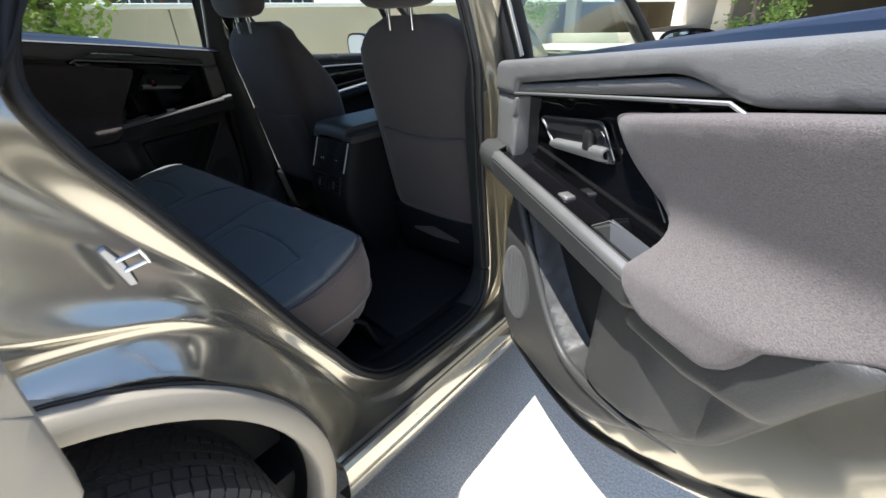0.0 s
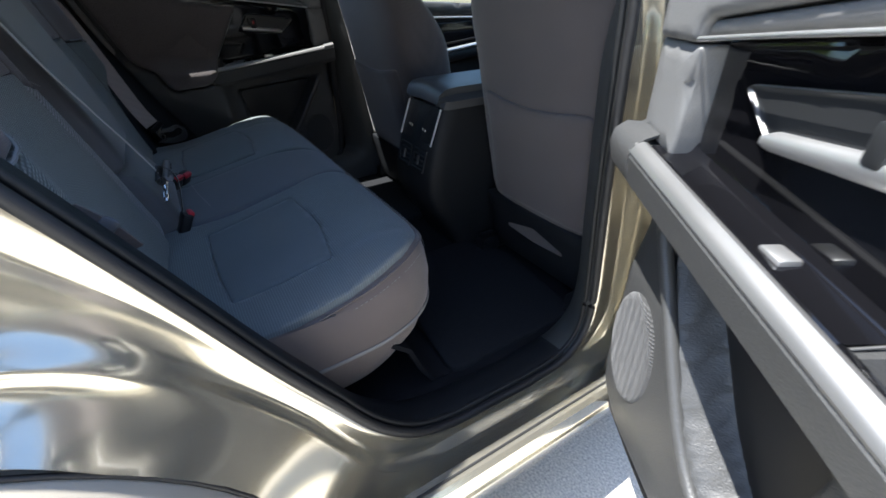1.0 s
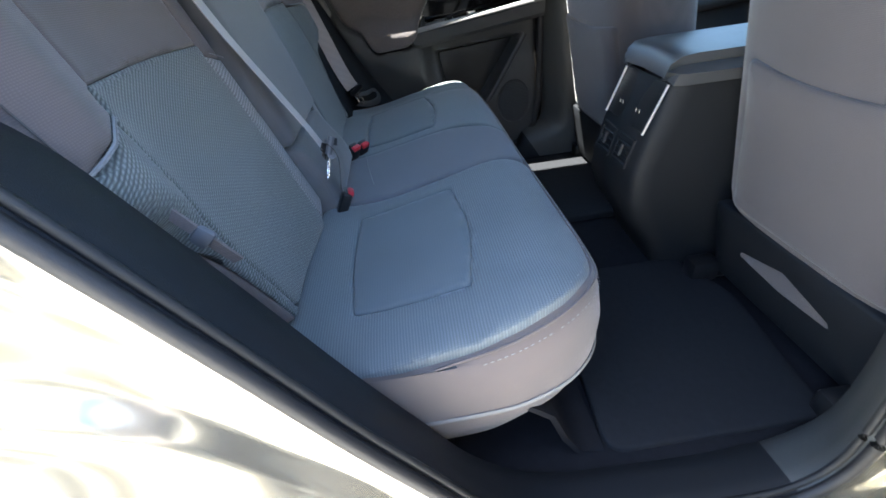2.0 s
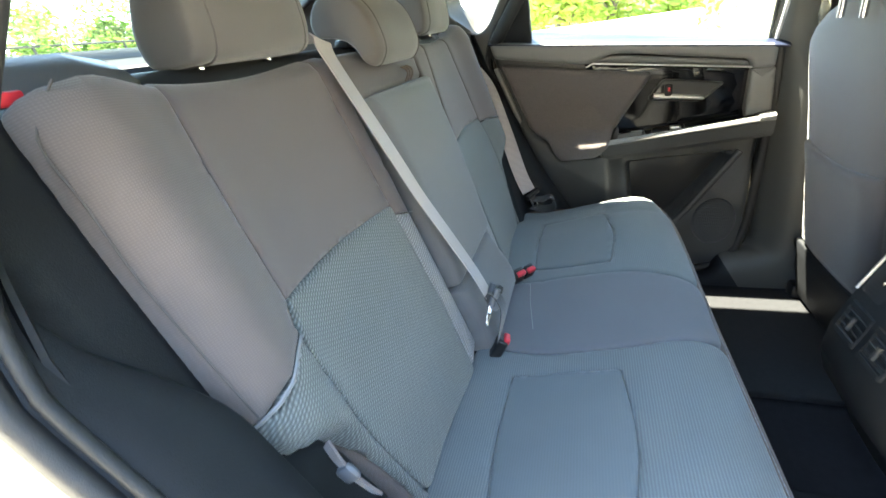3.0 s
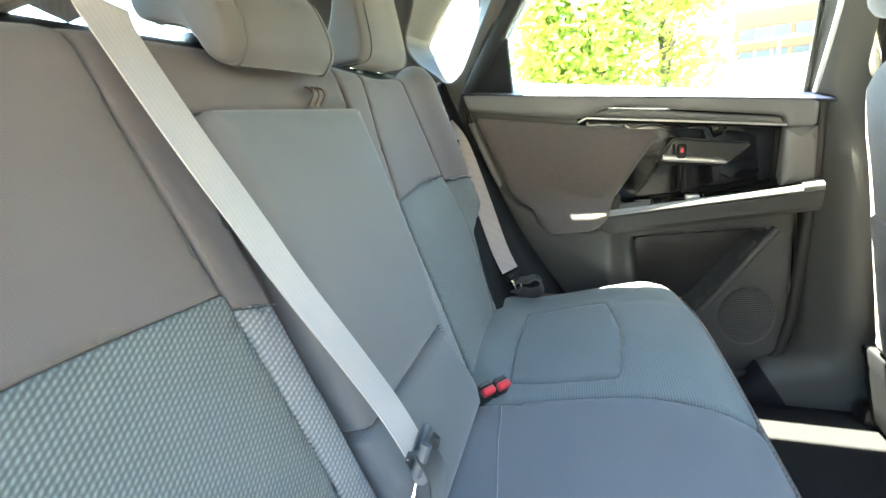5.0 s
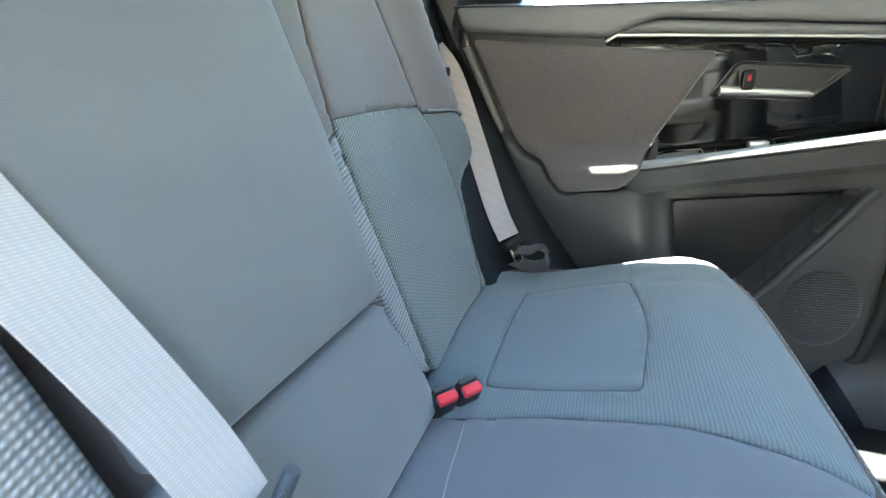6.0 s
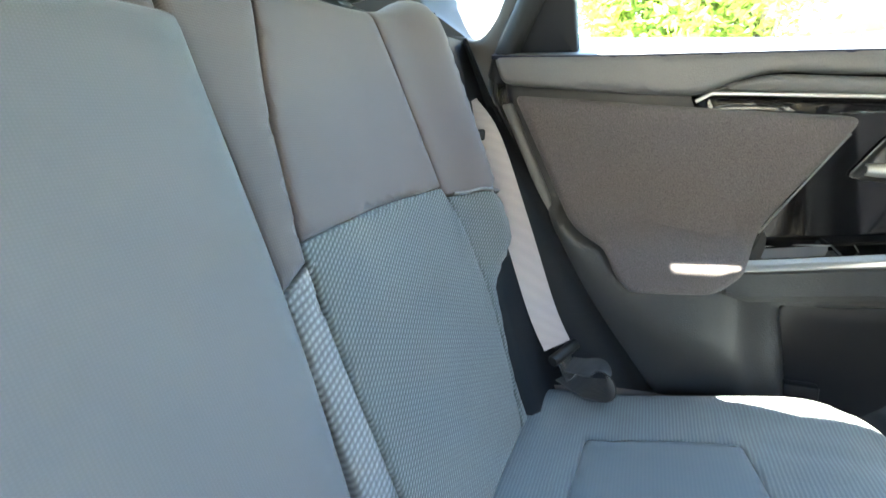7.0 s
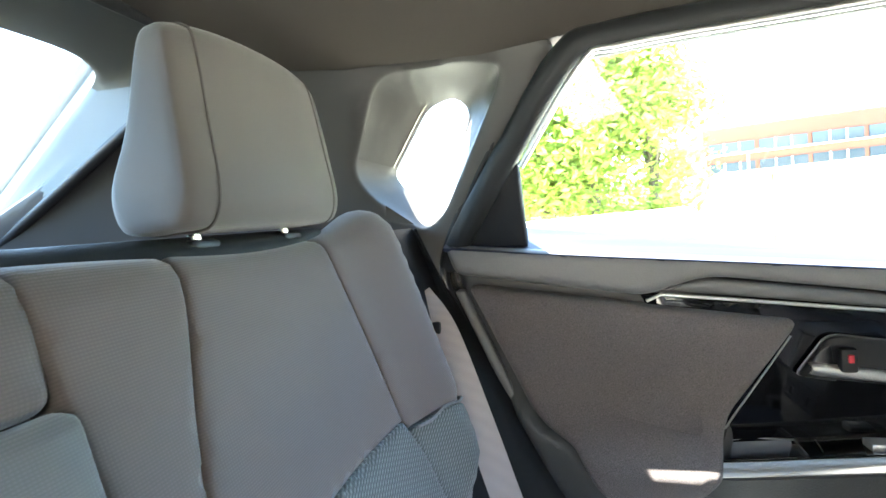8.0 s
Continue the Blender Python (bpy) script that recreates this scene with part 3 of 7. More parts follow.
def body_side(sign, name):
    n = len(OPENING)
    inner = seal_points(1, 0.016, 0)
    O = np.array([(p[1], p[2]) for p in inner])
    E = np.array([(e[0], e[1]) for e in OUTER])
    span = np.hypot(*(E - O).T)
    reach = np.maximum(0.26, span)
    for _ in range(20):
        pad = np.pad(reach, 2, mode="edge")
        reach = (pad[:-4] + pad[1:-3] + pad[2:-2] + pad[3:-1] + pad[4:]) / 5
    rows = []
    for i in range(n):
        front = smooth01(0.56, 0.78, i / n)
        row = []
        for k in range(96):
            v = (k / 95) ** 1.15
            y, z = O[i] + (E[i] - O[i]) * v
            d = v * span[i] + max(0, reach[i] - span[i]) * v * v
            row.append((sign * body_profile(v, y, z, front, d), float(y), float(z)))
        rows.append(row)
    # fair the pressed bands along the opening
    x = np.array([[p[0] for p in row] for row in rows])
    for _ in range(60):
        pad = np.pad(x, ((2, 2), (0, 0)), mode="edge")
        x = (pad[:-4] + pad[1:-3] + pad[2:-2] + pad[3:-1] + pad[4:]) / 5
    # the outer skin is one taut surface between the jamb and its far edge
    for _ in range(500):
        pad = np.pad(x, ((1, 1), (0, 0)), mode="edge")
        mean = (pad[:-2] + pad[2:]) * 0.25
        x[:, 47:95] = mean[:, 47:95] + (x[:, 46:94] + x[:, 48:96]) * 0.25
    return [[(float(x[i, k]), p[1], p[2]) for k, p in enumerate(row)] for i, row in enumerate(rows)]


rows = body_side(1, "r")
n = len(rows)
cut = int(n * 0.62)
top = next(i for i, o in enumerate(OPENING) if o[1] < 1.2)
surface("quarter_panel", rows[top : cut - 40], M_PAINT, car, "bronze grey metallic quarter panel", thick=0.004)
surface("rocker_panel", rows[cut - 41 : cut + 14], M_PAINT, car, "bronze grey metallic rocker panel", thick=0.004)
surface("centre_pillar", rows[cut + 13 :], M_PAINT, car, "bronze grey metallic centre pillar", thick=0.004)
lrows = body_side(-1, "l")
surface("quarter_panel", lrows[top : cut - 40], M_PAINT, car, thick=0.004)
surface("rocker_panel", lrows[cut - 41 : cut + 14], M_PAINT, car, thick=0.004)
surface("centre_pillar", lrows[cut + 13 :], M_PAINT, car, thick=0.004)


for s in (1, -1):
    tube("door_seal", seal_points(s, 0.022, 0.74), 0.0085, M_RUBBER, car, "black rubber door seal", n=8)
    tube("seal_lip", seal_points(s, 0.031, 0.727), 0.005, M_DARKTRIM, car, n=8)

# inner trim that runs round each opening: side cover, scuff plate and pillar trim
for s in (1, -1):
    rows = []
    start = next(i for i, o in enumerate(OPENING) if o[1] < (1.36 if s > 0 else 1.15))
    stations = [(0.024, 0.735), (0.031, 0.722), (0.029, 0.70), (0.022, 0.67), (0.014, 0.645), (-0.005, 0.635), (-0.06, 0.63)]
    recede = [(0.024, 0.735), (0.028, 0.722), (0.01, 0.70), (-0.016, 0.67), (-0.036, 0.645), (-0.06, 0.635), (-0.17, 0.63)]
    cols = [seal_points(s, o, x) for o, x in stations]
    back_cols = [seal_points(s, o, x) for o, x in recede]
    rows = []
    for i, o in enumerate(OPENING):
        f = 0.82 * smooth01(1.0, 1.2, o[1]) if i < len(OPENING) / 2 else 0.6 * smooth01(1.0, 1.2, o[1])
        g = smooth01(0.62, 0.72, i / len(OPENING))
        p0 = Vector(cols[0][i])
        row = [p0.lerp(Vector(c[i]).lerp(Vector(b[i]), g), 1 - f) for c, b in zip(cols, back_cols)]
        if s < 0:  # moulded foot of the centre pillar
            foot = math.exp(-(((i / len(OPENING)) - 0.665) / 0.05) ** 2)
            row = [q + Vector((0, -0.05, 0.075)) * foot * w for q, w in zip(row, (0.0, 0.6, 1.0, 1.0, 0.9, 0.6, 0.0))]
        rows.append(row)
    cutb = int(len(rows) * 0.44)
    surface("side_cover", rows[start:cutb], M_PLASTICD, car, "charcoal plastic side cover by the rear seat", thick=0.004)
    surface("scuff_plate", rows[cutb - 1 : int(len(rows) * 0.66)], M_PLASTICD, car, "charcoal plastic scuff plate", thick=0.004)
    surface("pillar_trim", rows[int(len(rows) * 0.66) - 1 :], M_LOWPILLAR, car, "grey plastic pillar trim", thick=0.004)
for s in (1, -1):
    ys = [0.385 + 0.83 * k / 12 for k in range(13)]
    surface("sill_panel", [[(s * x, y, z - 0.035 * (y - 0.39)) for x, z in ((0.815, 0.4), (0.838, 0.398), (0.843, 0.392), (0.845, 0.36), (0.842, 0.345), (0.846, 0.34), (0.842, 0.3), (0.826, 0.272), (0.79, 0.26))] for y in ys], M_PAINT, car, "bronze grey sill panel", thick=0.004, sharp=30)
    tube("sill_gap", [(s * 0.829, y, 0.4025 - 0.035 * (y - 0.39)) for y in ys], 0.003, M_RUBBER, car, n=6)
tube("drain_plug", [(0.83, 0.6, 0.368), (0.8475, 0.6, 0.366)], 0.006, M_RUBBER, car, n=12)

# inner wheelhouse walls beside the seat
for s in (1, -1):
    wh = rounded([(-0.85, 0.40), (0.56, 0.40), (0.43, 0.60), (0.29, 0.86), (0.17, 1.06), (0.15, 1.17), (-0.85, 1.17)], 0.02)
    relief("wheelhouse_wall", wh, lambda u, v, h, s=s: Vector((s * ((0.655 if s > 0 else 0.675) - h), u, v)), M_PLASTICD, car, "charcoal wheelhouse cover", r=0.01, rise=0.006, depth=0.01, step=0.06)

# striker on the quarter jamb
striker = base("door_striker", (0.79, 0.215, 0.98), "zinc steel door striker loop on its plate", "striker")
plate_o = rounded([(-0.008, -0.03), (0.003, -0.032), (0.008, 0.0), (0.003, 0.032), (-0.008, 0.028)], 0.009)
st_turn = Matrix.Translation((0.792, 0.187, 0.976)) @ Euler((radians(16), 0, radians(-12))).to_matrix().to_4x4()
relief("plate", plate_o, lambda u, v, h: st_turn @ Vector((h, u, v)), M_STEEL, striker, "zinc striker plate", r=0.004, rise=0.003, depth=0.006, step=0.012)
for z in (-0.008, 0.008):
    tube("prong", [st_turn @ Vector((0, 0.002, z)), st_turn @ Vector((0.005, 0.029, z))], 0.003, M_CHROME, striker, n=8)
tube("crossbar", [st_turn @ Vector((0.005, 0.029, -0.0105)), st_turn @ Vector((0.005, 0.029, 0.0105))], 0.0034, M_CHROME, striker, n=8)

# wheel arch: cladding band, liner, wheel
ARC = (-0.09, 0.43)
WHEEL = (-0.09, 0.362)


def arc_pt(r, a, x):
    return (x, ARC[0] + r * math.cos(a), ARC[1] + r * math.sin(a))


angs = [radians(-25 + 5 * k) for k in range(47)]
band = [[arc_pt(r, a, x - 0.02 * smooth01(0.35, -0.3, math.sin(a)) * (math.cos(a) > 0)) for r, x in ((0.47, 0.79), (0.464, 0.83), (0.462, 0.846), (0.46, 0.85), (0.428, 0.856), (0.424, 0.854), (0.421, 0.844), (0.421, 0.8))] for a in angs]
surface("arch_cladding", band, M_CLAD, car, "matt taupe plastic wheel arch cladding", thick=0.003)
tube("arch_gap", [arc_pt(0.467, a, 0.83 - 0.02 * smooth01(0.35, -0.3, math.sin(a)) * (math.cos(a) > 0)) for a in angs], 0.003, M_RUBBER, car, n=6)
plate = rounded([(0.062, 0.80), (0.066, 0.985, 0.01), (-0.62, 1.0), (-0.62, 0.6), (-0.5, 0.6), (-0.4, 0.78), (-0.2, 0.862)], 0.02)
relief("cladding_plate", plate, lambda u, v, h: Vector((0.925 + h, u, v)), M_CLAD, car, r=0.006, rise=0.005, depth=0.03, step=0.03)
liner = []
for x in (0.81, 0.79, 0.7, 0.6, 0.52):
    liner.append([arc_pt(0.424 + (0.012 if x == 0.7 else 0), a, x) for a in angs])
surface("wheel_liner", liner, M_RUBBER, car, "black plastic wheel well liner", thick=0.003)
tube("coil_spring", [(0.62 + 0.05 * math.cos(a * 0.6), 0.17 + 0.05 * math.sin(a * 0.6), 0.3 + 0.008 * a) for a in range(60)], 0.007, M_BUCKLE, car, n=6)
tube("damper", [(0.6, 0.2, 0.25), (0.58, 0.22, 0.75)], 0.024, M_BUCKLE, car, n=10)


def wheel(at, sign):
    w = base("wheel", at, "black all-season tyre on an alloy wheel", "wheel", group="wheels of the car")
    R, W = 0.362, 0.235
    prof = [(-0.47, 0.62), (-0.5, 0.72), (-0.505, 0.84), (-0.5, 0.93), (-0.47, 0.972), (-0.3, 0.988), (0, 0.99), (0.3, 0.988), (0.47, 0.972), (0.5, 0.93), (0.505, 0.84), (0.5, 0.72), (0.47, 0.62)]
    rings = []
    for k in range(72):
        a = 2 * math.pi * k / 72
        rings.append([(at[0] + px * W, at[1] + pr * R * math.cos(a), at[2] + pr * R * math.sin(a)) for px, pr in prof])
    rings.append(rings[0])
    tyre = surface("tyre", rings, M_TYRE, w, "black ribbed tyre")
    vs, fs = [], []

    def block(a0, a1, x0, x1, skew):
        k = len(vs)
        for r in (R - 0.01, R + 0.001):
            for xx, aa in ((x0, a0), (x1, a0 + skew), (x1, a1 + skew), (x0, a1)):
                edge = 1 - 0.02 * max(0, abs(xx) - 0.3) / 0.2 - 0.03 * max(0, abs(xx) - 0.46) / 0.04
                vs.append((at[0] + xx * W, at[1] + r * edge * math.cos(aa), at[2] + r * edge * math.sin(aa)))
        fs.extend([[k, k + 1, k + 2, k + 3], [k + 4, k + 5, k + 6, k + 7], [k, k + 1, k + 5, k + 4], [k + 1, k + 2, k + 6, k + 5], [k + 2, k + 3, k + 7, k + 6], [k + 3, k, k + 4, k + 7]])

    N = 84
    d = 2 * math.pi / N
    for k in range(N):
        a = d * k
        block(a, a + d * 0.5, -0.055, 0.055, d * 0.5)
        block(a + d * 0.55, a + d * 0.95, -0.055, 0.055, d * 0.5)
        for side in (-1, 1):
            block(a + d * 0.1, a + d * 0.9, side * 0.075, side * 0.15, d * 0.25 * side)
            block(a + d * 0.3, a + d * 0.72, side * 0.16, side * 0.225, -d * 0.45)
            block(a + d * 0.8, a + d * 1.22, side * 0.16, side * 0.225, -d * 0.45)
            block(a + d * 0.05, a + d * 0.88, side * 0.24, side * 0.33, d * 0.2)
            block(a + d * 0.4, a + d * 1.26, side * 0.35, side * 0.46, d * 0.1)
            block(a + d * 0.5, a + d * 1.36, side * 0.46, side * 0.5, 0.0)
    tagged(link_mesh("tread", vs, fs, M_TYRE, tyre, "deep zigzag tread blocks", smooth=False), kind="stuff")
    rim_o = []
    for px, pr in ((0.5, 0.62), (0.46, 0.63), (0.3, 0.58), (-0.45, 0.58), (-0.5, 0.62)):
        rim_o.append([(at[0] + sign * px * W, at[1] + pr * R * math.cos(2 * math.pi * k / 48), at[2] + pr * R * math.sin(2 * math.pi * k / 48)) for k in range(48)])
    surface("rim", rim_o, M_STEEL, w, "alloy wheel rim", closed=True)
    for k in range(5):
        a = 2 * math.pi * k / 5
        d = Vector((0, math.cos(a), math.sin(a)))
        c = Vector(at) + Vector((sign * 0.38 * W, 0, 0))
        tube("spoke", [c, c + d * 0.6 * R], lambda f: 0.035 - 0.008 * f, M_STEEL, w, n=8, flat=0.5)
    return w


wheel((0.74, WHEEL[0], WHEEL[1]), 1)
wheel((-0.74, WHEEL[0], WHEEL[1]), -1)
wheel((0.77, 2.76, WHEEL[1]), 1)
wheel((-0.77, 2.76, WHEEL[1]), -1)

# floor pan, carpet, footwell riser under the rear seat, cargo floor
plain_box("floor_pan", (-0.72, -0.9, 0.22), (0.72, 3.0, 0.345), M_RUBBER, car, bevel=0.02)
floor_rows = []
for i in range(31):
    x = -0.66 + 1.32 * i / 30
    lift = 0.02 * smooth01(0.56, 0.66, abs(x))
    floor_rows.append([(x, 0.5 + 0.08 * j, 0.362 + lift + 0.003 * noise.noise((x * 9, j * 0.8, 0))) for j in range(22)])
tagged(surface("carpet", floor_rows, M_CARPET, None, thick=0.012), "black tufted carpet on the cabin floor", "carpet", kind="structure")
riser = []
for i in range(27):
    x = -0.66 + 1.27 * i / 26
    riser.append([(x, 0.46, 0.6), (x, 0.6, 0.56), (x, 0.665, 0.5), (x, 0.69, 0.43), (x, 0.715, 0.385), (x, 0.76, 0.372)])
tagged(surface("seat_riser", riser, M_CARPET, car, "black carpeted step below the rear seat", thick=0.01))
surface("seat_pan", [[(x, y, z) for y, z in ((0.08, 0.575), (0.25, 0.57), (0.44, 0.565))] for x in (-0.65, 0.0, 0.65)], M_CARPET, car, "black pan below the rear cushion", thick=0.006)
mat_r = rounded([(0.14, 0.80), (0.62, 0.76), (0.62, 1.16), (0.3, 1.2), (0.14, 1.14)], 0.04)
fm = relief("floor_mat", mat_r, lambda u, v, h: Vector((u, v, 0.386 + h)), M_MAT, None, r=0.01, rise=0.005, depth=0.014, step=0.03)
tagged(fm, "charcoal carpet floor mat in the rear footwell", "floor mat")
fm2 = relief("floor_mat", [(-u + 0.02, v) for u, v in mat_r], lambda u, v, h: Vector((u, v, 0.386 + h)), M_MAT, None, r=0.01, rise=0.005, depth=0.014, step=0.03)
tagged(fm2, "charcoal carpet floor mat in the rear footwell", "floor mat")
plain_box("cargo_floor", (-0.62, -0.85, 0.72), (0.62, -0.1, 0.76), M_CARPET, car)

# roof skin and headliner
roof_rows, liner_rows = [], []
for i in range(25):
    f = -1 + 2 * i / 24
    r1, r2 = [], []
    for k, y in enumerate((-0.24, -0.1, 0.0, 0.1, 0.3, 0.5, 0.8, 1.2, 1.6, 1.9)):
        crown = 0.03 * (1 - ((y - 0.8) / 1.1) ** 2)
        half = 0.6 - 0.05 * smooth01(0.3, -0.24, y)
        x = half * f
        z = 1.535 + crown + 0.055 * smooth01(0.3, -0.2, y) - 0.05 * abs(f) ** 4
        if k:
            r2.append((x, y, z))
        r1.append((x * 1.085, y, z + 0.05 - 0.015 * abs(f) ** 4))
    roof_rows.append(r1)
    liner_rows.append(r2)
surface("roof_skin", roof_rows, M_PAINT, car, thick=0.004)
headliner = surface("ceiling", liner_rows, M_LINER, None, thick=0.008)
tagged(headliner, "beige grey moulded headliner cloth", "headliner", kind="structure")
for s in (1, -1):
    rail_rows = []
    for y in (0.36, 0.5, 0.8, 1.2, 1.6, 1.9):
        crown = 0.03 * (1 - ((y - 0.8) / 1.1) ** 2)
        half = 0.6 - 0.05 * smooth01(0.3, -0.24, y)
        rail_rows.append([(s * half, y, 1.485 + crown), (s * (half + 0.02), y, 1.478 + crown), (s * (half + 0.032), y, 1.485 + crown), (s * (half + 0.045), y, 1.52 + crown), (s * (half + 0.04), y, 1.565 + crown), (s * (half + 0.02), y, 1.585 + crown)])
    surface("roof_rail", rail_rows, M_DARKTRIM, car, "grey roof rail trim above the door", thick=0.004)
# grab handle
grab = base("grab_handle", (-0.52, 0.5, 1.5), "folded grey grab handle on the headliner", "handle")
tube("grip", spline([(-0.52, 0.39, 1.532), (-0.505, 0.4, 1.518), (-0.5, 0.5, 1.514), (-0.505, 0.6, 1.518), (-0.52, 0.61, 1.532)], 5), 0.008, M_PILLAR, grab, n=10)
for y in (0.385, 0.615):
    part("mount", box_bm(-0.52, y, 1.535, 0.03, 0.04, 0.016, bevel=0.006), M_PILLAR, grab)

# tailgate: glass, frame, inner trim
gate = base("tailgate", (0, -0.8, 0.8), "closed tailgate with sloping rear window", "tailgate", kind="structure")
G_TOP, G_LOW = (-0.22, 1.583), (-0.79, 1.325)


def gate_pt(x, f, h=0.0):
    y = G_TOP[0] + (G_LOW[0] - G_TOP[0]) * f
    z = G_TOP[1] + (G_LOW[1] - G_TOP[1]) * f
    return Vector((x, y - 0.41 * h, z + 0.91 * h))


pane = surface("rear_window", [[gate_pt(-0.56 + 1.12 * i / 8, f, 0.02 + 0.02 * (1 - ((i - 4) / 4) ** 2)) for f in (-0.05, 0.25, 0.5, 0.75, 1.03)] for i in range(9)], M_GLASS, gate, "sloping rear window glass", thick=0.004)
pane.visible_shadow = False
hole = rounded([(-0.5, 0.0, 0.1), (0.5, 0.0, 0.1), (0.57, 0.98, 0.05), (-0.57, 0.98, 0.05)], 0.06, 8)


def seal_pt(u, v):
    """Tailgate seal on the body: below the window's plane, higher where it meets the headliner."""
    return Vector((u, -0.09 - 0.66 * v, 1.507 - 0.27 * v + 0.062 * smooth01(0.11, 0.0, v) + 0.018 * (1 - (u / 0.49) ** 2) * smooth01(0.2, 0.0, v)))


body_edge = rounded([(-0.51, 0.0, 0.06), (0.51, 0.0, 0.06), (0.51, 1.0, 0.05), (-0.51, 1.0, 0.05)], 0.06, 8)
well_rows = []
for a, b in zip(list(hole) + [hole[0]], list(body_edge) + [body_edge[0]]):
    low = seal_pt(b[0], b[1])
    lip = gate_pt(a[0] * 0.965, 0.015 + a[1] * 0.98, -0.026)
    well_rows.append([gate_pt(a[0], a[1], 0.012), gate_pt(a[0] * 0.972, 0.012 + a[1] * 0.984, -0.02), lip, lip.lerp(low, 0.06) - Vector((0, 0, 0.004)), lip.lerp(low, 0.5), low])
surface("window_well", well_rows, M_GATE, gate, "broad grey frame inside the rear window", thick=0.003, sharp=35)
tube("gate_seal", [seal_pt(u, v) - Vector((math.copysign(0.004, u), 0, 0.003)) for u, v in body_edge], 0.009, M_RUBBER, gate, "black rubber tailgate seal", n=8, closed=True)
rim = rounded([(-0.73, -0.14), (0.73, -0.14), (0.76, 1.2), (-0.76, 1.2)], 0.05)
relief("window_surround", [(u, v) for u, v in rim], lambda u, v, h: gate_pt(u, v, -h), M_GATE, gate, "grey tailgate window surround", r=0.03, rise=0.02, depth=0.025, step=0.04, holes=[[tuple(p) for p in hole]])
surface("gate_trim", [[(-0.64 + 1.28 * i / 12, y, z) for y, z in ((-0.78, 1.325), (-0.75, 1.315), (-0.755, 1.2), (-0.8, 1.0), (-0.84, 0.76))] for i in range(13)], M_DARKTRIM, gate, "charcoal tailgate trim", thick=0.01)
# outer rear skin
surface("gate_skin", [[(-0.8 + 1.6 * i / 12, y - 0.06 * (1 - ((i - 6) / 6) ** 2), z) for y, z in ((-0.86, 1.32), (-0.95, 1.25), (-0.98, 1.0), (-1.0, 0.7), (-1.02, 0.35))] for i in range(13)], M_PAINT, gate, thick=0.004)

# quarter trims with the small side windows
for s in (1, -1):
    q = base("quarter_trim", (s * 0.7, 0.1, 1.2), "beige grey pillar trim round a small quarter window", "pillar trim", kind="structure")
    out = rounded([(0.16, 1.17), (0.205, 1.235), (0.335, 1.405), (0.405, 1.50), (0.36, 1.525), (0.1, 1.56), (-0.07, 1.6), (-0.12, 1.56), (-0.3, 1.465), (-0.62, 1.333), (-0.78, 1.27), (-0.78, 1.1), (-0.3, 1.1), (0.1, 1.12)], 0.02)
    win = rounded([(0.061, 1.376, 0.04), (0.08, 1.33, 0.04), (0.157, 1.263, 0.03), (0.199, 1.289, 0.04), (0.313, 1.458, 0.025), (0.325, 1.488, 0.015), (0.263, 1.501, 0.02), (0.139, 1.506, 0.04)], 0.03)

    deep = 0.09 if s < 0 else 0.052

    def qplace(u, v, h, s=s):
        tum = 0.42 * max(0, v - 1.2) + 0.1 * max(0, 0.1 - u) + 0.2 * max(0, -u)
        return Vector((s * (0.725 - tum - h), u, v))

    relief("pillar_cover", out, qplace, M_PILLAR, q, r=0.02, rise=0.012, depth=0.01, step=0.025, holes=[[tuple(p) for p in win]])
    g = rounded([(0.1, 1.395, 0.02), (0.108, 1.37, 0.02), (0.152, 1.324, 0.015), (0.178, 1.345, 0.02), (0.25, 1.462, 0.02), (0.256, 1.49, 0.012), (0.235, 1.508, 0.015), (0.19, 1.5, 0.03)], 0.02)
    g = [Vector((p[0], 1.308 + (p[1] - 1.324) * 0.93)) for p in g]
    tunnel = []
    for a, b in zip(win, g):
        p0, p1 = qplace(a[0], a[1], -0.012), qplace(b[0], b[1], -deep)
        tunnel.append([p0, p0.lerp(p1, 0.2) + Vector((s * 0.01, 0, 0)), p0.lerp(p1, 0.6), p1])
    tunnel.append(tunnel[0])
    surface("window_reveal", tunnel, M_PILLAR, q, "pale reveal of the quarter window", thick=0.003)
    wn = surface("quarter_window", [[qplace(*(Vector((0.18, 1.4)).lerp(p, f * 1.15)), -deep - 0.002) for f in (0.02, 1.0)] for p in list(g) + [g[0]]], M_GLASS, q, "small quarter window glass", thick=0.003)
    wn.visible_shadow = False
    skin = rounded([(0.12, 1.16), (0.17, 1.26), (0.205, 1.33), (0.285, 1.5), (0.28, 1.57), (-0.15, 1.63), (-0.5, 1.45), (-0.8, 1.3), (-0.86, 1.14)], 0.03)
    relief("quarter_skin", skin, lambda u, v, h, s=s: Vector((s * (0.733 + deep - 0.42 * max(0, v - 1.2) - 0.08 * max(0, -u) + h), u, v)), M_PAINT, q, r=0.02, rise=0.012, depth=0.006, step=0.05, holes=[[tuple(Vector((0.18, 1.4)).lerp(p, 1.1)) for p in g]])
    # cargo side below
    surface("cargo_side", [[(s * 0.66, 0.12, z), (s * 0.65, -0.1, z), (s * 0.63, -0.4, z), (s * 0.62, -0.85, z)] for z in (0.74, 0.9, 1.05, 1.14)], M_DARKTRIM, q, "charcoal cargo side trim", thick=0.006)

# ---------- the rear doors: one design, closed on one side and open on the other ----------
A_OPEN = radians(57.1)


def closed_map(s, p, z):
    return Vector((-0.70 + p, 1.03 - s, z))


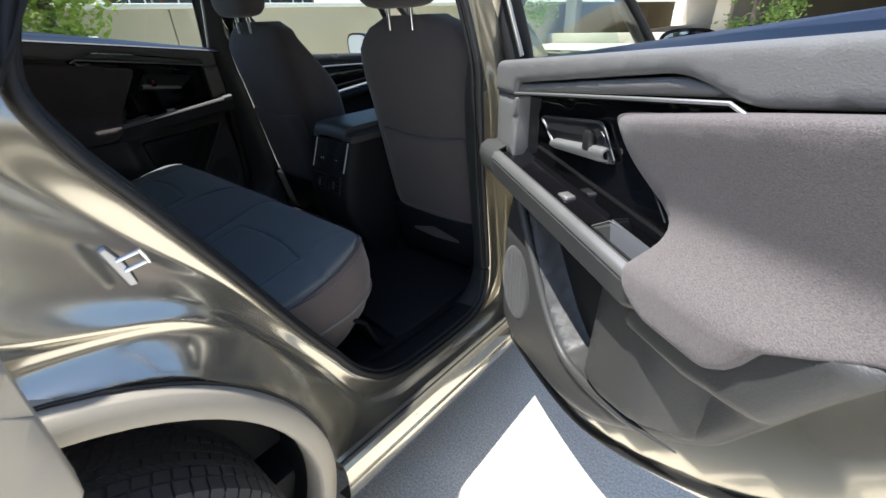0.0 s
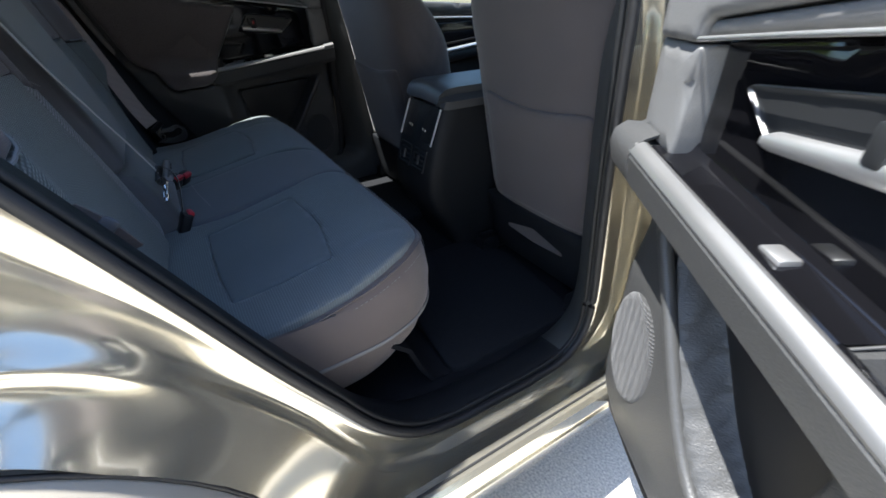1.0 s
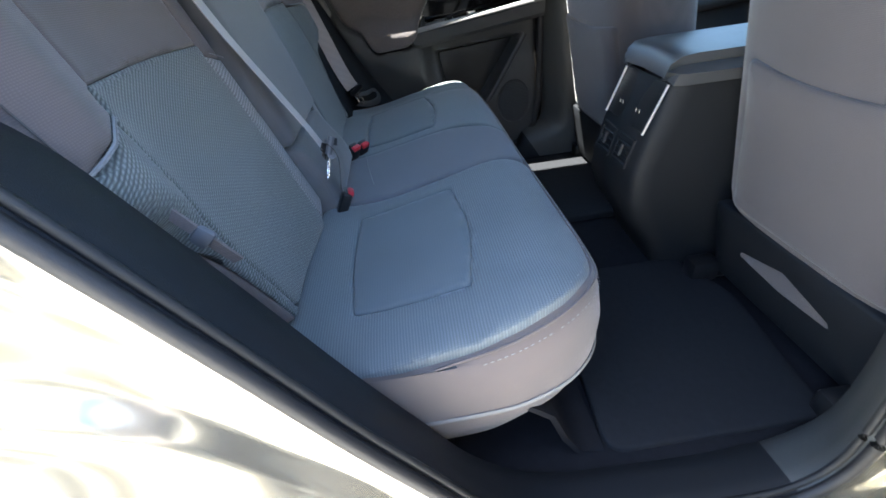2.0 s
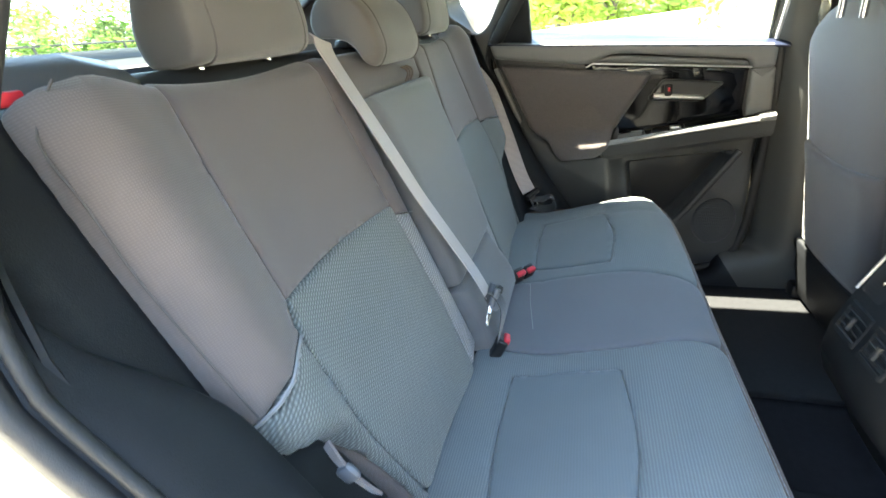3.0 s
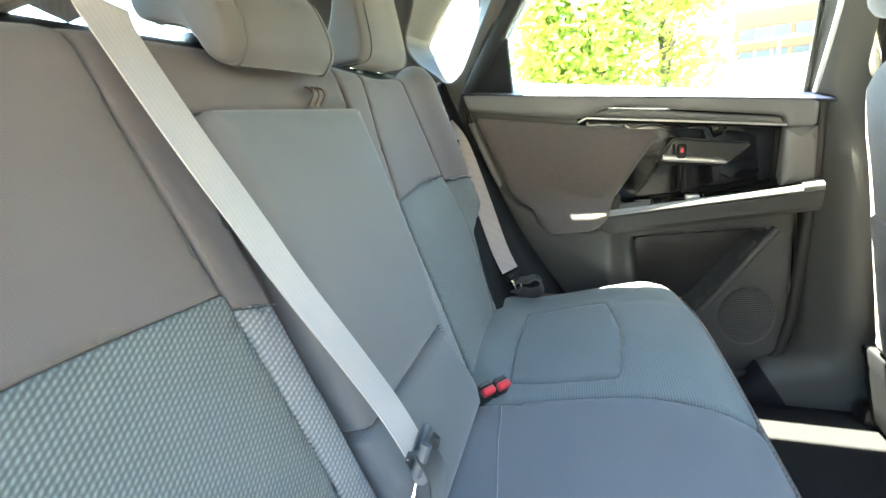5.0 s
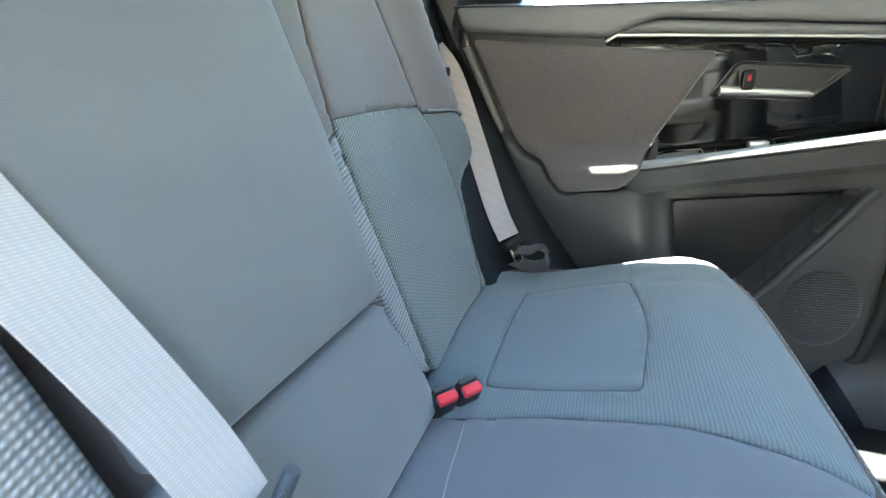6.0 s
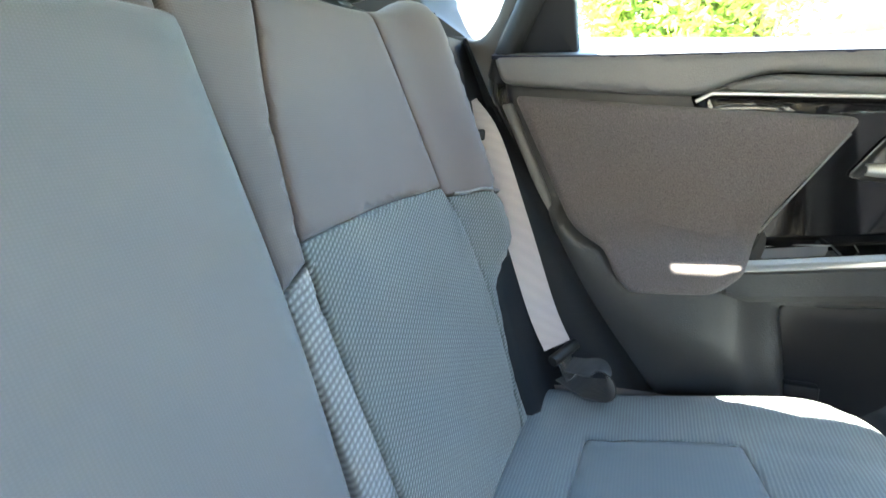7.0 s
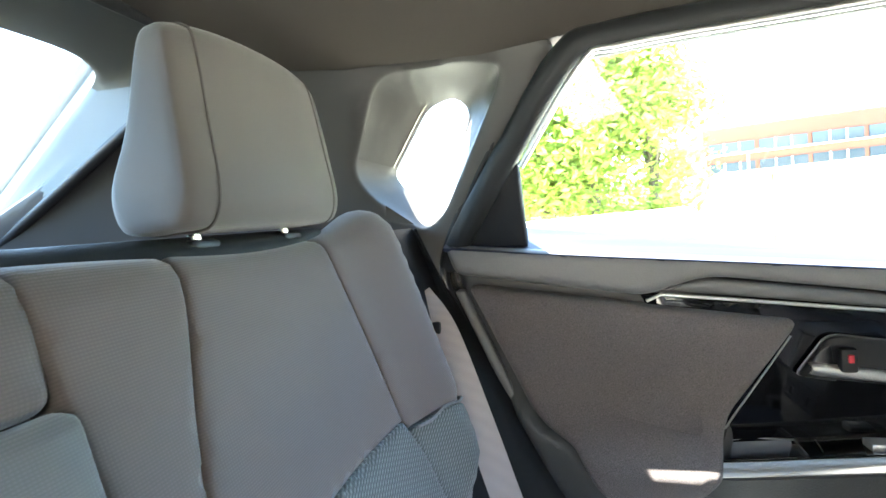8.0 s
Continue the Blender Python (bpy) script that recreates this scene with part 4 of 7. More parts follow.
def open_map(s, p, z):
    k = 1.165 * s
    return Vector((0.843 + k * math.sin(A_OPEN) - p * math.cos(A_OPEN), 1.003 - k * math.cos(A_OPEN) - p * math.sin(A_OPEN), z))


DOOR_TRIM = [(0.022, 0.45, 0.06), (0.09, 0.385, 0.04), (0.25, 0.40, 0.1), (0.40, 0.485, 0.1), (0.57, 0.63, 0.08), (0.65, 0.74, 0.06), (0.70, 0.86, 0.05), (0.735, 0.94, 0.05), (0.815, 1.15, 0.03), (0.825, 1.2, 0.01), (0.022, 1.1, 0.01)]
DOOR_TRIM_OPEN = [(0.0, 0.42, 0.04), (0.06, 0.375, 0.03), (0.25, 0.40, 0.1), (0.36, 0.46, 0.1), (0.46, 0.545, 0.08), (0.53, 0.612, 0.05), (0.575, 0.67, 0.03), (0.618, 0.775, 0.06), (0.652, 0.86, 0.05), (0.69, 0.945, 0.05), (0.76, 1.08, 0.05), (0.815, 1.15, 0.03), (0.825, 1.2, 0.01), (0.0, 1.1, 0.01)]
DOOR_SHELL = [(-0.035, 0.34, 0.04), (0.05, 0.31, 0.03), (0.27, 0.325, 0.1), (0.44, 0.41, 0.1), (0.62, 0.57, 0.08), (0.715, 0.7, 0.06), (0.765, 0.84, 0.05), (0.8, 0.94, 0.05), (0.88, 1.16, 0.03), (0.885, 1.21, 0.01), (-0.035, 1.1, 0.01)]


def car_door(name, M, label, glass_up):
    PAD = 0.036 if glass_up else 0.05
    SLOPE = 0.12 if glass_up else 0.36
    d = base(name, M(0, 0, 0.6), label, "car door", group="rear doors of the car")
    trim_edge = DOOR_TRIM if glass_up else DOOR_TRIM_OPEN

    def bar_z(s):
        """Height of the pull bar's upper edge."""
        return 0.951 - 0.112 * (s - 0.05)

    def P(off=0.0):
        return lambda u, v, h: M(u, off + h, v)

    shell = relief("door_shell", rounded(DOOR_SHELL, 0.03), P(-0.032), M_PAINT, d, "bronze grey metallic door shell", r=0.018, rise=0.014, depth=0.075, step=0.05, holes=[rounded([(0.062, 0.857, 0.02), (0.415, 0.838, 0.02), (0.388, 0.568, 0.03), (0.28, 0.548, 0.03), (0.2, 0.628, 0.04)], 0.02)])
    tube("door_seal", [M(s, -0.03, z) for s, z in spline([(-0.025, 1.09), (-0.02, 0.6), (-0.015, 0.37), (0.05, 0.335), (0.27, 0.35), (0.43, 0.435), (0.6, 0.59), (0.69, 0.72), (0.74, 0.85), (0.775, 0.95), (0.855, 1.16)], 6)], 0.009, M_RUBBER, d, "black rubber door seal", n=8)

    pocket = np.array([(0.075, 0.84), (0.40, 0.82), (0.385, 0.7), (0.37, 0.585), (0.285, 0.567), (0.215, 0.632), (0.15, 0.72)])

    cloth = [(0.335, 1.094, 0.018), (0.53, 1.124, 0.03), (0.795, 1.168, 0.015), (0.712, 0.955, 0.04), (0.69, 0.932, 0.02), (0.645, 0.912, 0.012), (0.625, 0.87, 0.015), (0.605, 0.848, 0.02), (0.49, 0.855, 0.025), (0.458, 0.888, 0.015), (0.45, 0.915, 0.012), (0.442, 0.932, 0.01)]
    if not glass_up:
        cloth[-3:] = [(0.45, 0.882, 0.015), (0.447, 0.915, 0.02), (0.468, 0.965, 0.03)]
        cloth[1:3] = [(0.53, 1.136, 0.03), (0.795, 1.186, 0.015)]
        cloth[4:8] = [(0.692, 0.968, 0.02), (0.622, 0.925, 0.012), (0.602, 0.878, 0.015), (0.58, 0.858, 0.02)]
    CLOTH = np.array([q[:2] for q in cloth])

    def trim_h(u, v):
        dd, ins = poly_dist([(u, v)], pocket)
        deep = -0.07 * smooth01(0.0, 0.022, dd[0]) if ins[0] else 0.0
        zr = 0.8 + 0.5 * (u - 0.557)
        block = (0.034 if glass_up else 0.06) * (smooth01(zr - 0.17, zr, v) if glass_up else smooth01(0.765, 0.82, v - 0.25 * max(0, u - 0.55))) * smooth01(0.4, 0.46, u)
        dc, inc = poly_dist([(u, v)], CLOTH)
        if glass_up:
            block *= 0.0 if inc[0] else smooth01(-0.004, 0.012, dc[0])
        elif inc[0]:
            block *= smooth01(0.03, 0.005, dc[0]) * (smooth01(0.93, 0.88, v) if u < 0.5 else 1.0)
        else:
            block *= smooth01(0.9, 0.86, v) if u < 0.52 else 1.0
        block *= smooth01(1.0, 0.95, v)
        belly = 0.016 * smooth01(0.83, 0.7, v) * smooth01(0.36, 0.5, v) * smooth01(0.5, 0.4, u)
        return deep + belly + block

    relief("trim_panel", rounded(trim_edge, 0.03), P(0.0), M_PLASTIC, d, "grey grained plastic lower door trim with a map pocket", height=trim_h, r=0.02, rise=0.018, depth=0.06, step=0.0095, sharp=60)
    wallp = [(0.372, 0.83, 0.006), (0.36, 0.6, 0.012), (0.40, 0.588, 0.03), (0.47, 0.61, 0.05), (0.555, 0.655, 0.02), (0.6, 0.76, 0.03), (0.57, 0.8, 0.03), (0.5, 0.82, 0.02), (0.45, 0.85, 0.02)]
    if not glass_up:
        relief("pocket_wall", rounded(wallp, 0.02), P(0.03), M_PLASTIC, d, "grey plastic front wall of the map pocket", height=lambda u, v: -0.034 * smooth01(0.47, 0.58, u), r=0.008, rise=0.006, depth=0.06, step=0.02)
    # pocket lip and bottle rest
    tube("pocket_lip", [M(s, 0.016, z) for s, z in spline([(0.07, 0.84), (0.115, 0.77), (0.16, 0.7), (0.22, 0.615), (0.275, 0.567), (0.33, 0.558), (0.4, 0.572), (0.48, 0.597), (0.55, 0.635)], 6)], lambda f: 0.011 * (1 - 0.85 * smooth01(0.75, 1.0, f)), M_PLASTIC, d, n=8)
    part("pocket_divider", box_bm(0, 0, 0, 0.02, 0.05, 0.09, bevel=0.006, m=None), M_BUCKLE, d).location = M(0.345, -0.03, 0.63)
    # Black sheet put in for the shade deep in the grey pocket.
    well = [(0.095, 0.825, 0.02), (0.385, 0.805, 0.02), (0.372, 0.7, 0.05), (0.358, 0.6, 0.02), (0.285, 0.582, 0.02), (0.228, 0.642, 0.04), (0.165, 0.73, 0.04)]
    relief("pocket_shade", rounded(well, 0.02), P(-0.046), M_BUCKLE, d, "black sheet that paints the shade inside the map pocket", r=0.008, rise=0.004, depth=0.006, step=0.03)
    if glass_up:
        border = [(0.806, 1.158, 0.004), (0.727, 0.952, 0.02), (0.7, 0.925, 0.01), (0.704, 0.9, 0.01), (0.738, 0.935, 0.03), (0.824, 1.156, 0.004)]
        relief("rear_border", rounded(border, 0.01), P(0.012), M_PAD, d, "pale strip behind the cloth panel", r=0.006, rise=0.005, depth=0.02, step=0.012)
    # speaker grille
    sp = [((0.112 if glass_up else 0.075) + 0.066 * math.cos(a), 0.6 + (0.085 if glass_up else 0.11) * math.sin(a)) for a in [2 * math.pi * k / 40 for k in range(40)]]
    relief("speaker_grille", sp, P(0.022), M_GRILLE, d, "round perforated speaker grille", r=0.015, rise=0.008, depth=0.012, step=0.02)
    # belt pad, front post, ornament
    e = 0.026 if glass_up else 0.0
    pad = [(e, 1.078, 0.01), (0.08, 1.08, 0.008), (0.09, 1.106, 0.012), (0.45, 1.164, 0.03), (0.53, 1.139, 0.02), (0.64, 1.157, 0.05), (0.815, 1.188, 0.015), (0.83, 1.238, 0.02), (0.6, 1.209, 0.1), (0.3, 1.174, 0.1), (e, 1.14, 0.02)]
    relief("belt_pad", rounded(pad, 0.02), P(PAD), M_PAD, d, "soft grey grained belt line pad", r=0.011, rise=0.012, depth=0.022, step=0.008)
    ledge = [[M(s, p, z + dz) for p, dz in ((0.034, -0.008), (0.0, 0.004), (-0.02, 0.006 + 0.01 * s), (-0.045, 0.004 + 0.035 * s), (-0.058, 0.002 + 0.035 * s), (-0.066, -0.03))] for s, z in ((0.0, 1.134), (0.2, 1.159), (0.4, 1.183), (0.6, 1.206), (0.72, 1.221), (0.83, 1.236))]
    surface("belt_ledge", ledge, M_BELTLINE, d, "dark gloss belt moulding", thick=0.006)
    front = [(e * 0.55, 0.96, 0.006), (0.08, 0.945, 0.006), (0.084, 1.078, 0.006), (e * 0.9, 1.079, 0.006)]
    relief("front_post", rounded(front, 0.01), P(PAD - 0.001 if glass_up else PAD - 0.006), M_PAD, d, r=0.01, rise=0.008, depth=0.05, step=0.02)
    orn = [(0.086, 1.087, 0.006), (0.515, 1.146, 0.006), (0.45, 1.16, 0.03), (0.094, 1.104, 0.006)]
    relief("ornament_pad", rounded(orn, 0.01), P(PAD - 0.012), M_PAD, d, r=0.008, rise=0.006, depth=0.012, step=0.008, height=lambda u, v: 0.005 * smooth01(1.117, 1.127, v - 0.15 * (u - 0.3)))
    tube("ornament_strip", [M(s, PAD - 0.004, z) for s, z in ((0.083, 1.085), (0.2, 1.101), (0.4, 1.127), (0.51, 1.141), (0.53, 1.132))], 0.0026, M_SATIN, d, "satin silver ornament strip", n=8)
    # gloss black panel
    blk = [(0.083, 0.94, 0.005), (0.083, 1.083, 0.005), (0.36, 1.123, 0.005), (0.535, 1.14, 0.005), (0.5, 1.06, 0.01), (0.45, 0.9, 0.01)]
    relief("gloss_panel", rounded(blk, 0.006), P(0.012), M_PIANO, d, "gloss black handle panel", r=0.006, rise=0.004, depth=0.02, step=0.025)
    # cloth panel with its armrest bulge

    def cloth_h(u, v):
        if glass_up:
            low = smooth01(0.965, 0.89, v) * smooth01(0.78, 0.6, u)
        else:  # the elbow rest's upper side slopes, its front is upright
            vr = 0.915 + 0.1 * (u - 0.45)
            low = min(1, max(0, (vr + 0.085 - v) / 0.085)) * smooth01(0.95, 0.7, u)
            low = low * low * (1.6 - 0.6 * low)
        lean = SLOPE * (math.sqrt((v - 0.98) ** 2 + 0.0004) + v - 0.98) * 0.5
        return -0.006 + lean * smooth01(0.3, 0.42, u) + (0.065 if glass_up else 0.062) * low

    relief("cloth_panel", rounded(cloth, 0.02), P(0.026), M_DOORFAB, d, "brown grey cloth panel with padded elbow rest", height=cloth_h, r=0.016, rise=0.014, depth=0.02, step=0.012, sharp=70)
    edge_line = [(0.352, 1.075), (0.39, 1.015), (0.425, 0.96), (0.437, 0.94)] if glass_up else [(0.386, 1.06), (0.42, 1.02), (0.455, 0.975)]
    tube("cloth_edge", [M(a, 0.026, b) for a, b in edge_line], 0.0013, M_STRIP if glass_up else M_PIANO2, d, "thin bright edge of the gloss panel" if glass_up else "", n=6)
    # armrest bar, its top tray and satin strip
    arm_rows = []
    for s in (-0.005 if not glass_up else 0.012, 0.05, 0.15, 0.25, 0.34, 0.352, 0.366, 0.435, 0.448, 0.475, 0.52):
        z = bar_z(s)
        t = 0.075 if s > 0 else 0.06
        kk = 1.0 - 0.8 * smooth01(0.46, 0.52, s)
        t -= 0.06 * smooth01(0.46, 0.52, s)
        dip = 0.035 if 0.36 < s < 0.45 else 0.0
        arm_rows.append([M(s, p, z + dz) for p, dz in ((0.0, -dip - 0.004), (t - 0.024, -dip - 0.004), (t - 0.02, -0.003), (t - 0.0035, -0.010 * kk), (t - 0.003, -0.0125 * kk), (t, -0.015 * kk), (t - 0.004, -0.05 * kk), (t - 0.014, -0.062 * kk), (0.0, -0.07 * kk))])
    surface("armrest_bar", arm_rows, M_PLASTIC, d, "grey plastic door pull bar", thick=0.004, sharp=25)
    tray = [[M(s, p, bar_z(s) + dz) for p, dz in ((0.006, 0.016), (0.013, 0.004), (0.02, 0.0), (0.045, -0.0005), (0.054, 0.001), (0.057, -0.002))] for s in (0.058, 0.15, 0.25, 0.34, 0.347)]
    surface("switch_tray", tray, M_PIANO, d, "gloss black switch tray", thick=0.004, sharp=30)
    surface("tray_rim", [[M(s, p, bar_z(s) + dz) for p, dz in ((0.049, -0.012), (0.05, 0.0), (0.055, 0.0015), (0.057, -0.002))] for s in (0.347, 0.4, 0.45)], M_PIANO, d, thick=0.003)
    surface("pull_strip", [[M(s, p, bar_z(s) + dz) for p, dz in ((0.0575, -0.001), (0.0595, 0.002), (0.063, 0.003), (0.07, 0.0), (0.0745, -0.0045), (0.0762, -0.0085), (0.0755, -0.0105))] for s in (0.046, 0.05, 0.15, 0.25, 0.35, 0.44, 0.47)], M_STRIP, d, "satin silver strip on the pull bar", thick=0.003, sharp=35)
    cap = [[M(s, p, bar_z(s) + dz) for p, dz in ((0.02, 0.03 * q), (0.04, 0.012 * q), (0.06, 0.005), (0.074, -0.004), (0.078, -0.02), (0.07, -0.05))] for s, q in ((-0.012, 0.2), (0.0, 0.6), (0.02, 1.0), (0.05, 1.0))]
    if glass_up:
        cap_top = [[M(s, p, bar_z(s) + dz) for p, dz in ((0.03, 0.004), (0.05, 0.007), (0.064, 0.006), (0.0745, 0.0), (0.0768, -0.008), (0.0755, -0.013))] for s in (0.013, 0.03, 0.052)]
        surface("bar_cap", cap_top, M_PAD, d, "pale end cap of the pull bar", thick=0.004, sharp=35)
    else:
        surface("bar_cap", cap, M_PLASTIC, d, thick=0.004)
    sw = part("window_switch", box_bm(0, 0, 0, 0.03, 0.022, 0.012, bevel=0.003), M_SATIN, d, "silver window switch key")
    sw.rotation_euler = (0, 0, math.atan2((M(0.1, 0, 0) - M(0, 0, 0)).y, (M(0.1, 0, 0) - M(0, 0, 0)).x))
    sw.location = M(0.262, 0.034, bar_z(0.262) + 0.002)
    # Grey colour stands in for the pale reflection on the cup's inner wall.
    cup = [[M(s, p, bar_z(s) + dz) for p, dz in ((0.008, 0.014), (0.014, -0.002), (0.02, -0.032), (0.044, -0.034), (0.049, -0.004))] for s in (0.352, 0.4, 0.45)]
    surface("grip_cup", cup, M_TONGUE, d, "pull cup in the switch tray, its pale reflection painted grey", thick=0.002)
    tube("cup_rim", [M(0.349, 0.048, bar_z(0.349) + 0.001), M(0.349, 0.014, bar_z(0.349) + 0.004), M(0.4, 0.01, bar_z(0.4) + 0.008), M(0.45, 0.012, bar_z(0.45) + 0.006)], 0.0014, M_STRIP, d, "thin bright rim of the cup", n=6)
    for k, (us, up) in enumerate(((0.235, 0.046), (0.325, 0.043))):
        tube("tray_seam", [M(us, 0.016, bar_z(us) + 0.003), M(us + 0.004, up, bar_z(us) + 0.0008)], 0.0009, M_PIANO2, d, n=5)
    # inner handle: bezel, recess, lever, lock knob
    bez = rounded([(0.142, 1.049, 0.01), (0.308, 1.075, 0.015), (0.346, 1.018, 0.008), (0.198, 1.0, 0.015)], 0.012)
    hb = relief("handle_recess", bez, P(0.017), M_PIANO2, d, "dark handle recess with a thin silver rim", r=0.012, rise=-0.005, depth=0.004, step=0.012)
    tube("handle_rim", [M(u, 0.018, v) for u, v in bez] + [M(bez[0][0], 0.018, bez[0][1])], 0.0013, M_STRIP, hb, n=6)
    lev = [[M(s, 0.018 + p, z + dz * k) for p, dz in ((-0.004, 0.007), (0.005, 0.0075), (0.010, 0.005), (0.011, 0.0), (0.007, -0.006), (-0.004, -0.007))] for s, z, k in ((0.192, 1.009, 0.5), (0.2, 1.0105, 0.9), (0.24, 1.0155, 1.0), (0.28, 1.0205, 1.15), (0.318, 1.0255, 1.3), (0.33, 1.027, 1.1))]
    surface("lever", lev, M_SATIN, hb, "satin silver pull lever", thick=0.003)
    tube("recess_edge", [M(0.146, 0.0185, 1.046), M(0.17, 0.0185, 1.024), M(0.196, 0.0185, 1.003)], 0.0022, M_STRIP, hb, "bright edge of the recess", n=8)
    relief("lever_end", rounded([(0.298, 1.008), (0.336, 1.014), (0.318, 1.052), (0.304, 1.062)], 0.005), P(0.02), M_PIANO2, hb, r=0.004, rise=0.003, depth=0.008, step=0.012)
    knob = part("lock_knob", box_bm(0, 0, 0, 0.02, 0.014, 0.034, bevel=0.005), M_DARKTRIM, hb, "small lock knob")
    knob.location = M(0.29, 0.026, 1.041) - world_at(hb)
    knob.rotation_euler = sw.rotation_euler
    if not glass_up:
        knob.data.materials[0] = M_PIANO2
    mk = None if not glass_up else part("red_mark", box_bm(0, 0, 0, 0.006, 0.004, 0.011, bevel=0.001), M_RED, hb)
    if mk:
        mk.location = M(0.29, 0.034, 1.045) - world_at(hb)
        mk.rotation_euler = sw.rotation_euler

    if glass_up:
        tube("edge_seal", [M(a, b, z) for a, b, z in ((0.014, 0.004, 1.13), (0.01, 0.01, 1.0), (0.01, 0.012, 0.8), (0.012, 0.012, 0.6), (0.03, 0.012, 0.5), (0.09, 0.012, 0.43), (0.2, 0.012, 0.4))], 0.013, M_RUBBER, d, "black rubber seal along the door's front edge", n=8)

    # window frame, corner cover, glass
    def F0(s, z, p=-0.02):
        return M(s, p + 0.36 * max(0, z - 1.15), z)

    frame_pts = [(0.0, 1.12), (0.002, 1.3), (0.012, 1.40), (0.03, 1.465), (0.1, 1.476), (0.35, 1.483), (0.56, 1.488), (0.62, 1.475), (0.7, 1.38), (0.8, 1.25), (0.83, 1.2)]
    tube("window_frame", [F0(s, z) for s, z in spline(frame_pts, 6)], 0.021, M_DARKTRIM, d, "charcoal window frame", n=10)
    tube("frame_trim", [F0(s, z, 0.003) for s, z in spline([(0.028, 1.15), (0.03, 1.3), (0.04, 1.4), (0.06, 1.453), (0.12, 1.46), (0.35, 1.466), (0.55, 1.47), (0.6, 1.458), (0.69, 1.345)], 6)], 0.005, M_SATIN, d, "thin bright frame edge", n=6)
    corner = [(0.695, 1.215, 0.004), (0.695, 1.38, 0.01), (0.82, 1.225, 0.01)]
    relief("corner_cover", rounded(corner, 0.01), lambda u, v, h: F0(u, v, -0.012 + h), M_PLASTICD, d, "black triangular corner cover", r=0.008, rise=0.006, depth=0.02, step=0.03)
    if glass_up:
        gl = [[F0(s, z0 + (z1 - z0) * f, -0.03) for f in (0, 0.35, 0.7, 1.0)] for s, z0, z1 in ((0.0, 1.1, 1.44), (0.03, 1.1, 1.47), (0.3, 1.14, 1.48), (0.6, 1.18, 1.48), (0.695, 1.19, 1.385))]
        w = surface("window_glass", gl, M_GLASS, d, "raised side window glass", thick=0.004)
        w.visible_shadow = False
    return d


M_GRILLE = cloth_mat("perforated grille", (0.05, 0.05, 0.05), 0.0055, 0.0055, (0, 0, 1), (1, 1, 0), depth=0.002, contrast=0.5, strength=1.0, rough=0.5)
M_BELTLINE = node_mat("gloss navy black moulding", (0.01, 0.014, 0.03), 0.4, vary=0.1, spec=0.3)
car_door("rear_door", closed_map, "closed rear car door with grey trim and brown grey cloth panel", True)
car_door("rear_door", open_map, "rear car door swung wide open with grey trim and cloth elbow rest", False)


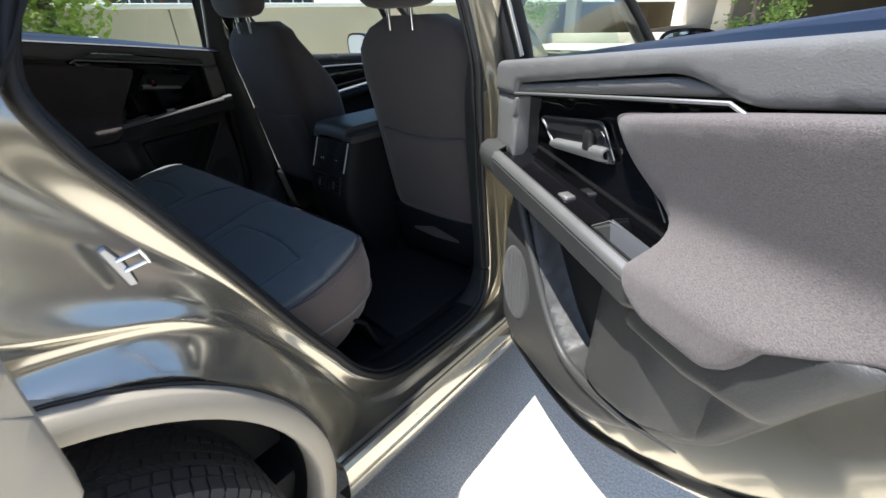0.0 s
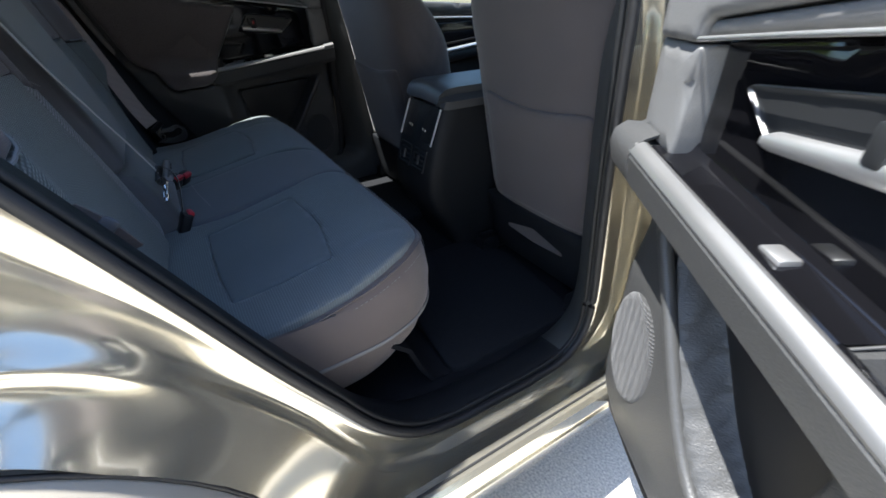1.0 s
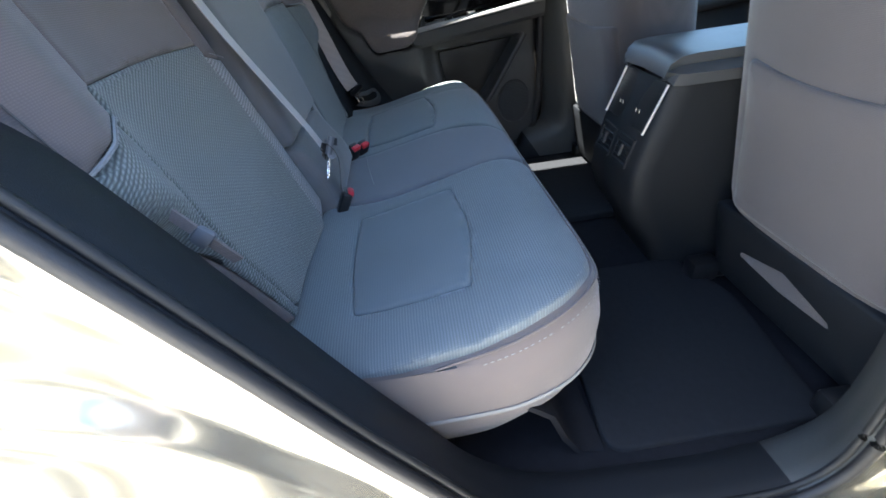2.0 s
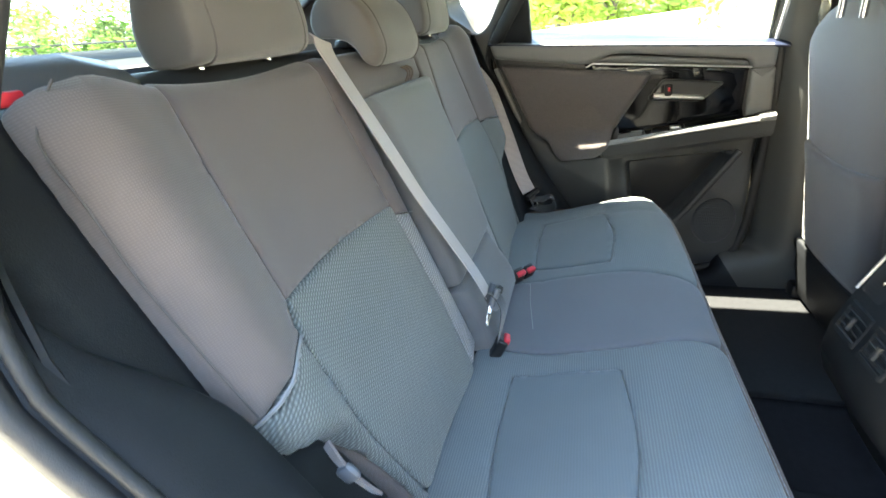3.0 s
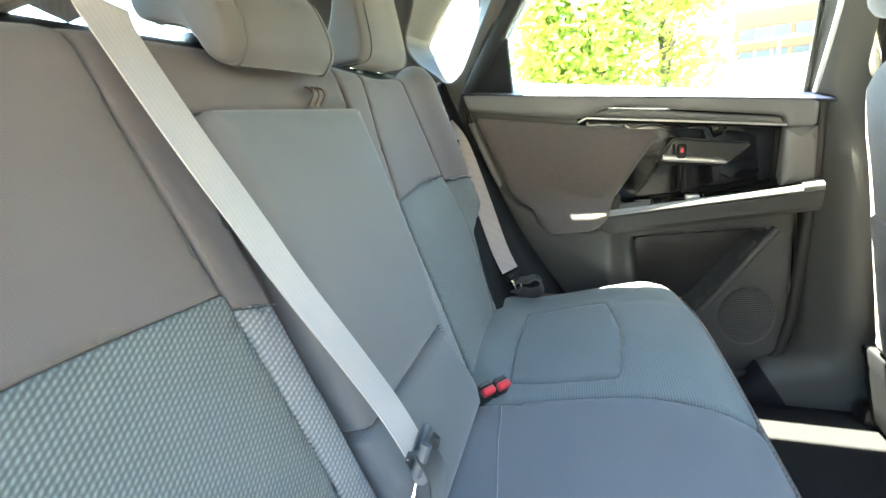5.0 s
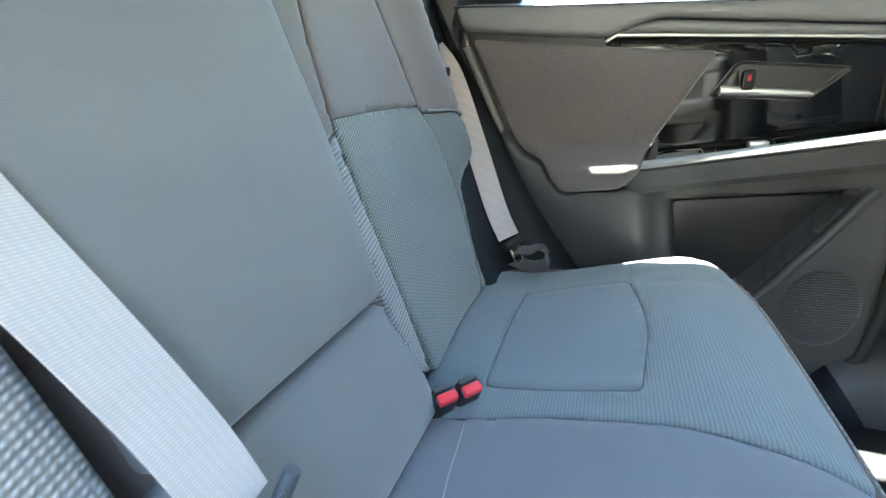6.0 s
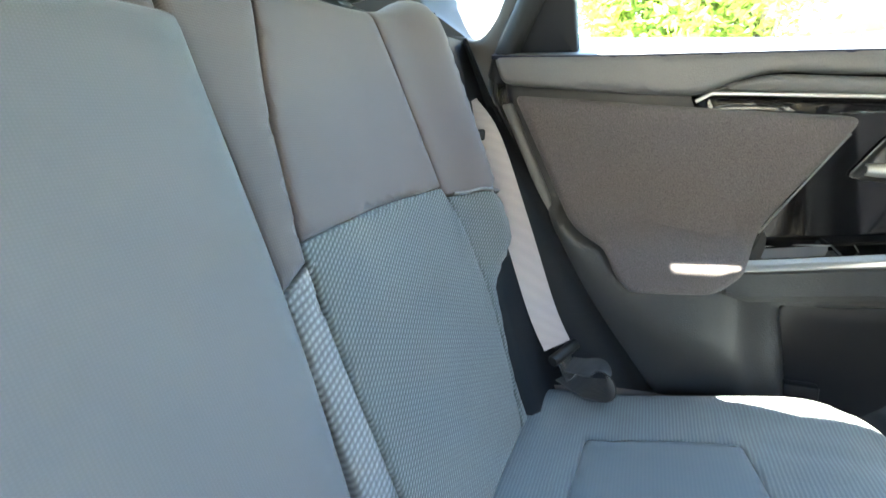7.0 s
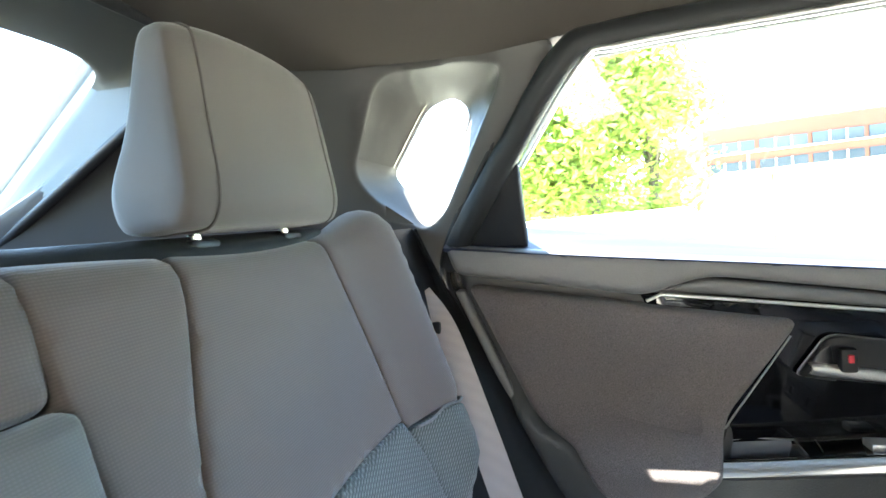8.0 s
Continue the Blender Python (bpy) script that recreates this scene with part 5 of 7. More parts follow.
# ---------- the front doors, seen past the seats ----------
def front_door(sign, name, label):
    d = base(name, (sign * 0.72, 1.7, 0.4), label, "car door", group="front doors of the car")

    def P(u, v, h):
        return Vector((sign * (0.70 - h), u, v))

    relief("trim_panel", rounded([(1.17, 0.45), (2.25, 0.45), (2.3, 1.02), (1.17, 1.09)], 0.04), P, M_DARKTRIM, d, r=0.03, rise=0.02, depth=0.05, step=0.06)
    relief("belt_pad", rounded([(1.17, 1.04), (2.28, 0.99), (2.28, 1.04), (1.17, 1.105)], 0.015), lambda u, v, h: P(u, v, h + 0.03), M_PLASTIC, d, r=0.02, rise=0.016, depth=0.02, step=0.04)
    relief("gloss_panel", rounded([(1.35, 0.84), (2.05, 0.9), (2.1, 1.0), (1.5, 1.0)], 0.02), lambda u, v, h: P(u, v, h + 0.012), M_PIANO, d, r=0.008, rise=0.005, depth=0.01, step=0.06)
    tube("pull_strip", [(sign * 0.63, 1.3, 0.86), (sign * 0.63, 2.0, 0.93)], 0.009, M_SATIN, d, n=8)
    tube("armrest_bar", [(sign * 0.655, 1.25, 0.83), (sign * 0.655, 2.02, 0.9)], 0.03, M_DARKTRIM, d, n=10)
    tube("ornament_strip", [(sign * 0.665, 1.25, 1.035), (sign * 0.665, 2.1, 1.0)], 0.004, M_SATIN, d, n=8)
    relief("door_skin", rounded([(1.12, 0.34), (2.25, 0.34), (2.3, 1.0), (1.12, 1.08)], 0.03), lambda u, v, h: Vector((sign * (0.80 + h + 0.07 * smooth01(0.3, 0.8, v) - 0.03 * smooth01(0.9, 1.1, v)), u, v)), M_PAINT, d, r=0.02, rise=0.012, depth=0.02, step=0.05)
    g = [[(sign * (0.775 - 0.42 * max(0, z0 + (z1 - z0) * f - 1.1)), y, z0 + (z1 - z0) * f) for f in (0, 0.33, 0.66, 1)] for y, z0, z1 in ((1.14, 1.06, 1.5), (1.35, 1.05, 1.53), (1.7, 1.02, 1.5), (1.95, 1.0, 1.36), (2.2, 0.99, 1.12))]
    w = surface("window_glass", g, M_GLASS, d, "front side window glass", thick=0.004)
    w.visible_shadow = False
    tube("window_frame", [(sign * (0.78 - 0.42 * max(0, z - 1.1)), y, z) for y, z in ((1.13, 1.06), (1.13, 1.3), (1.135, 1.5), (1.35, 1.54), (1.7, 1.51), (1.95, 1.37), (2.24, 1.08))], 0.018, M_DARKTRIM, d, n=8)
    m = base("door_mirror", (sign * 0.93, 2.08, 1.06), "black door mirror on a black foot", "mirror", group="door mirrors")
    rings = []
    for k in range(9):
        f = k / 8
        y = 2.04 + 0.13 * f
        sc = math.sqrt(max(0.02, 1 - f ** 2.2))
        rings.append([(sign * (0.95 + 0.105 * sc * math.copysign(abs(math.cos(a)) ** 0.6, math.cos(a))), y, 1.09 + 0.072 * sc * math.copysign(abs(math.sin(a)) ** 0.6, math.sin(a))) for a in [2 * math.pi * j / 28 for j in range(28)]])
    surface("mirror_housing", rings, M_PIANO, m, closed=True, caps=True)
    glass = [[(sign * (0.95 + 0.09 * f * math.copysign(abs(math.cos(a)) ** 0.6, math.cos(a))), 2.036, 1.09 + 0.06 * f * math.copysign(abs(math.sin(a)) ** 0.6, math.sin(a))) for a in [2 * math.pi * j / 28 for j in range(28)]] for f in (0.02, 1.0)]
    surface("mirror_glass", glass, M_MIRROR, m, "mirror glass that shows the sky", closed=True)
    tube("mirror_foot", [(sign * 0.78, 2.08, 1.0), (sign * 0.9, 2.09, 1.03)], 0.022, M_PIANO, m, n=10)


front_door(-1, "front_door", "closed front car door with charcoal trim")
front_door(1, "front_door", "closed front car door with its window shut")
for s in (1, -1):
    tube("front_pillar", spline([(s * 0.56, 1.75, 1.52), (s * 0.62, 2.05, 1.36), (s * 0.68, 2.4, 1.1)], 5), 0.035, M_PILLAR, car, "grey windscreen pillar trim", n=10)
ws = surface("windscreen", [[(x, 1.82 + 0.55 * f, 1.55 - 0.5 * f) for f in (0, 0.5, 1)] for x in (-0.6, -0.2, 0.2, 0.6)], M_GLASS, car, "windscreen glass", thick=0.004)
ws.visible_shadow = False
dash = [[(x, y, z) for y, z in ((2.0, 0.5), (1.98, 0.75), (1.95, 0.9), (2.0, 0.97), (2.2, 1.0), (2.5, 1.03))] for x in (-0.7, -0.3, 0.1, 0.4, 0.7)]
surface("dashboard", dash, M_DARKTRIM, car, "charcoal dashboard", thick=0.02)
plain_box("engine_cover", (-0.6, 2.5, 0.35), (0.6, 3.2, 0.9), M_RUBBER, car, bevel=0.05)

# ---------- the rear bench ----------
X0 = 0.02  # middle of the bench
bench = base("rear_seat", (X0, 0.5, 0.37), "three-place rear bench seat in blue grey cloth and knit", "car seat")
RAKE = 0.30
ROLL = 0.02  # how tightly the bolsters turn round their sides


def edge_at(z):
    """Half width of the backrest at which its side turns away."""
    return 0.478 + 0.02 * smooth01(0.74, 0.87, z) + 0.074 * smooth01(0.885, 0.965, z) - 0.004 * smooth01(1.14, 1.28, z)


def back_at(x, z, h):
    """A point on the backrest's front, h proud of it."""
    k = 1 / math.sqrt(1 + RAKE * RAKE)
    nrm, up = Vector((0, k, k * RAKE)), Vector((0, -k * RAKE, k))
    zt = min(z, 1.255)
    side, a0 = (1 if x > X0 else -1), abs(x - X0)
    lim = edge_at(z)
    w = max(0, a0 - lim)  # the cloth rolls round the side as well
    b = min(w / ROLL, 1.35)
    rest = max(0, w - ROLL * 1.35)
    p = Vector((X0 + side * (min(a0, lim) + ROLL * math.sin(b) + rest * math.cos(b)), 0.2 - RAKE * (zt - 1.05), zt))
    p = p - nrm * (ROLL * (1 - math.cos(b)) + rest * math.sin(b))
    nrm = (nrm * math.cos(b) + Vector((side * math.sin(b), 0, 0)))
    over = z - zt
    if over > 0:  # the cloth rolls over the top edge
        a = min(over / 0.032, 1.45)
        p = p + 0.032 * (up * math.sin(a) - nrm * (1 - math.cos(a))) + (nrm * -math.sin(a) + up * math.cos(a)) * max(0, over - 0.032 * 1.45)
        nrm = nrm * math.cos(a) + up * math.sin(a)
    return p + nrm * h


def cushion_top(x, y):
    a = abs(x - X0)
    z = 0.684 + 0.048 * smooth01(0.34, 0.66, y) - 0.03 * smooth01(0.66, 0.775, y) ** 2
    z -= 0.03 * (smooth01(0.54, 0.66, a) if x < X0 else smooth01(0.52, 0.63, a))
    return z


def cush_at(x, y, h):
    return Vector((x, y, cushion_top(x, y) + h))


def mirror_pts(pts, s):
    return [(X0 + s * p[0], *p[1:]) for p in pts]


# cushion body: one ring outline lofted from the floor step up to under the top cloth
RING = [(-0.60, 0.27), (-0.64, 0.38), (-0.645, 0.55), (-0.62, 0.65), (-0.56, 0.72), (-0.46, 0.752), (-0.25, 0.757), (0.0, 0.755), (0.25, 0.759), (0.43, 0.76), (0.505, 0.748), (0.562, 0.7), (0.594, 0.63), (0.606, 0.55), (0.604, 0.38), (0.57, 0.27)]
ring = [(p[0] + X0, p[1]) for p in spline([(a, b, 0) for a, b in RING], 5)]


def scaled(ring, dx, dy):
    cx, cy = X0, 0.3
    return [(cx + (x - cx) * (1 + dx), cy + (y - cy) * (1 + dy)) for x, y in ring]


lev = [(0.44, -0.10, -0.24), (0.47, -0.045, -0.11), (0.52, -0.012, -0.03), (0.575, 0.008, 0.012), (0.63, 0.01, 0.02), (0.675, 0.002, 0.008)]
rows = [[(x, y, z) for x, y in scaled(ring, dx, dy)] for z, dx, dy in lev]
rows.append([(x, y, cushion_top(x, y) - 0.01) for x, y in scaled(ring, -0.006, -0.004)])
rows.append([(x, y, cushion_top(x, y) - 0.004) for x, y in scaled(ring, -0.018, -0.014)])
surface("cushion_side", rows, M_SIDE, bench, "brown grey cloth cushion side", thick=0.01)
low = [[(x, y, z) for x, y in scaled(ring, dx, dy)] for z, dx, dy in ((0.575, 0.0095, 0.0135), (0.571, 0.0115, 0.016), (0.567, 0.0095, 0.0135))]
surface("side_seam", low, M_THREAD, bench, thick=0.001)
inner_ring = scaled(ring, -0.004, -0.004)
edge3d = [(x, y, cushion_top(x, y) - 0.006) for x, y in inner_ring]
tube("cushion_piping", edge3d, 0.0022, M_SIDE, bench, "stitched piping round the cushion edge", n=6)


def cushion_panel(s):
    pts = [(0.122, 0.29), (0.5, 0.275), (0.60, 0.30), (0.632, 0.38), (0.638, 0.55), (0.612, 0.65), (0.555, 0.714), (0.46, 0.745), (0.28, 0.75), (0.102, 0.748), (0.136, 0.6), (0.144, 0.45)]
    if s > 0:  # this end of the bench is shorter
        pts[1:8] = [(0.49, 0.275), (0.568, 0.3), (0.596, 0.38), (0.599, 0.55), (0.586, 0.63), (0.556, 0.695), (0.5, 0.741), (0.43, 0.752)]
    out = rounded(mirror_pts([(*p, 0.03) for p in pts], s), 0.03)
    tuft = rounded([(X0 + s * 0.2, 0.376, 0.012), (X0 + s * 0.36, 0.371, 0.1), (X0 + s * 0.487, 0.38, 0.008), (X0 + s * 0.497, 0.47, 0.1), (X0 + s * 0.498, 0.562, 0.008), (X0 + s * 0.35, 0.585, 0.1), (X0 + s * 0.192, 0.568, 0.012), (X0 + s * 0.195, 0.47, 0.1)], 0.01)
    cross = [(X0 + s * 0.505, 0.568), (X0 + s * 0.54, 0.564), (X0 + s * 0.59, 0.55)]
    outer = [(X0 + s * 0.49, 0.6), (X0 + s * 0.487, 0.65), (X0 + s * 0.487, 0.70)]

    def h(u, v):
        a = abs(u - X0)
        return 0.006 * math.exp(-(((v - 0.66) / 0.06) ** 2)) + 0.012 * smooth01(0.52, 0.6, a) * smooth01(0.66, 0.6, a) + groove(u, v, outer, 0.012, 0.003) + groove(u, v, cross, 0.012, 0.004)

    def ht(u, v):
        a = abs(u - X0)
        return h(u, v) + 0.007 * math.exp(-(((a - 0.37) / 0.13) ** 2 + ((v - 0.47) / 0.09) ** 2))

    relief("seat_panel", out, cush_at, M_SEAT, bench, "blue grey ribbed cloth seat panel", height=h, r=0.009, rise=0.006, depth=0.012, step=0.0115, sharp=80, holes=[[tuple(p) for p in tuft]])
    relief("seat_tuft", [tuple(Vector((X0 + s * 0.345, 0.475)).lerp(p, 0.997)) for p in tuft], cush_at, M_TUFT, bench, "smooth blue grey sitting patch", height=ht, r=0.009, rise=0.006, depth=0.012, step=0.0115, sharp=80)


for s in (1, -1):
    cushion_panel(s)
mid = rounded([(X0 - 0.122, 0.30), (X0 + 0.122, 0.30), (X0 + 0.142, 0.45), (X0 + 0.134, 0.6), (X0 + 0.1, 0.746), (X0 - 0.1, 0.746), (X0 - 0.134, 0.6), (X0 - 0.142, 0.45)], 0.02)
relief("middle_panel", mid, cush_at, M_SEATMID, bench, "plain dark middle seat panel", height=lambda u, v: 0.003 - 0.01 * smooth01(0.36, 0.28, v), r=0.008, rise=0.006, depth=0.012, step=0.014, sharp=80)


# backrest halves
def bolster(a, z):
    """How far the cloth swells towards the sitter, a metres from the bench's middle."""
    return 0.03 * math.exp(-((a - 0.57) / 0.06) ** 2) * smooth01(0.8, 0.95, z) - 0.012 * math.exp(-((a - 0.36) / 0.13) ** 2) + 0.008 * math.exp(-((z - 0.88) / 0.1) ** 2) * math.exp(-((a - 0.36) / 0.12) ** 2) 


def lean_in(a, z):
    if 0.2 < a < 0.24:
        return a - 0.009 + 0.012 * smooth01(1.05, 1.16, z) + 0.036 * smooth01(1.12, 1.27, z)
    if 0.45 < a < 0.53:
        return a - 0.032 * smooth01(0.8, 1.0, z)
    return a


HEM = {1: [(0.5165, 1.016), (0.55, 1.008), (0.595, 0.985)], -1: [(0.5055, 1.036), (0.545, 1.027), (0.6, 1.01)]}


def hem_line(s, lift=0.0):
    """Where the smooth bolster cloth meets the knit below it."""
    pts = spline([(a, z, 0) for a, z in HEM[s]], 5)
    return [back_at(X0 + s * (p[0] if s > 0 else lean_in(p[0], p[1])), p[1], bolster(p[0], p[1]) + lift) for p in pts]


def back_half(s):
    hem = HEM[s]

    def H(u, v):
        return bolster(abs(u - X0), v)

    def pad(name, pts, material, label, dh=0.0, r=0.007, rise=0.0045, step=0.0115):
        if s < 0:  # the smaller half: its inner seam leans out at the top, its outer seam lies further in
            pts = [(lean_in(q[0], q[1]), *q[1:]) for q in pts]
        relief(name, rounded(mirror_pts(pts, s), 0.01), back_at, material, bench, label, height=lambda u, v: H(u, v) + dh, r=r, rise=rise, depth=0.025, step=step, sharp=80)

    pad("upper_panel", [(0.2125, 1.0435, 0.003), (0.35, 1.053, 0.1), (0.4995, 1.0495, 0.003), (0.494, 1.16, 0.05), (0.484, 1.262, 0.02), (0.48, 1.335, 0.005), (0.2275, 1.335, 0.005), (0.2225, 1.24, 0.02), (0.2185, 1.15, 0.05)], M_BACK, "smooth brown grey upper back cloth")
    pad("knit_insert", [(0.2095, 1.042, 0.003), (0.35, 1.0515, 0.1), (0.5, 1.048, 0.003), (0.5165, 1.0, 0.03), (0.507, 0.9, 0.05), (0.4865, 0.8, 0.05), (0.462, 0.7, 0.02), (0.2, 0.69, 0.02), (0.1985, 0.8, 0.05), (0.205, 0.95, 0.05)], M_MESH, "grey open knit back insert")
    pad("inner_strip", [(0.166, 1.0135, 0.002), (0.2075, 1.0275, 0.002), (0.217, 1.15, 0.04), (0.221, 1.24, 0.02), (0.226, 1.335, 0.005), (0.184 if s > 0 else 0.162, 1.335, 0.005), (0.178 if s > 0 else 0.165, 1.2, 0.03), (0.17, 1.1, 0.04)], M_BACK, "brown grey inner back strip", -0.001)
    pad("knit_strip", [(0.152, 0.72, 0.003), (0.194, 0.7, 0.003), (0.197, 0.8, 0.04), (0.2035, 0.95, 0.04), (0.2075, 1.025, 0.002), (0.166, 1.011, 0.002), (0.16, 0.9, 0.04)], M_MESHLT, "pale knit side strip", -0.001)
    pad("bolster", [(0.501, 1.0485, 0.002), (hem[0][0], hem[0][1] + 0.0015, 0.004), (hem[1][0], hem[1][1] + 0.0015, 0.02), (hem[2][0], hem[2][1] + 0.0015, 0.01), (0.625, hem[2][1] - 0.004, 0.004), (0.64, 1.02, 0.01), (0.64, 1.1, 0.03), (0.64, 1.2, 0.03), (0.61 if s < 0 else 0.64, 1.25, 0.03), (0.56 if s < 0 else 0.6, 1.3 if s < 0 else 1.268, 0.03), (0.4815, 1.335 if s < 0 else 1.282, 0.004), (0.4855, 1.262, 0.02), (0.4955, 1.16, 0.05)], M_BACK, "smooth brown grey side bolster")
    pad("knit_bolster", [(hem[0][0] + 0.0015, hem[0][1] - 0.002, 0.002), (0.5085, 0.9, 0.04), (0.488, 0.8, 0.04), (0.464, 0.7, 0.004), (0.49, 0.7, 0.004), (0.515, 0.8, 0.03), (0.54, 0.875, 0.02), (0.585, 0.922, 0.02), (0.625, hem[2][1] - 0.01, 0.005), (hem[2][0], hem[2][1] - 0.002, 0.01), (hem[1][0], hem[1][1] - 0.002, 0.02)], M_MESH, "grey knit lower bolster")
    pad("lower_edge", [(0.4915, 0.7, 0.004), (0.5165, 0.799, 0.03), (0.5415, 0.873, 0.02), (0.5865, 0.919, 0.01), (0.6, 0.905, 0.01), (0.58, 0.84, 0.03), (0.56, 0.77, 0.03), (0.54, 0.7, 0.004)], M_BACK, "brown grey cloth edge below the bolster", 0.001)
    st = hem_line(s)
    tube("bolster_stitch", st, 0.0022, M_THREAD, bench, n=5)
    piping = [back_at(X0 + s * a, z, bolster(a, z) + 0.0005) for a, z in ((0.588, 0.995), (0.59, 1.06), (0.592, 1.14), (0.59, 1.2), (0.588, 1.25), (0.575, 1.27))]
    tube("edge_seam", spline(piping, 4), 0.001, M_THREAD_D, bench, "sewn seam along the bolster edge", n=5)
    edge = rounded(mirror_pts([(0.2, 0.66, 0.02), (0.45, 0.66, 0.02), (0.48, 0.8, 0.05), (0.54, 0.95, 0.05), (0.55, 1.17, 0.06), (0.53, 1.24, 0.04), (0.16, 1.25, 0.03), (0.14, 1.0, 0.02), (0.14, 0.7, 0.02)], s), 0.02)
    relief("back_core", edge, lambda u, v, h: back_at(u, v, h - 0.03), M_BACK, bench, "brown grey cloth back body", r=0.02, rise=0.02, depth=0.06, step=0.03, sharp=80)


for s in (1, -1):
    back_half(s)

# middle: fold-down armrest, lower block, cloth above with pull straps
core = rounded([(X0 - 0.165, 0.67), (X0 + 0.165, 0.67), (X0 + 0.17, 1.285), (X0 - 0.17, 1.285)], 0.02)
relief("middle_core", core, lambda u, v, h: back_at(u, v, h - 0.028), M_BACK, bench, r=0.02, rise=0.015, depth=0.06, step=0.03)
arm = rounded([(X0 - 0.14, 0.835, 0.012), (X0 + 0.135, 0.835, 0.012), (X0 + 0.14, 1.0, 0.1), (X0 + 0.145, 1.204, 0.012), (X0 - 0.164, 1.204, 0.012), (X0 - 0.154, 1.0, 0.1)], 0.012)
relief("armrest", arm, back_at, M_ARM, bench, "padded fold-down middle armrest in plain cloth", height=lambda u, v: 0.017 + 0.006 * math.exp(-((v - 1.0) / 0.15) ** 2), r=0.02, rise=0.018, depth=0.045, step=0.0125, sharp=80)
block = rounded([(X0 - 0.135, 0.68, 0.01), (X0 + 0.135, 0.68, 0.01), (X0 + 0.142, 0.828, 0.012), (X0 - 0.142, 0.828, 0.012)], 0.012)
relief("lower_block", block, back_at, M_ARM, bench, "padded block below the armrest", height=lambda u, v: 0.016 + 0.02 * smooth01(0.82, 0.72, v), r=0.024, rise=0.022, depth=0.045, step=0.0125, sharp=80)
above = rounded([(X0 - 0.164, 1.205, 0.01), (X0 + 0.164, 1.205, 0.01), (X0 + 0.18, 1.335, 0.01), (X0 - 0.18, 1.335, 0.01)], 0.01)
relief("top_middle", above, back_at, M_BACK, bench, height=lambda u, v: -0.004, r=0.014, rise=0.012, depth=0.03, step=0.014, sharp=80)
for k in range(3):
    x = X0 - 0.045 - 0.014 * k
    ribbon("pull_strap", spline([back_at(x + 0.008, 1.206, 0.006), back_at(x, 1.216, 0.014), back_at(x - 0.006, 1.226, 0.012), back_at(x - 0.01, 1.234, 0.002)], 4), (1, 0, 0), 0.0065, 0.002, M_LEATHER, bench, "tan pull strap of the armrest")

# top of the backrest: shell, post sockets, release bezel
shell = []
for i in range(25):
    x = X0 - 0.6 + 1.2 * i / 24
    e = smooth01(0.6, 0.5, abs(x - X0))
    f = [(0.1, 1.262), (0.098, 1.272), (0.085, 1.279), (0.065, 1.28), (0.04, 1.268), (0.035, 1.2), (0.08, 1.0), (0.17, 0.72)]
    shell.append([(x, y, z - 0.03 * (1 - e)) for y, z in f])
surface("back_shell", shell, M_DARKTRIM, bench, "dark rear cover of the backrest", thick=0.006)
bz = rounded([(X0 + 0.47, 0.03), (X0 + 0.615, 0.03), (X0 + 0.615, 0.132), (X0 + 0.5, 0.118)], 0.02)
b = relief("release_bezel", bz, lambda u, v, h: Vector((u, v, 1.262 + h)), M_LID, bench, "smooth dark release lever bezel", r=0.014, rise=0.014, depth=0.04, step=0.014)
paddle = [[(X0 + x, y, z) for y, z in ((0.114, 1.274), (0.108, 1.284 + lift), (0.085, 1.295 + lift), (0.05, 1.294 + lift), (0.045, 1.272))] for x, lift in ((0.49, -0.008), (0.497, 0.0), (0.53, 0.008), (0.575, 0.006), (0.6, -0.004))]
surface("release_lever", paddle, M_LID, b, "raised dark release paddle", thick=0.005)
part("red_flag", box_bm(X0 + 0.6, 0.122, 1.279, 0.022, 0.008, 0.01, bevel=0.002), M_RED, b)


# plastic covers that close the gap between the backrest's sides and the body
for s in (1, -1):
    rows = []
    for k in range(15):
        z = 0.64 + 0.63 * k / 14
        y = 0.2 - RAKE * (z - 1.05)
        e = X0 + s * (edge_at(z) + 0.04)
        rows.append([(e - s * 0.012, y - 0.06, z), (e, y - 0.014, z), (e + s * 0.01, y - 0.006, z), (s * 0.672, y - 0.006, z), (s * 0.7, y + 0.004, z), (s * (0.712 - 0.34 * max(0, z - 1.12) ** 1.15), y + 0.02, z)])
    surface("side_filler", rows, M_PLASTICD, car, "charcoal plastic cover beside the backrest", thick=0.004)


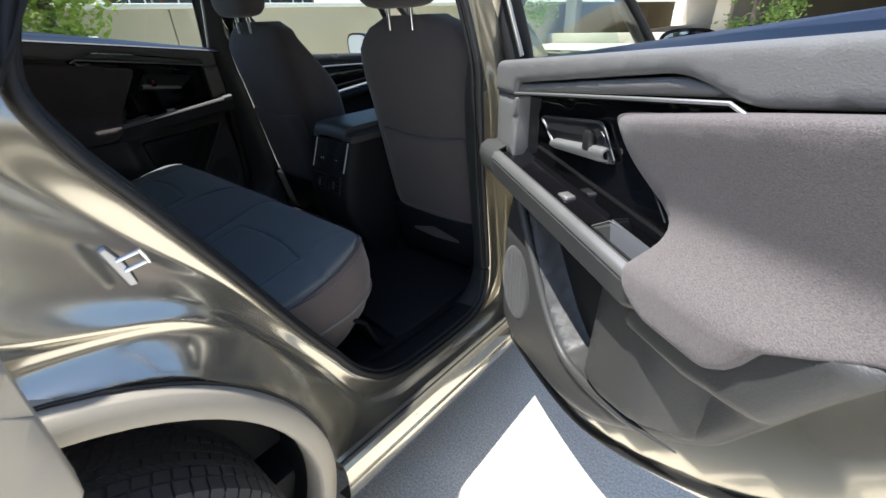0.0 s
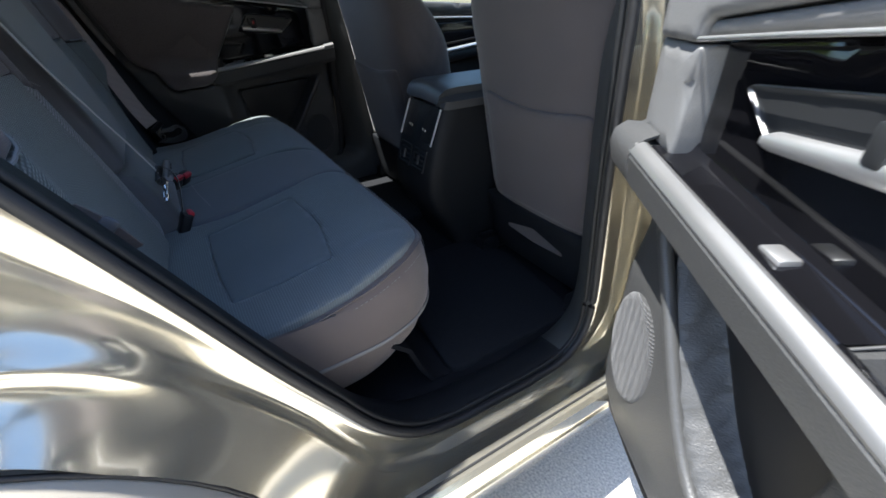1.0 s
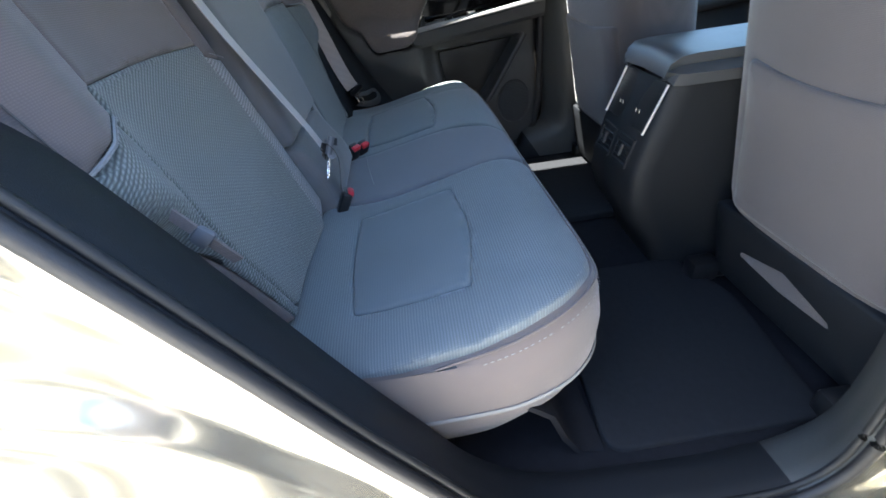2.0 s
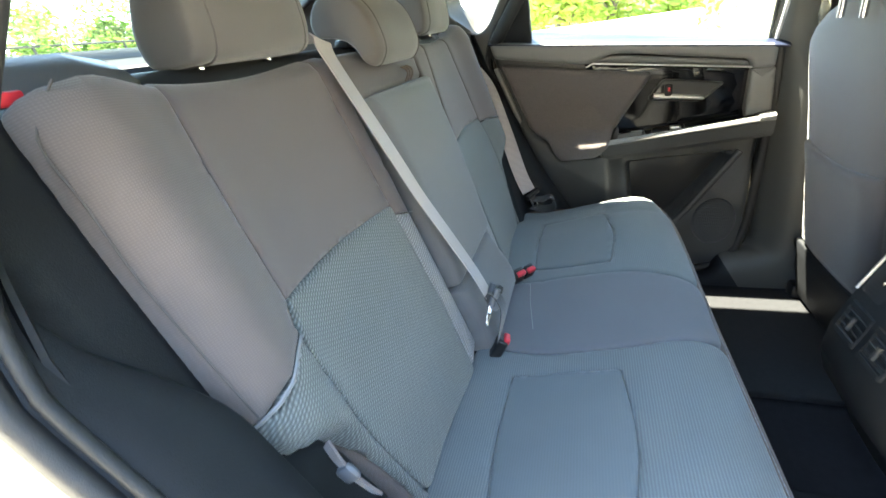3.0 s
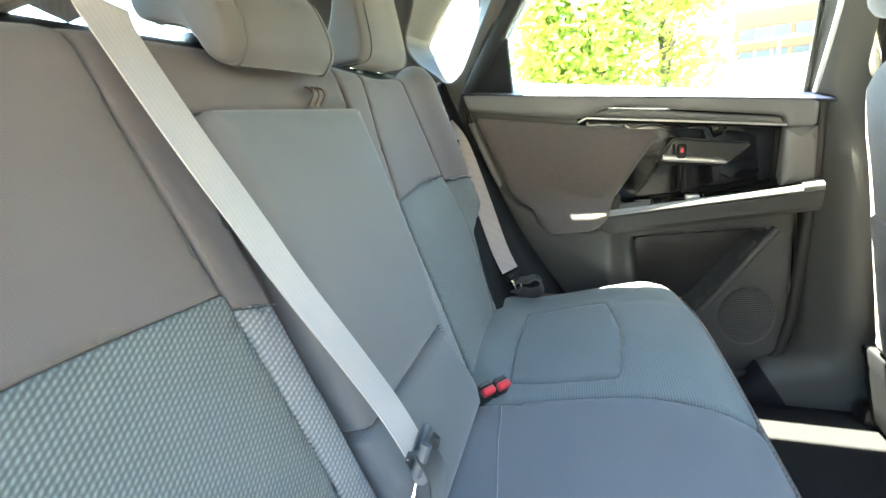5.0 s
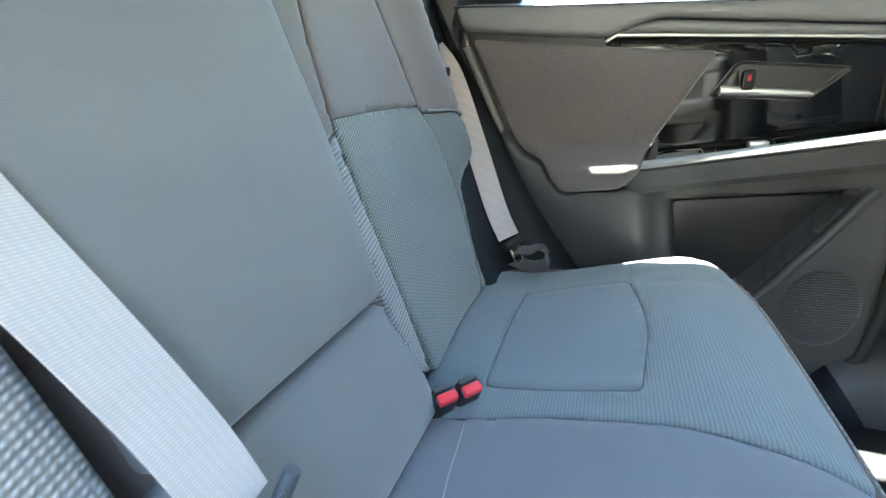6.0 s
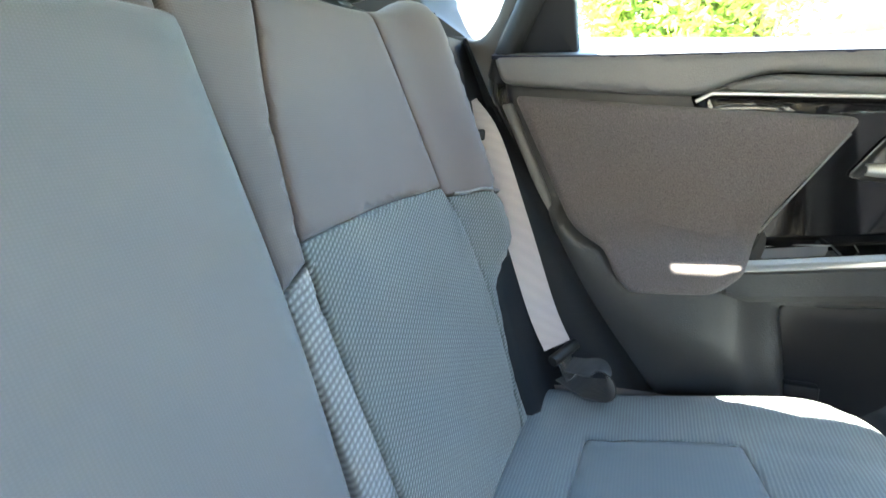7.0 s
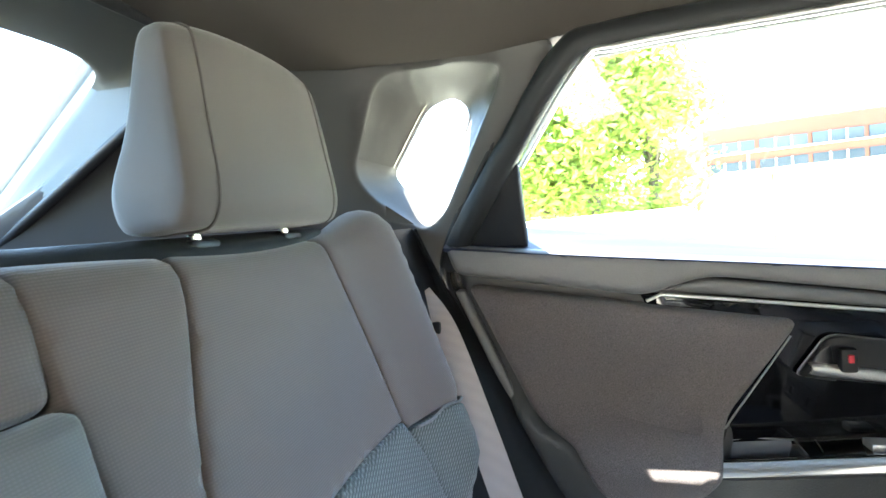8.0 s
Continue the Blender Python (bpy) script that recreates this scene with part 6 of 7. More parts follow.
# headrests
def headrest(cx, width, y0, z0, height, depth, lean, label):
    """Padded block: front pad between two seamed side cheeks, on two posts."""
    hr = base("headrest", (cx, y0 - depth * 0.5, z0), label, "headrest", group="rear headrests")
    half = width / 2

    side = [(-0.012, 0.004), (0.0, 0.03), (-0.005, height * 0.5), (-0.014, height * 0.9), (-0.024, height * 0.985), (-0.036, height), (-0.048, height * 0.975), (-0.056, height * 0.87), (-0.074, height * 0.5), (-0.097, 0.04), (-0.095, 0.012), (-0.08, 0.0), (-0.04, 0.0)]
    loop = spline([(a, b, 0) for a, b in side], 4, closed=True)

    def ring(f, back, sh):
        """A side outline at f of the half width; back: how much of the depth is left, sh: shrink about the middle of the side."""
        res = []
        for p in loop:
            y, z = p[0] * back, p[1] * (1 - 0.06 * abs(f) ** 2)
            cy, cz = -0.04 * back, height * 0.46
            y, z = cy + (y - cy) * sh, cz + (z - cz) * sh
            lean = 1 - 0.11 * max(0, z / height) ** 1.3
            res.append((cx + half * f * lean, y0 + y - 0.012 * abs(f) ** 3, z0 + z))
        return res

    fr = 0.78
    rows = [ring(f, 1 - 0.12 * abs(f) ** 2, 1.0) for f in np.linspace(-fr, fr, 15)]
    surface("front_pad", rows, M_HEAD, hr, "smooth beige grey headrest pad", closed=True, sharp=75)
    for s in (1, -1):
        rr = [ring(s * f, b, sh) for f, b, sh in ((fr, 0.926, 0.988), (0.83, 0.92, 0.998), (0.89, 0.9, 0.992), (0.94, 0.87, 0.98), (0.975, 0.83, 0.955), (0.993, 0.8, 0.91), (1.0, 0.79, 0.84), (1.003, 0.79, 0.5), (1.004, 0.79, 0.001))]
        surface("side_cheek", rr, M_HEAD, hr, "beige grey headrest side", closed=True, sharp=75)
        o = ring(s * fr, 0.926, 1.002)
        tube("seam", o, 0.0012, M_THREAD_D, hr, "sewn headrest seam", n=5, closed=True, up=(1, 0, 0))
        tube("post", [(cx + s * 0.06, y0 - 0.06, z0 - 0.08), (cx + s * 0.06, y0 - 0.062, z0 + 0.03)], 0.006, M_CHROME, hr, n=10)
        part("post_socket", box_bm(cx + s * 0.06, y0 - 0.06, z0 - 0.012, 0.032, 0.026, 0.012, bevel=0.005), M_BUCKLE, hr)
    return hr


headrest(X0 + 0.331, 0.208, 0.15, 1.284, 0.185, 0.115, 0, "outer rear headrest in smooth beige grey cloth")
headrest(X0 - 0.372, 0.215, 0.15, 1.288, 0.17, 0.115, 0, "outer rear headrest in smooth beige grey cloth")

mh = base("headrest", (X0, 0.07, 1.28), "low saddle-shaped middle headrest in beige grey cloth", "headrest", group="rear headrests")


MX, MW = X0 + 0.012, 0.1  # its middle and half width


def saddle(x, sh):
    o = spline([(0.176, 1.25, 0), (0.19, 1.272, 0), (0.185, 1.305, 0), (0.17, 1.337, 0), (0.143, 1.36, 0), (0.112, 1.366, 0), (0.084, 1.352, 0), (0.07, 1.326, 0), (0.076, 1.303, 0), (0.106, 1.297, 0), (0.134, 1.287, 0), (0.153, 1.267, 0), (0.163, 1.25, 0)], 4, closed=True)
    cy, cz = 0.125, 1.326
    k = abs(x - MX) / MW
    return [(MX + (x - MX) * 1.0, cy + (p[0] - cy) * sh - 0.006 * k ** 3, cz + (p[1] - cz) * sh) for p in o]


surface("front_pad", [saddle(MX + MW * f * 0.8, 1.0 - 0.01 * abs(f) ** 6) for f in np.linspace(-1, 1, 13)], M_HEAD, mh, "beige grey headrest pad", closed=True, sharp=75)
for s in (1, -1):
    rr = [saddle(MX + s * MW * f, sh) for f, sh in ((0.8, 0.99), (0.84, 0.995), (0.89, 0.985), (0.94, 0.965), (0.975, 0.935), (0.993, 0.89), (1.0, 0.83), (1.004, 0.5), (1.005, 0.001))]
    surface("side_cheek", rr, M_HEAD, mh, closed=True, sharp=75)
    tube("seam", saddle(MX + s * MW * 0.8, 1.003), 0.0012, M_THREAD_D, mh, n=5, closed=True, up=(1, 0, 0))
    tube("post", [(MX + s * 0.04, 0.085, 1.25), (MX + s * 0.04, 0.085, 1.32)], 0.006, M_CHROME, mh, n=10)
    part("post_socket", box_bm(MX + s * 0.04, 0.09, 1.289, 0.03, 0.026, 0.014, bevel=0.005), M_BUCKLE, mh)

# ---------- seat belts ----------
belt = base("seat_belt", (0.2, 0.13, 1.29), "grey middle seat belt that hangs from the backrest's top", "seat belt", group="rear seat belts")
pts = [(0.215, 0.06, 1.30), (0.214, 0.1, 1.303), (0.212, 0.128, 1.298)] + [tuple(back_at(x, z, h)) for x, z, h in ((0.212, 1.27, 0.008), (0.206, 1.18, 0.016), (0.192, 1.1, 0.022), (0.18, 1.03, 0.027), (0.163, 0.93, 0.04), (0.154, 0.86, 0.05), (0.152, 0.81, 0.056))]
ribbon("webbing", spline(pts, 6), (1, 0, 0.35), 0.048, 0.0016, M_BELT, belt, "grey woven belt webbing")
fold = [tuple(back_at(x, z, h)) for x, z, h in ((0.15, 0.795, 0.06), (0.162, 0.81, 0.074), (0.168, 0.78, 0.08), (0.168, 0.72, 0.05))]
ribbon("webbing_tail", spline(fold, 6), (1, 0, 0.35), 0.046, 0.0016, M_BELTD, belt)
c = back_at(0.152, 0.8, 0.06)
tm = Matrix.Translation(c) @ Euler((radians(-20), radians(-22), radians(20))).to_matrix().to_4x4()
for dx in (-1, 1):
    tube("tongue_arm", [tm @ Vector((0.031 * dx, 0, -0.012)), tm @ Vector((0.033 * dx, 0.004, 0.022))], 0.0065, M_TONGUE, belt, n=8)
tube("tongue_bar", [tm @ Vector((-0.033, 0.006, -0.012)), tm @ Vector((0.033, 0.006, -0.012))], 0.0085, M_TONGUE, belt, "grey plastic belt tongue", n=10)
tg = rounded([(-0.014, -0.06), (0.014, -0.06), (0.018, -0.01), (-0.018, -0.01)], 0.006)
th = rounded([(-0.008, -0.05), (0.008, -0.05), (0.009, -0.034), (-0.009, -0.034)], 0.003)
relief("tongue_blade", tg, lambda u, v, h: tm @ Vector((u, 0.006 + h, v)), M_CHROME, belt, "steel tongue blade", r=0.002, rise=0.001, depth=0.002, step=0.008, holes=[[tuple(p) for p in th]])

lbelt = base("seat_belt", (-0.6, 0.3, 0.72), "grey outer seat belt along the door pillar", "seat belt", group="rear seat belts")
pts = [(-0.65, 0.154, 1.16), (-0.637, 0.196, 1.1), (-0.615, 0.246, 0.96), (-0.6, 0.29, 0.82), (-0.592, 0.318, 0.757)]
ribbon("webbing", spline(pts, 6), (-0.45, 0.85, 0.1), 0.047, 0.0016, M_BELT, lbelt, "grey woven belt webbing")
part("belt_guide", box_bm(-0.637, 0.184, 1.108, 0.012, 0.016, 0.02, bevel=0.004), M_BUCKLE, lbelt)
c = Vector((-0.588, 0.33, 0.748))
lm = Matrix.Translation(c) @ Euler((radians(28), radians(10), radians(-28))).to_matrix().to_4x4()
tube("tongue_bar", [lm @ Vector((-0.03, 0, 0)), lm @ Vector((0.03, 0, 0))], 0.0095, M_BUCKLE, lbelt, "black belt tongue", n=10)
relief("tongue_blade", [(u, v + 0.004) for u, v in tg], lambda u, v, h: lm @ Vector((u, h - 0.004 + 0.2 * v, v)), M_CHROME, lbelt, "steel tongue blade", r=0.002, rise=0.001, depth=0.002, step=0.008, holes=[[(u, v + 0.004) for u, v in th]])
tail = [(-0.575, 0.34, 0.735), (-0.57, 0.365, 0.738), (-0.562, 0.39, 0.744), (-0.552, 0.405, 0.735), (-0.552, 0.402, 0.716), (-0.57, 0.37, 0.702), (-0.6, 0.33, 0.698)]
ribbon("webbing_loop", spline(tail, 6), (0.75, 0.3, 0.0), 0.045, 0.002, M_BELTD, lbelt, "dark folded belt tail")


def buckle(at, turn, count, label):
    b = base("belt_buckle", at, label, "belt buckle", group="belt buckles between the cushions")
    m0 = Matrix.Translation(at) @ Euler((radians(-28), 0, radians(turn))).to_matrix().to_4x4()
    for k in range(count):
        ox = (k - (count - 1) / 2) * 0.036
        m = m0 @ Matrix.Translation((ox, 0, 0.006 * k))
        bm = box_bm(0, 0, 0, 0.034, 0.022, 0.075, bevel=0.006, seg=3)
        bmesh.ops.transform(bm, matrix=m, verts=bm.verts)
        body = part("buckle_body", bm, M_BUCKLE, b)
        bm = box_bm(0, 0.006, 0.036, 0.026, 0.013, 0.014, bevel=0.004, seg=3)
        bmesh.ops.transform(bm, matrix=m, verts=bm.verts)
        part("release_button", bm, M_RED, body, "bright red release button")
        bm = box_bm(0, -0.007, 0.0375, 0.024, 0.006, 0.006, bevel=0.001)
        bmesh.ops.transform(bm, matrix=m, verts=bm.verts)
        part("slot", bm, M_PLASTIC, body)
    return b


buckle((0.158, 0.335, 0.688), 8, 1, "black seat belt buckle with red button")
buckle((-0.135, 0.345, 0.682), -40, 2, "pair of black seat belt buckles with red buttons")
for s, x in ((1, 0.158), (-1, -0.13)):
    w = rounded([(x - 0.055, 0.31), (x + 0.06, 0.31), (x + 0.06, 0.375), (x + 0.03, 0.39), (x - 0.055, 0.385)], 0.015)
    relief("buckle_well", w, lambda u, v, h: Vector((u, v, 0.69 + h)), M_BUCKLE, bench, "black buckle well cover", r=0.008, rise=0.006, depth=0.04, step=0.02, height=lambda u, v: -0.01)

# child-seat anchor on the bolster's lower edge
anc = base("anchor_latch", (0.56, 0.26, 0.87), "brown grey strap and latch below the seat bolster", "latch")
ribbon("strap", spline([(0.596, 0.262, 0.935), (0.604, 0.278, 0.922), (0.604, 0.292, 0.9), (0.596, 0.304, 0.87)], 5), (0.2, 0.9, 0.5), 0.014, 0.003, M_BACK, anc, "brown grey cloth strap")
part("latch_plate", box_bm(0.606, 0.286, 0.91, 0.01, 0.02, 0.024, bevel=0.005, m=Euler((radians(-50), 0, 0)).to_matrix().to_4x4()), M_TONGUE, anc)


# ---------- front seats ----------
def front_seat(cx, label, dy=0.0):
    st = base("front_seat", (cx, 1.35 + dy, 0.37), label, "car seat", group="front seats")
    cover = [(0.20, 0.53), (0.235, 0.62), (0.245, 0.8), (0.25, 0.95), (0.252, 1.06), (0.235, 1.14), (0.19, 1.2), (0.145, 1.232), (0.08, 1.24)]

    def half_w(z):
        for (w0, z0), (w1, z1) in zip(cover, cover[1:]):
            if z0 <= z <= z1:
                return w0 + (w1 - w0) * (z - z0) / (z1 - z0)
        return cover[0][0] if z < 0.53 else cover[-1][0]

    rows = []
    for k in range(25):
        z = 0.5 + (1.238 - 0.5) * k / 24
        w = half_w(z)
        yb = dy + 1.118 - 0.17 * (z - 0.897) + 0.03 * smooth01(1.15, 1.24, z) + 0.02 * smooth01(0.6, 0.5, z)
        th = 0.23 - 0.13 * smooth01(0.95, 1.24, z)
        row = []
        for j in range(36):
            a = 2 * math.pi * j / 36
            ca, sa = math.cos(a), math.sin(a)
            x = cx + w * math.copysign(abs(ca) ** 0.55, ca)
            yy = yb + th * 0.5 - th * 0.5 * math.copysign(abs(sa) ** 0.5, sa)
            row.append((x, yy, z))
        rows.append(row)
    surface("backrest", rows, M_FRONT, st, "dark brown cloth seat back", closed=True, caps=True, sharp=75)
    pk = rounded([(cx - 0.17, 0.6), (cx + 0.185, 0.6), (cx + 0.19, 0.905), (cx + 0.05, 0.888, 0.1), (cx - 0.05, 0.888, 0.1), (cx - 0.175, 0.905)], 0.02)
    relief("map_pocket", pk, lambda u, v, h: Vector((u, dy + 1.118 - 0.17 * (v - 0.897) - 0.006 - h + 0.25 * max(0, abs(u - cx) - 0.14), v)), M_FRONT, st, "cloth map pocket", height=lambda u, v: 0.004 * smooth01(0.8, 0.9, v), r=0.02, rise=0.008, depth=0.01, step=0.025, sharp=80)
    lowp = rounded([(cx - 0.2, 0.4), (cx + 0.2, 0.4), (cx + 0.215, 0.59), (cx - 0.215, 0.59)], 0.02)
    relief("lower_cover", lowp, lambda u, v, h: Vector((u, dy + 1.118 - 0.17 * (v - 0.897) - 0.004 - h, v)), M_PLASTICD, st, r=0.012, rise=0.008, depth=0.02, step=0.04)
    ck = [[(cx + 0.255 * math.copysign(abs(math.cos(a)) ** 0.5, math.cos(a)) * sc, 1.44 + 0.27 * math.copysign(abs(math.sin(a)) ** 0.5, math.sin(a)) * sc, z) for a in [2 * math.pi * j / 32 for j in range(32)]] for z, sc in ((0.46, 0.9), (0.5, 0.97), (0.6, 1.0), (0.66, 0.98), (0.69, 0.9), (0.7, 0.6))]
    surface("cushion", ck, M_FRONT, st, "dark brown cloth seat cushion", closed=True, caps=True, sharp=75)
    # headrest as a part
    hr = []
    for k in range(13):
        f = -1 + 2 * k / 12
        sh = (1 - abs(f) ** 5 * 0.45) if abs(f) < 1 else 0.4
        o = spline([(1.03, 1.262, 0), (1.018, 1.3, 0), (1.02, 1.37, 0), (1.045, 1.43, 0), (1.085, 1.44, 0), (1.115, 1.4, 0), (1.125, 1.32, 0), (1.11, 1.265, 0), (1.07, 1.255, 0)], 3, closed=True)
        hr.append([(cx + 0.145 * f, dy + 1.07 + (p[0] - 1.07) * sh, 1.345 + (p[1] - 1.345) * sh) for p in o])
    h = surface("headrest", hr, M_FRONT, st, "dark cloth headrest on chrome posts", closed=True, caps=True, sharp=75)
    for s in (1, -1):
        tube("post", [(cx + s * 0.045, dy + 1.075, 1.2), (cx + s * 0.045, dy + 1.07, 1.3)], 0.0065, M_CHROME, h, n=10)
        tube("seat_rail", [(cx + s * 0.2, 1.15, 0.385), (cx + s * 0.2, 1.75, 0.385)], 0.018, M_BUCKLE, st, n=8)
        part("rail_foot", box_bm(cx + s * 0.2, 1.17, 0.4, 0.05, 0.07, 0.06, bevel=0.012), M_BUCKLE, st)
        tube("rail_bracket", [(cx + s * 0.2, 1.2, 0.4), (cx + s * 0.2, 1.35, 0.47)], 0.016, M_STEEL, st, n=8)
    part("under_frame", box_bm(cx, 1.42, 0.43, 0.42, 0.4, 0.05, bevel=0.015), M_BUCKLE, st)
    return st


front_seat(0.415, "front passenger seat in dark brown cloth")
front_seat(-0.385, "driver seat in dark brown cloth", -0.05)

# ---------- centre console ----------
con = base("centre_console", (0.028, 1.2, 0.37), "charcoal centre console with rear air vents and padded lid", "console")
CX = 0.028
side = [[(1.063, 0.838), (1.045, 0.79), (1.018, 0.722), (0.998, 0.65), (0.995, 0.58), (1.015, 0.52), (1.07, 0.44), (1.1, 0.37)]]
rows = []
for x, dy in ((-0.112, 0.05), (-0.108, 0.012), (-0.098, 0.0), (0, -0.004), (0.098, 0.0), (0.108, 0.012), (0.112, 0.05), (0.116, 0.4), (0.116, 0.8)):
    rows.append([(CX + x * (0.93 + 0.5 * (0.838 - z) * (1 - 0.9 * (0.838 - z))), y + dy if dy < 0.3 else 1.0 + dy, z) for y, z in side[0]])
surface("console_body", rows, M_DARKTRIM, con, "charcoal plastic console body", thick=0.006)
lid_rows = []
for y, dz, sc in ((1.052, -0.025, 0.88), (1.057, -0.012, 0.94), (1.07, -0.003, 0.97), (1.1, 0, 0.97), (1.25, 0, 1.0), (1.45, 0, 1.0)):
    lid_rows.append([(CX + dx * sc, y, 0.862 + (z - 0.885) * (1.0 if dz > -0.02 else 0.5) + (dz if z > 0.885 else 0)) for dx, z in ((-0.112, 0.866), (-0.12, 0.878), (-0.089, 0.892), (-0.1, 0.908), (0, 0.915), (0.1, 0.908), (0.089, 0.892), (0.12, 0.878), (0.112, 0.866))])
surface("console_lid", lid_rows, M_LID, con, "padded dark console lid", thick=0.01)


def con_face(u, f, h):
    """On the rear face: u across, f from its top (0) down (1)."""
    y = 1.06 - 0.044 * f
    z = 0.836 - 0.112 * f
    return Vector((CX + u, y - 0.9 * h, z + 0.45 * h))


gp = relief("port_panel", rounded([(-0.092, 0.02), (0.092, 0.02), (0.088, 0.92), (-0.088, 0.92)], 0.02), lambda u, v, h: con_face(u, v, h + 0.006), M_PIANO2, con, "satin black panel with charging ports", r=0.006, rise=0.004, depth=0.008, step=0.03)
for s in (1, -1):
    tube("panel_edge", [con_face(s * 0.094, f, 0.008) for f in (0.02, 0.3, 0.6, 0.94)], 0.003, M_SATIN, con, n=6)
    for k in range(2):
        p0 = con_face(s * 0.04 + (k - 0.5) * 0.014, 0.62, 0.0115)
        part("charging_port", box_bm(*p0, 0.005, 0.002, 0.011, bevel=0.001), M_STEEL, gp)
    fr = [(s * 0.043 + 0.037 * a, b) for a, b in ((-1, 0), (1, 0), (1, 1), (-1, 1))]

    def vent_pt(u, f, h):
        return Vector((CX + u, 1.011 - 0.018 * f - h, 0.716 - 0.066 * f))

    hole = rounded([(s * 0.043 - 0.03, 0.14), (s * 0.043 + 0.03, 0.14), (s * 0.043 + 0.03, 0.86), (s * 0.043 - 0.03, 0.86)], 0.006)
    v = relief("vent_frame", rounded(fr, 0.006), lambda u, f, h: vent_pt(u, f, h + 0.008), M_DARKTRIM, con, "grey air vent frame", r=0.005, rise=0.004, depth=0.012, step=0.012, holes=[[tuple(p) for p in hole]])
    relief("vent_duct", hole, lambda u, f, h: vent_pt(u, f, h - 0.008), M_BUCKLE, v, r=0.004, rise=0.0, depth=0.004, step=0.03)
    for k in range(3):
        a, b = vent_pt(s * 0.043 - 0.031, 0.28 + 0.22 * k, 0.004), vent_pt(s * 0.043 + 0.031, 0.28 + 0.22 * k, 0.004)
        tube("vent_slat", [a, b], 0.003, M_DARKTRIM, v, n=6)
    a, b = vent_pt(s * 0.043, 0.3, 0.009), vent_pt(s * 0.043, 0.7, 0.009)
    tube("vent_tab", [a, b], 0.0045, M_PLASTIC, v, n=8)


# ---------- the rest of the car's outside: wings, bonnet, bumpers, sills ----------
for s in (1, -1):
    rows = []
    for k in range(29):
        y = 2.27 + 1.12 * k / 28
        low = 0.3
        if abs(y - 2.76) < 0.455:
            low = max(low, 0.388 + math.sqrt(0.455 ** 2 - (y - 2.76) ** 2))
        nose = 0.16 * smooth01(2.95, 3.4, y)
        top = 1.0 - 0.12 * smooth01(2.4, 3.39, y)
        pts = []
        for f in (0, 0.12, 0.25, 0.4, 0.6, 0.8, 1.0):
            z = top + (low - top) * f
            pts.append((s * (0.76 + 0.115 * smooth01(0, 0.35, f) - 0.02 * smooth01(0.6, 1.0, f) - nose), y, z))
        rows.append(pts)
    surface("front_wing", rows, M_PAINT, car, "bronze grey metallic front wing", thick=0.004)
    liner = [[(s * x, 2.76 + 0.45 * math.cos(a), 0.388 + 0.45 * math.sin(a)) for a in [radians(-10 + 200 * j / 24) for j in range(25)]] for x in (0.86, 0.55)]
    surface("wheel_liner", liner, M_RUBBER, car, thick=0.004)
    rows = []
    for k in range(13):
        y = -0.56 - 0.42 * k / 12
        tail = 0.1 * smooth01(-0.7, -0.98, y)
        rows.append([(s * (x - tail), y, z) for x, z in ((0.79, 1.14), (0.85, 1.06), (0.885, 0.95), (0.895, 0.8), (0.89, 0.62), (0.87, 0.45), (0.83, 0.32))])
    surface("rear_corner", rows, M_PAINT, car, "bronze grey metallic rear corner", thick=0.004)
    surface("sill_cover", [[(s * x, y, z) for x, z in ((0.8, 0.345), (0.845, 0.3), (0.85, 0.24), (0.8, 0.2), (0.7, 0.2))] for y in (1.14, 1.5, 1.9, 2.3)], M_CLAD, car, "taupe plastic sill cover", thick=0.004)
bon = []
for i in range(17):
    f = -1 + 2 * i / 16
    bon.append([(0.77 * f * (1 - 0.17 * smooth01(2.9, 3.42, y)), y - 0.08 * f * f * smooth01(2.8, 3.4, y), z - 0.045 * abs(f) ** 3) for y, z in ((2.3, 1.05), (2.6, 1.04), (2.9, 1.01), (3.15, 0.965), (3.35, 0.9), (3.43, 0.82))])
surface("bonnet", bon, M_PAINT, car, "bronze grey metallic bonnet", thick=0.004)
bump = []
for i in range(17):
    f = -1 + 2 * i / 16
    bump.append([(0.74 * f, y - 0.12 * f * f, z) for y, z in ((3.43, 0.84), (3.47, 0.75), (3.5, 0.6), (3.5, 0.42), (3.45, 0.28), (3.2, 0.22))])
surface("front_bumper", bump, M_CLAD, car, "taupe front bumper", thick=0.004)

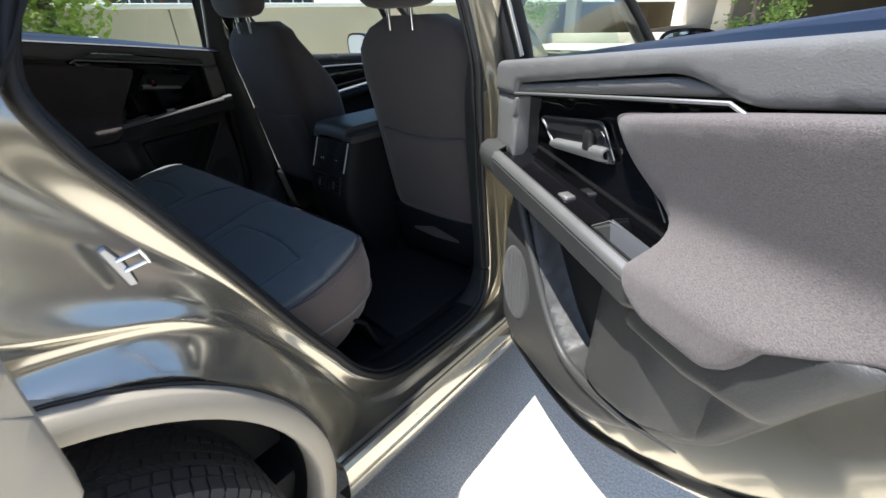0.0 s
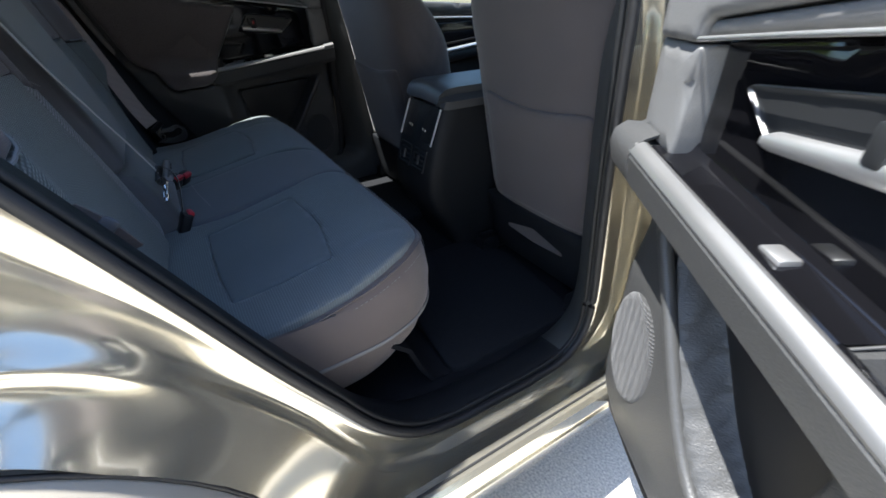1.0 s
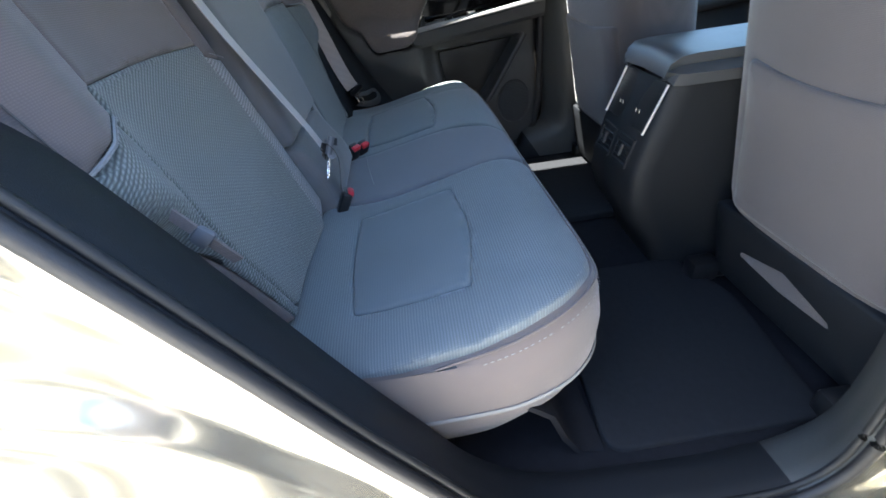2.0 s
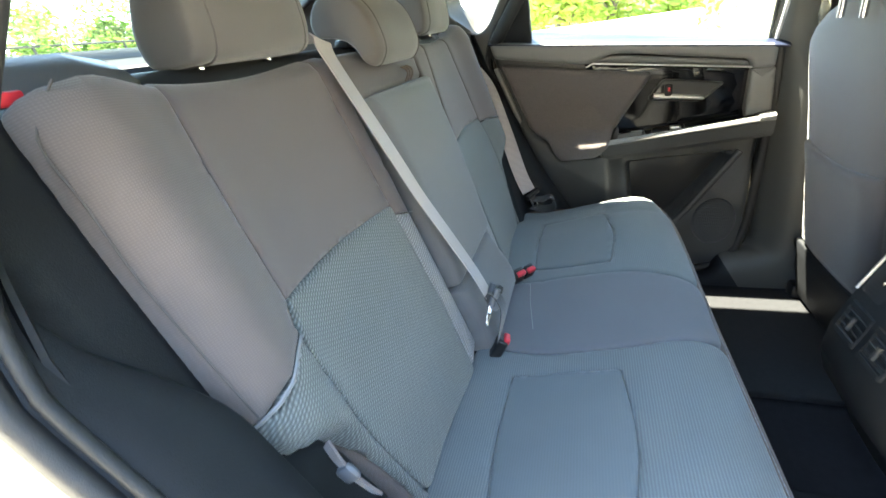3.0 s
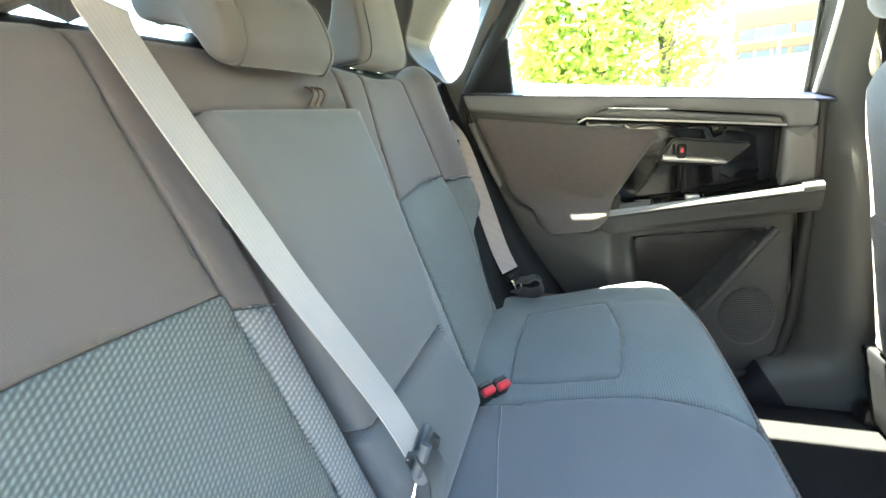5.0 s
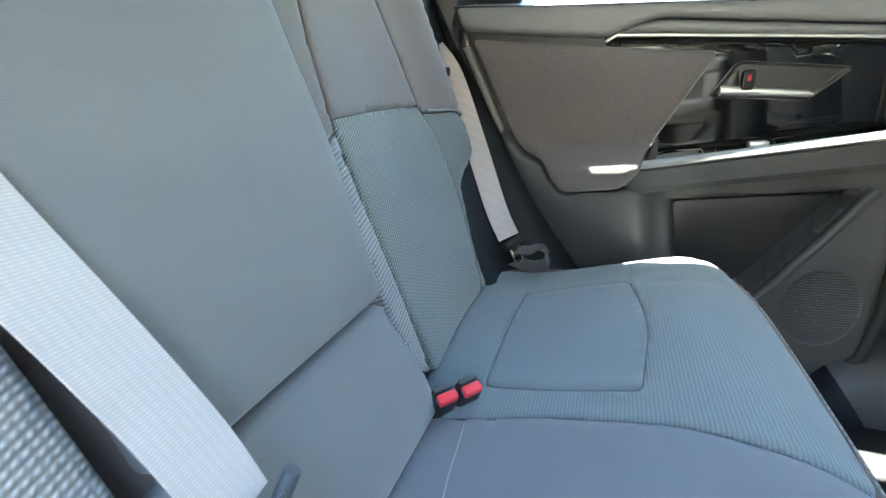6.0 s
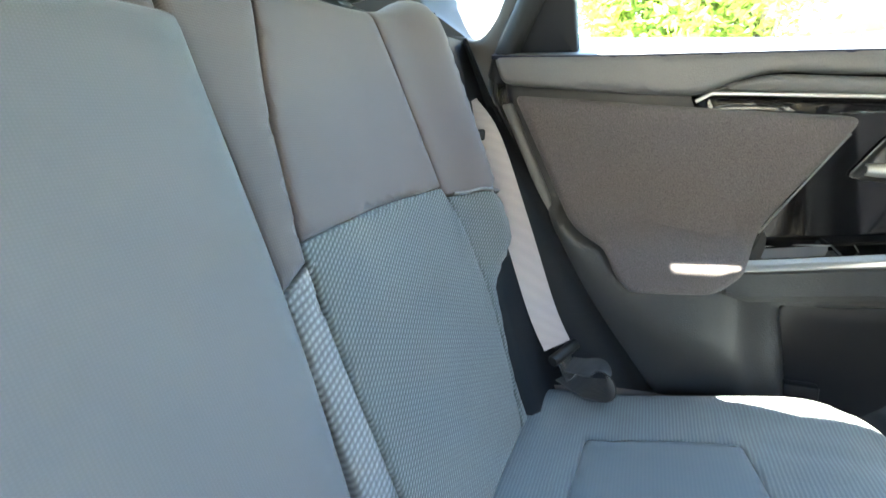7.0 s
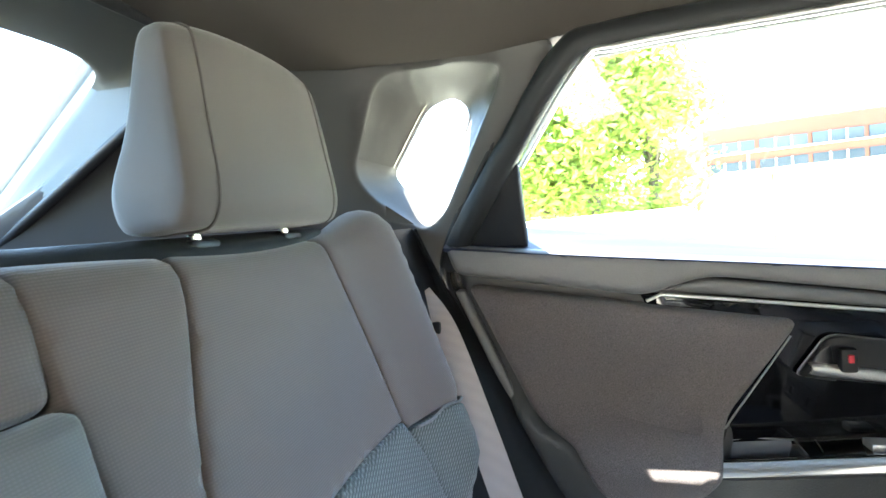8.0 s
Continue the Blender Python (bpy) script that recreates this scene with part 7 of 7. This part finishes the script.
# ---------- stitching along the cushion's edge ----------
def stitches(name, line, label, length=0.0062, gap=0.0034, r=0.00075):
    """A row of short sewn stitches along a line of points, in one mesh."""
    vs, fs = [], []
    run = 0.0
    pts = [Vector(p) for p in line]
    segs = []
    for a, b in zip(pts, pts[1:]):
        L = (b - a).length
        while run < L:
            segs.append((a.lerp(b, run / L), a.lerp(b, min(1, (run + length) / L))))
            run += length + gap
        run -= L
    for a, b in segs:
        d = (b - a)
        if d.length < 0.001:
            continue
        d.normalize()
        u = d.cross(Vector((0, 0, 1))).normalized()
        w = u.cross(d)
        k = len(vs)
        mid = a.lerp(b, 0.5)
        for c, q in ((a, 0.35), (mid, 1.0), (b, 0.35)):
            for j in range(5):
                t = 2 * math.pi * j / 5
                vs.append(c + (u * math.cos(t) + w * math.sin(t)) * r * q)
        for i in range(2):
            for j in range(5):
                fs.append([k + i * 5 + j, k + i * 5 + (j + 1) % 5, k + i * 5 + 5 + (j + 1) % 5, k + i * 5 + 5 + j])
    return link_mesh(name, vs, fs, M_STITCH, bench, label)


M_STITCH = node_mat("pale sewing thread", (0.26, 0.26, 0.26), 0.7)
seam_in = [(x, y, cushion_top(x, y) + 0.0065) for x, y in scaled(ring, -0.03, -0.026)]
stitches("edge_stitching", seam_in[10:-10], "pale stitching along the cushion edge")
seam_out = [(x, y, cushion_top(x, y) - 0.02) for x, y in scaled(ring, 0.004, 0.007)]
stitches("side_stitching", seam_out[10:-10], "pale stitching below the cushion edge")
for s in (1, -1):
    st = hem_line(s, 0.0035)
    stitches("bolster_stitching", st, "pale stitching where cloth meets knit")

for s in (1, -1):
    st = [back_at(X0 + s * (a if s > 0 else lean_in(a, z)), z, 0.004) for a, z in ((0.168, 1.0115), (0.187, 1.0185), (0.207, 1.0255))]
    stitches("strip_stitching", st, "pale stitching across the strip", length=0.005, gap=0.0025, r=0.001)

# a loose pale thread that lies on the middle of the bench
thread = base("loose_thread", (0.0, 0.385, 0.72), "loose pale thread lying on the middle seat", "thread")
tube("strand", spline([(x, y, cushion_top(x, y) + 0.0075) for x, y in ((-0.1, 0.375), (-0.07, 0.379), (-0.02, 0.384), (0.03, 0.392), (0.09, 0.402))], 5), 0.0009, M_STITCH, thread, n=5)
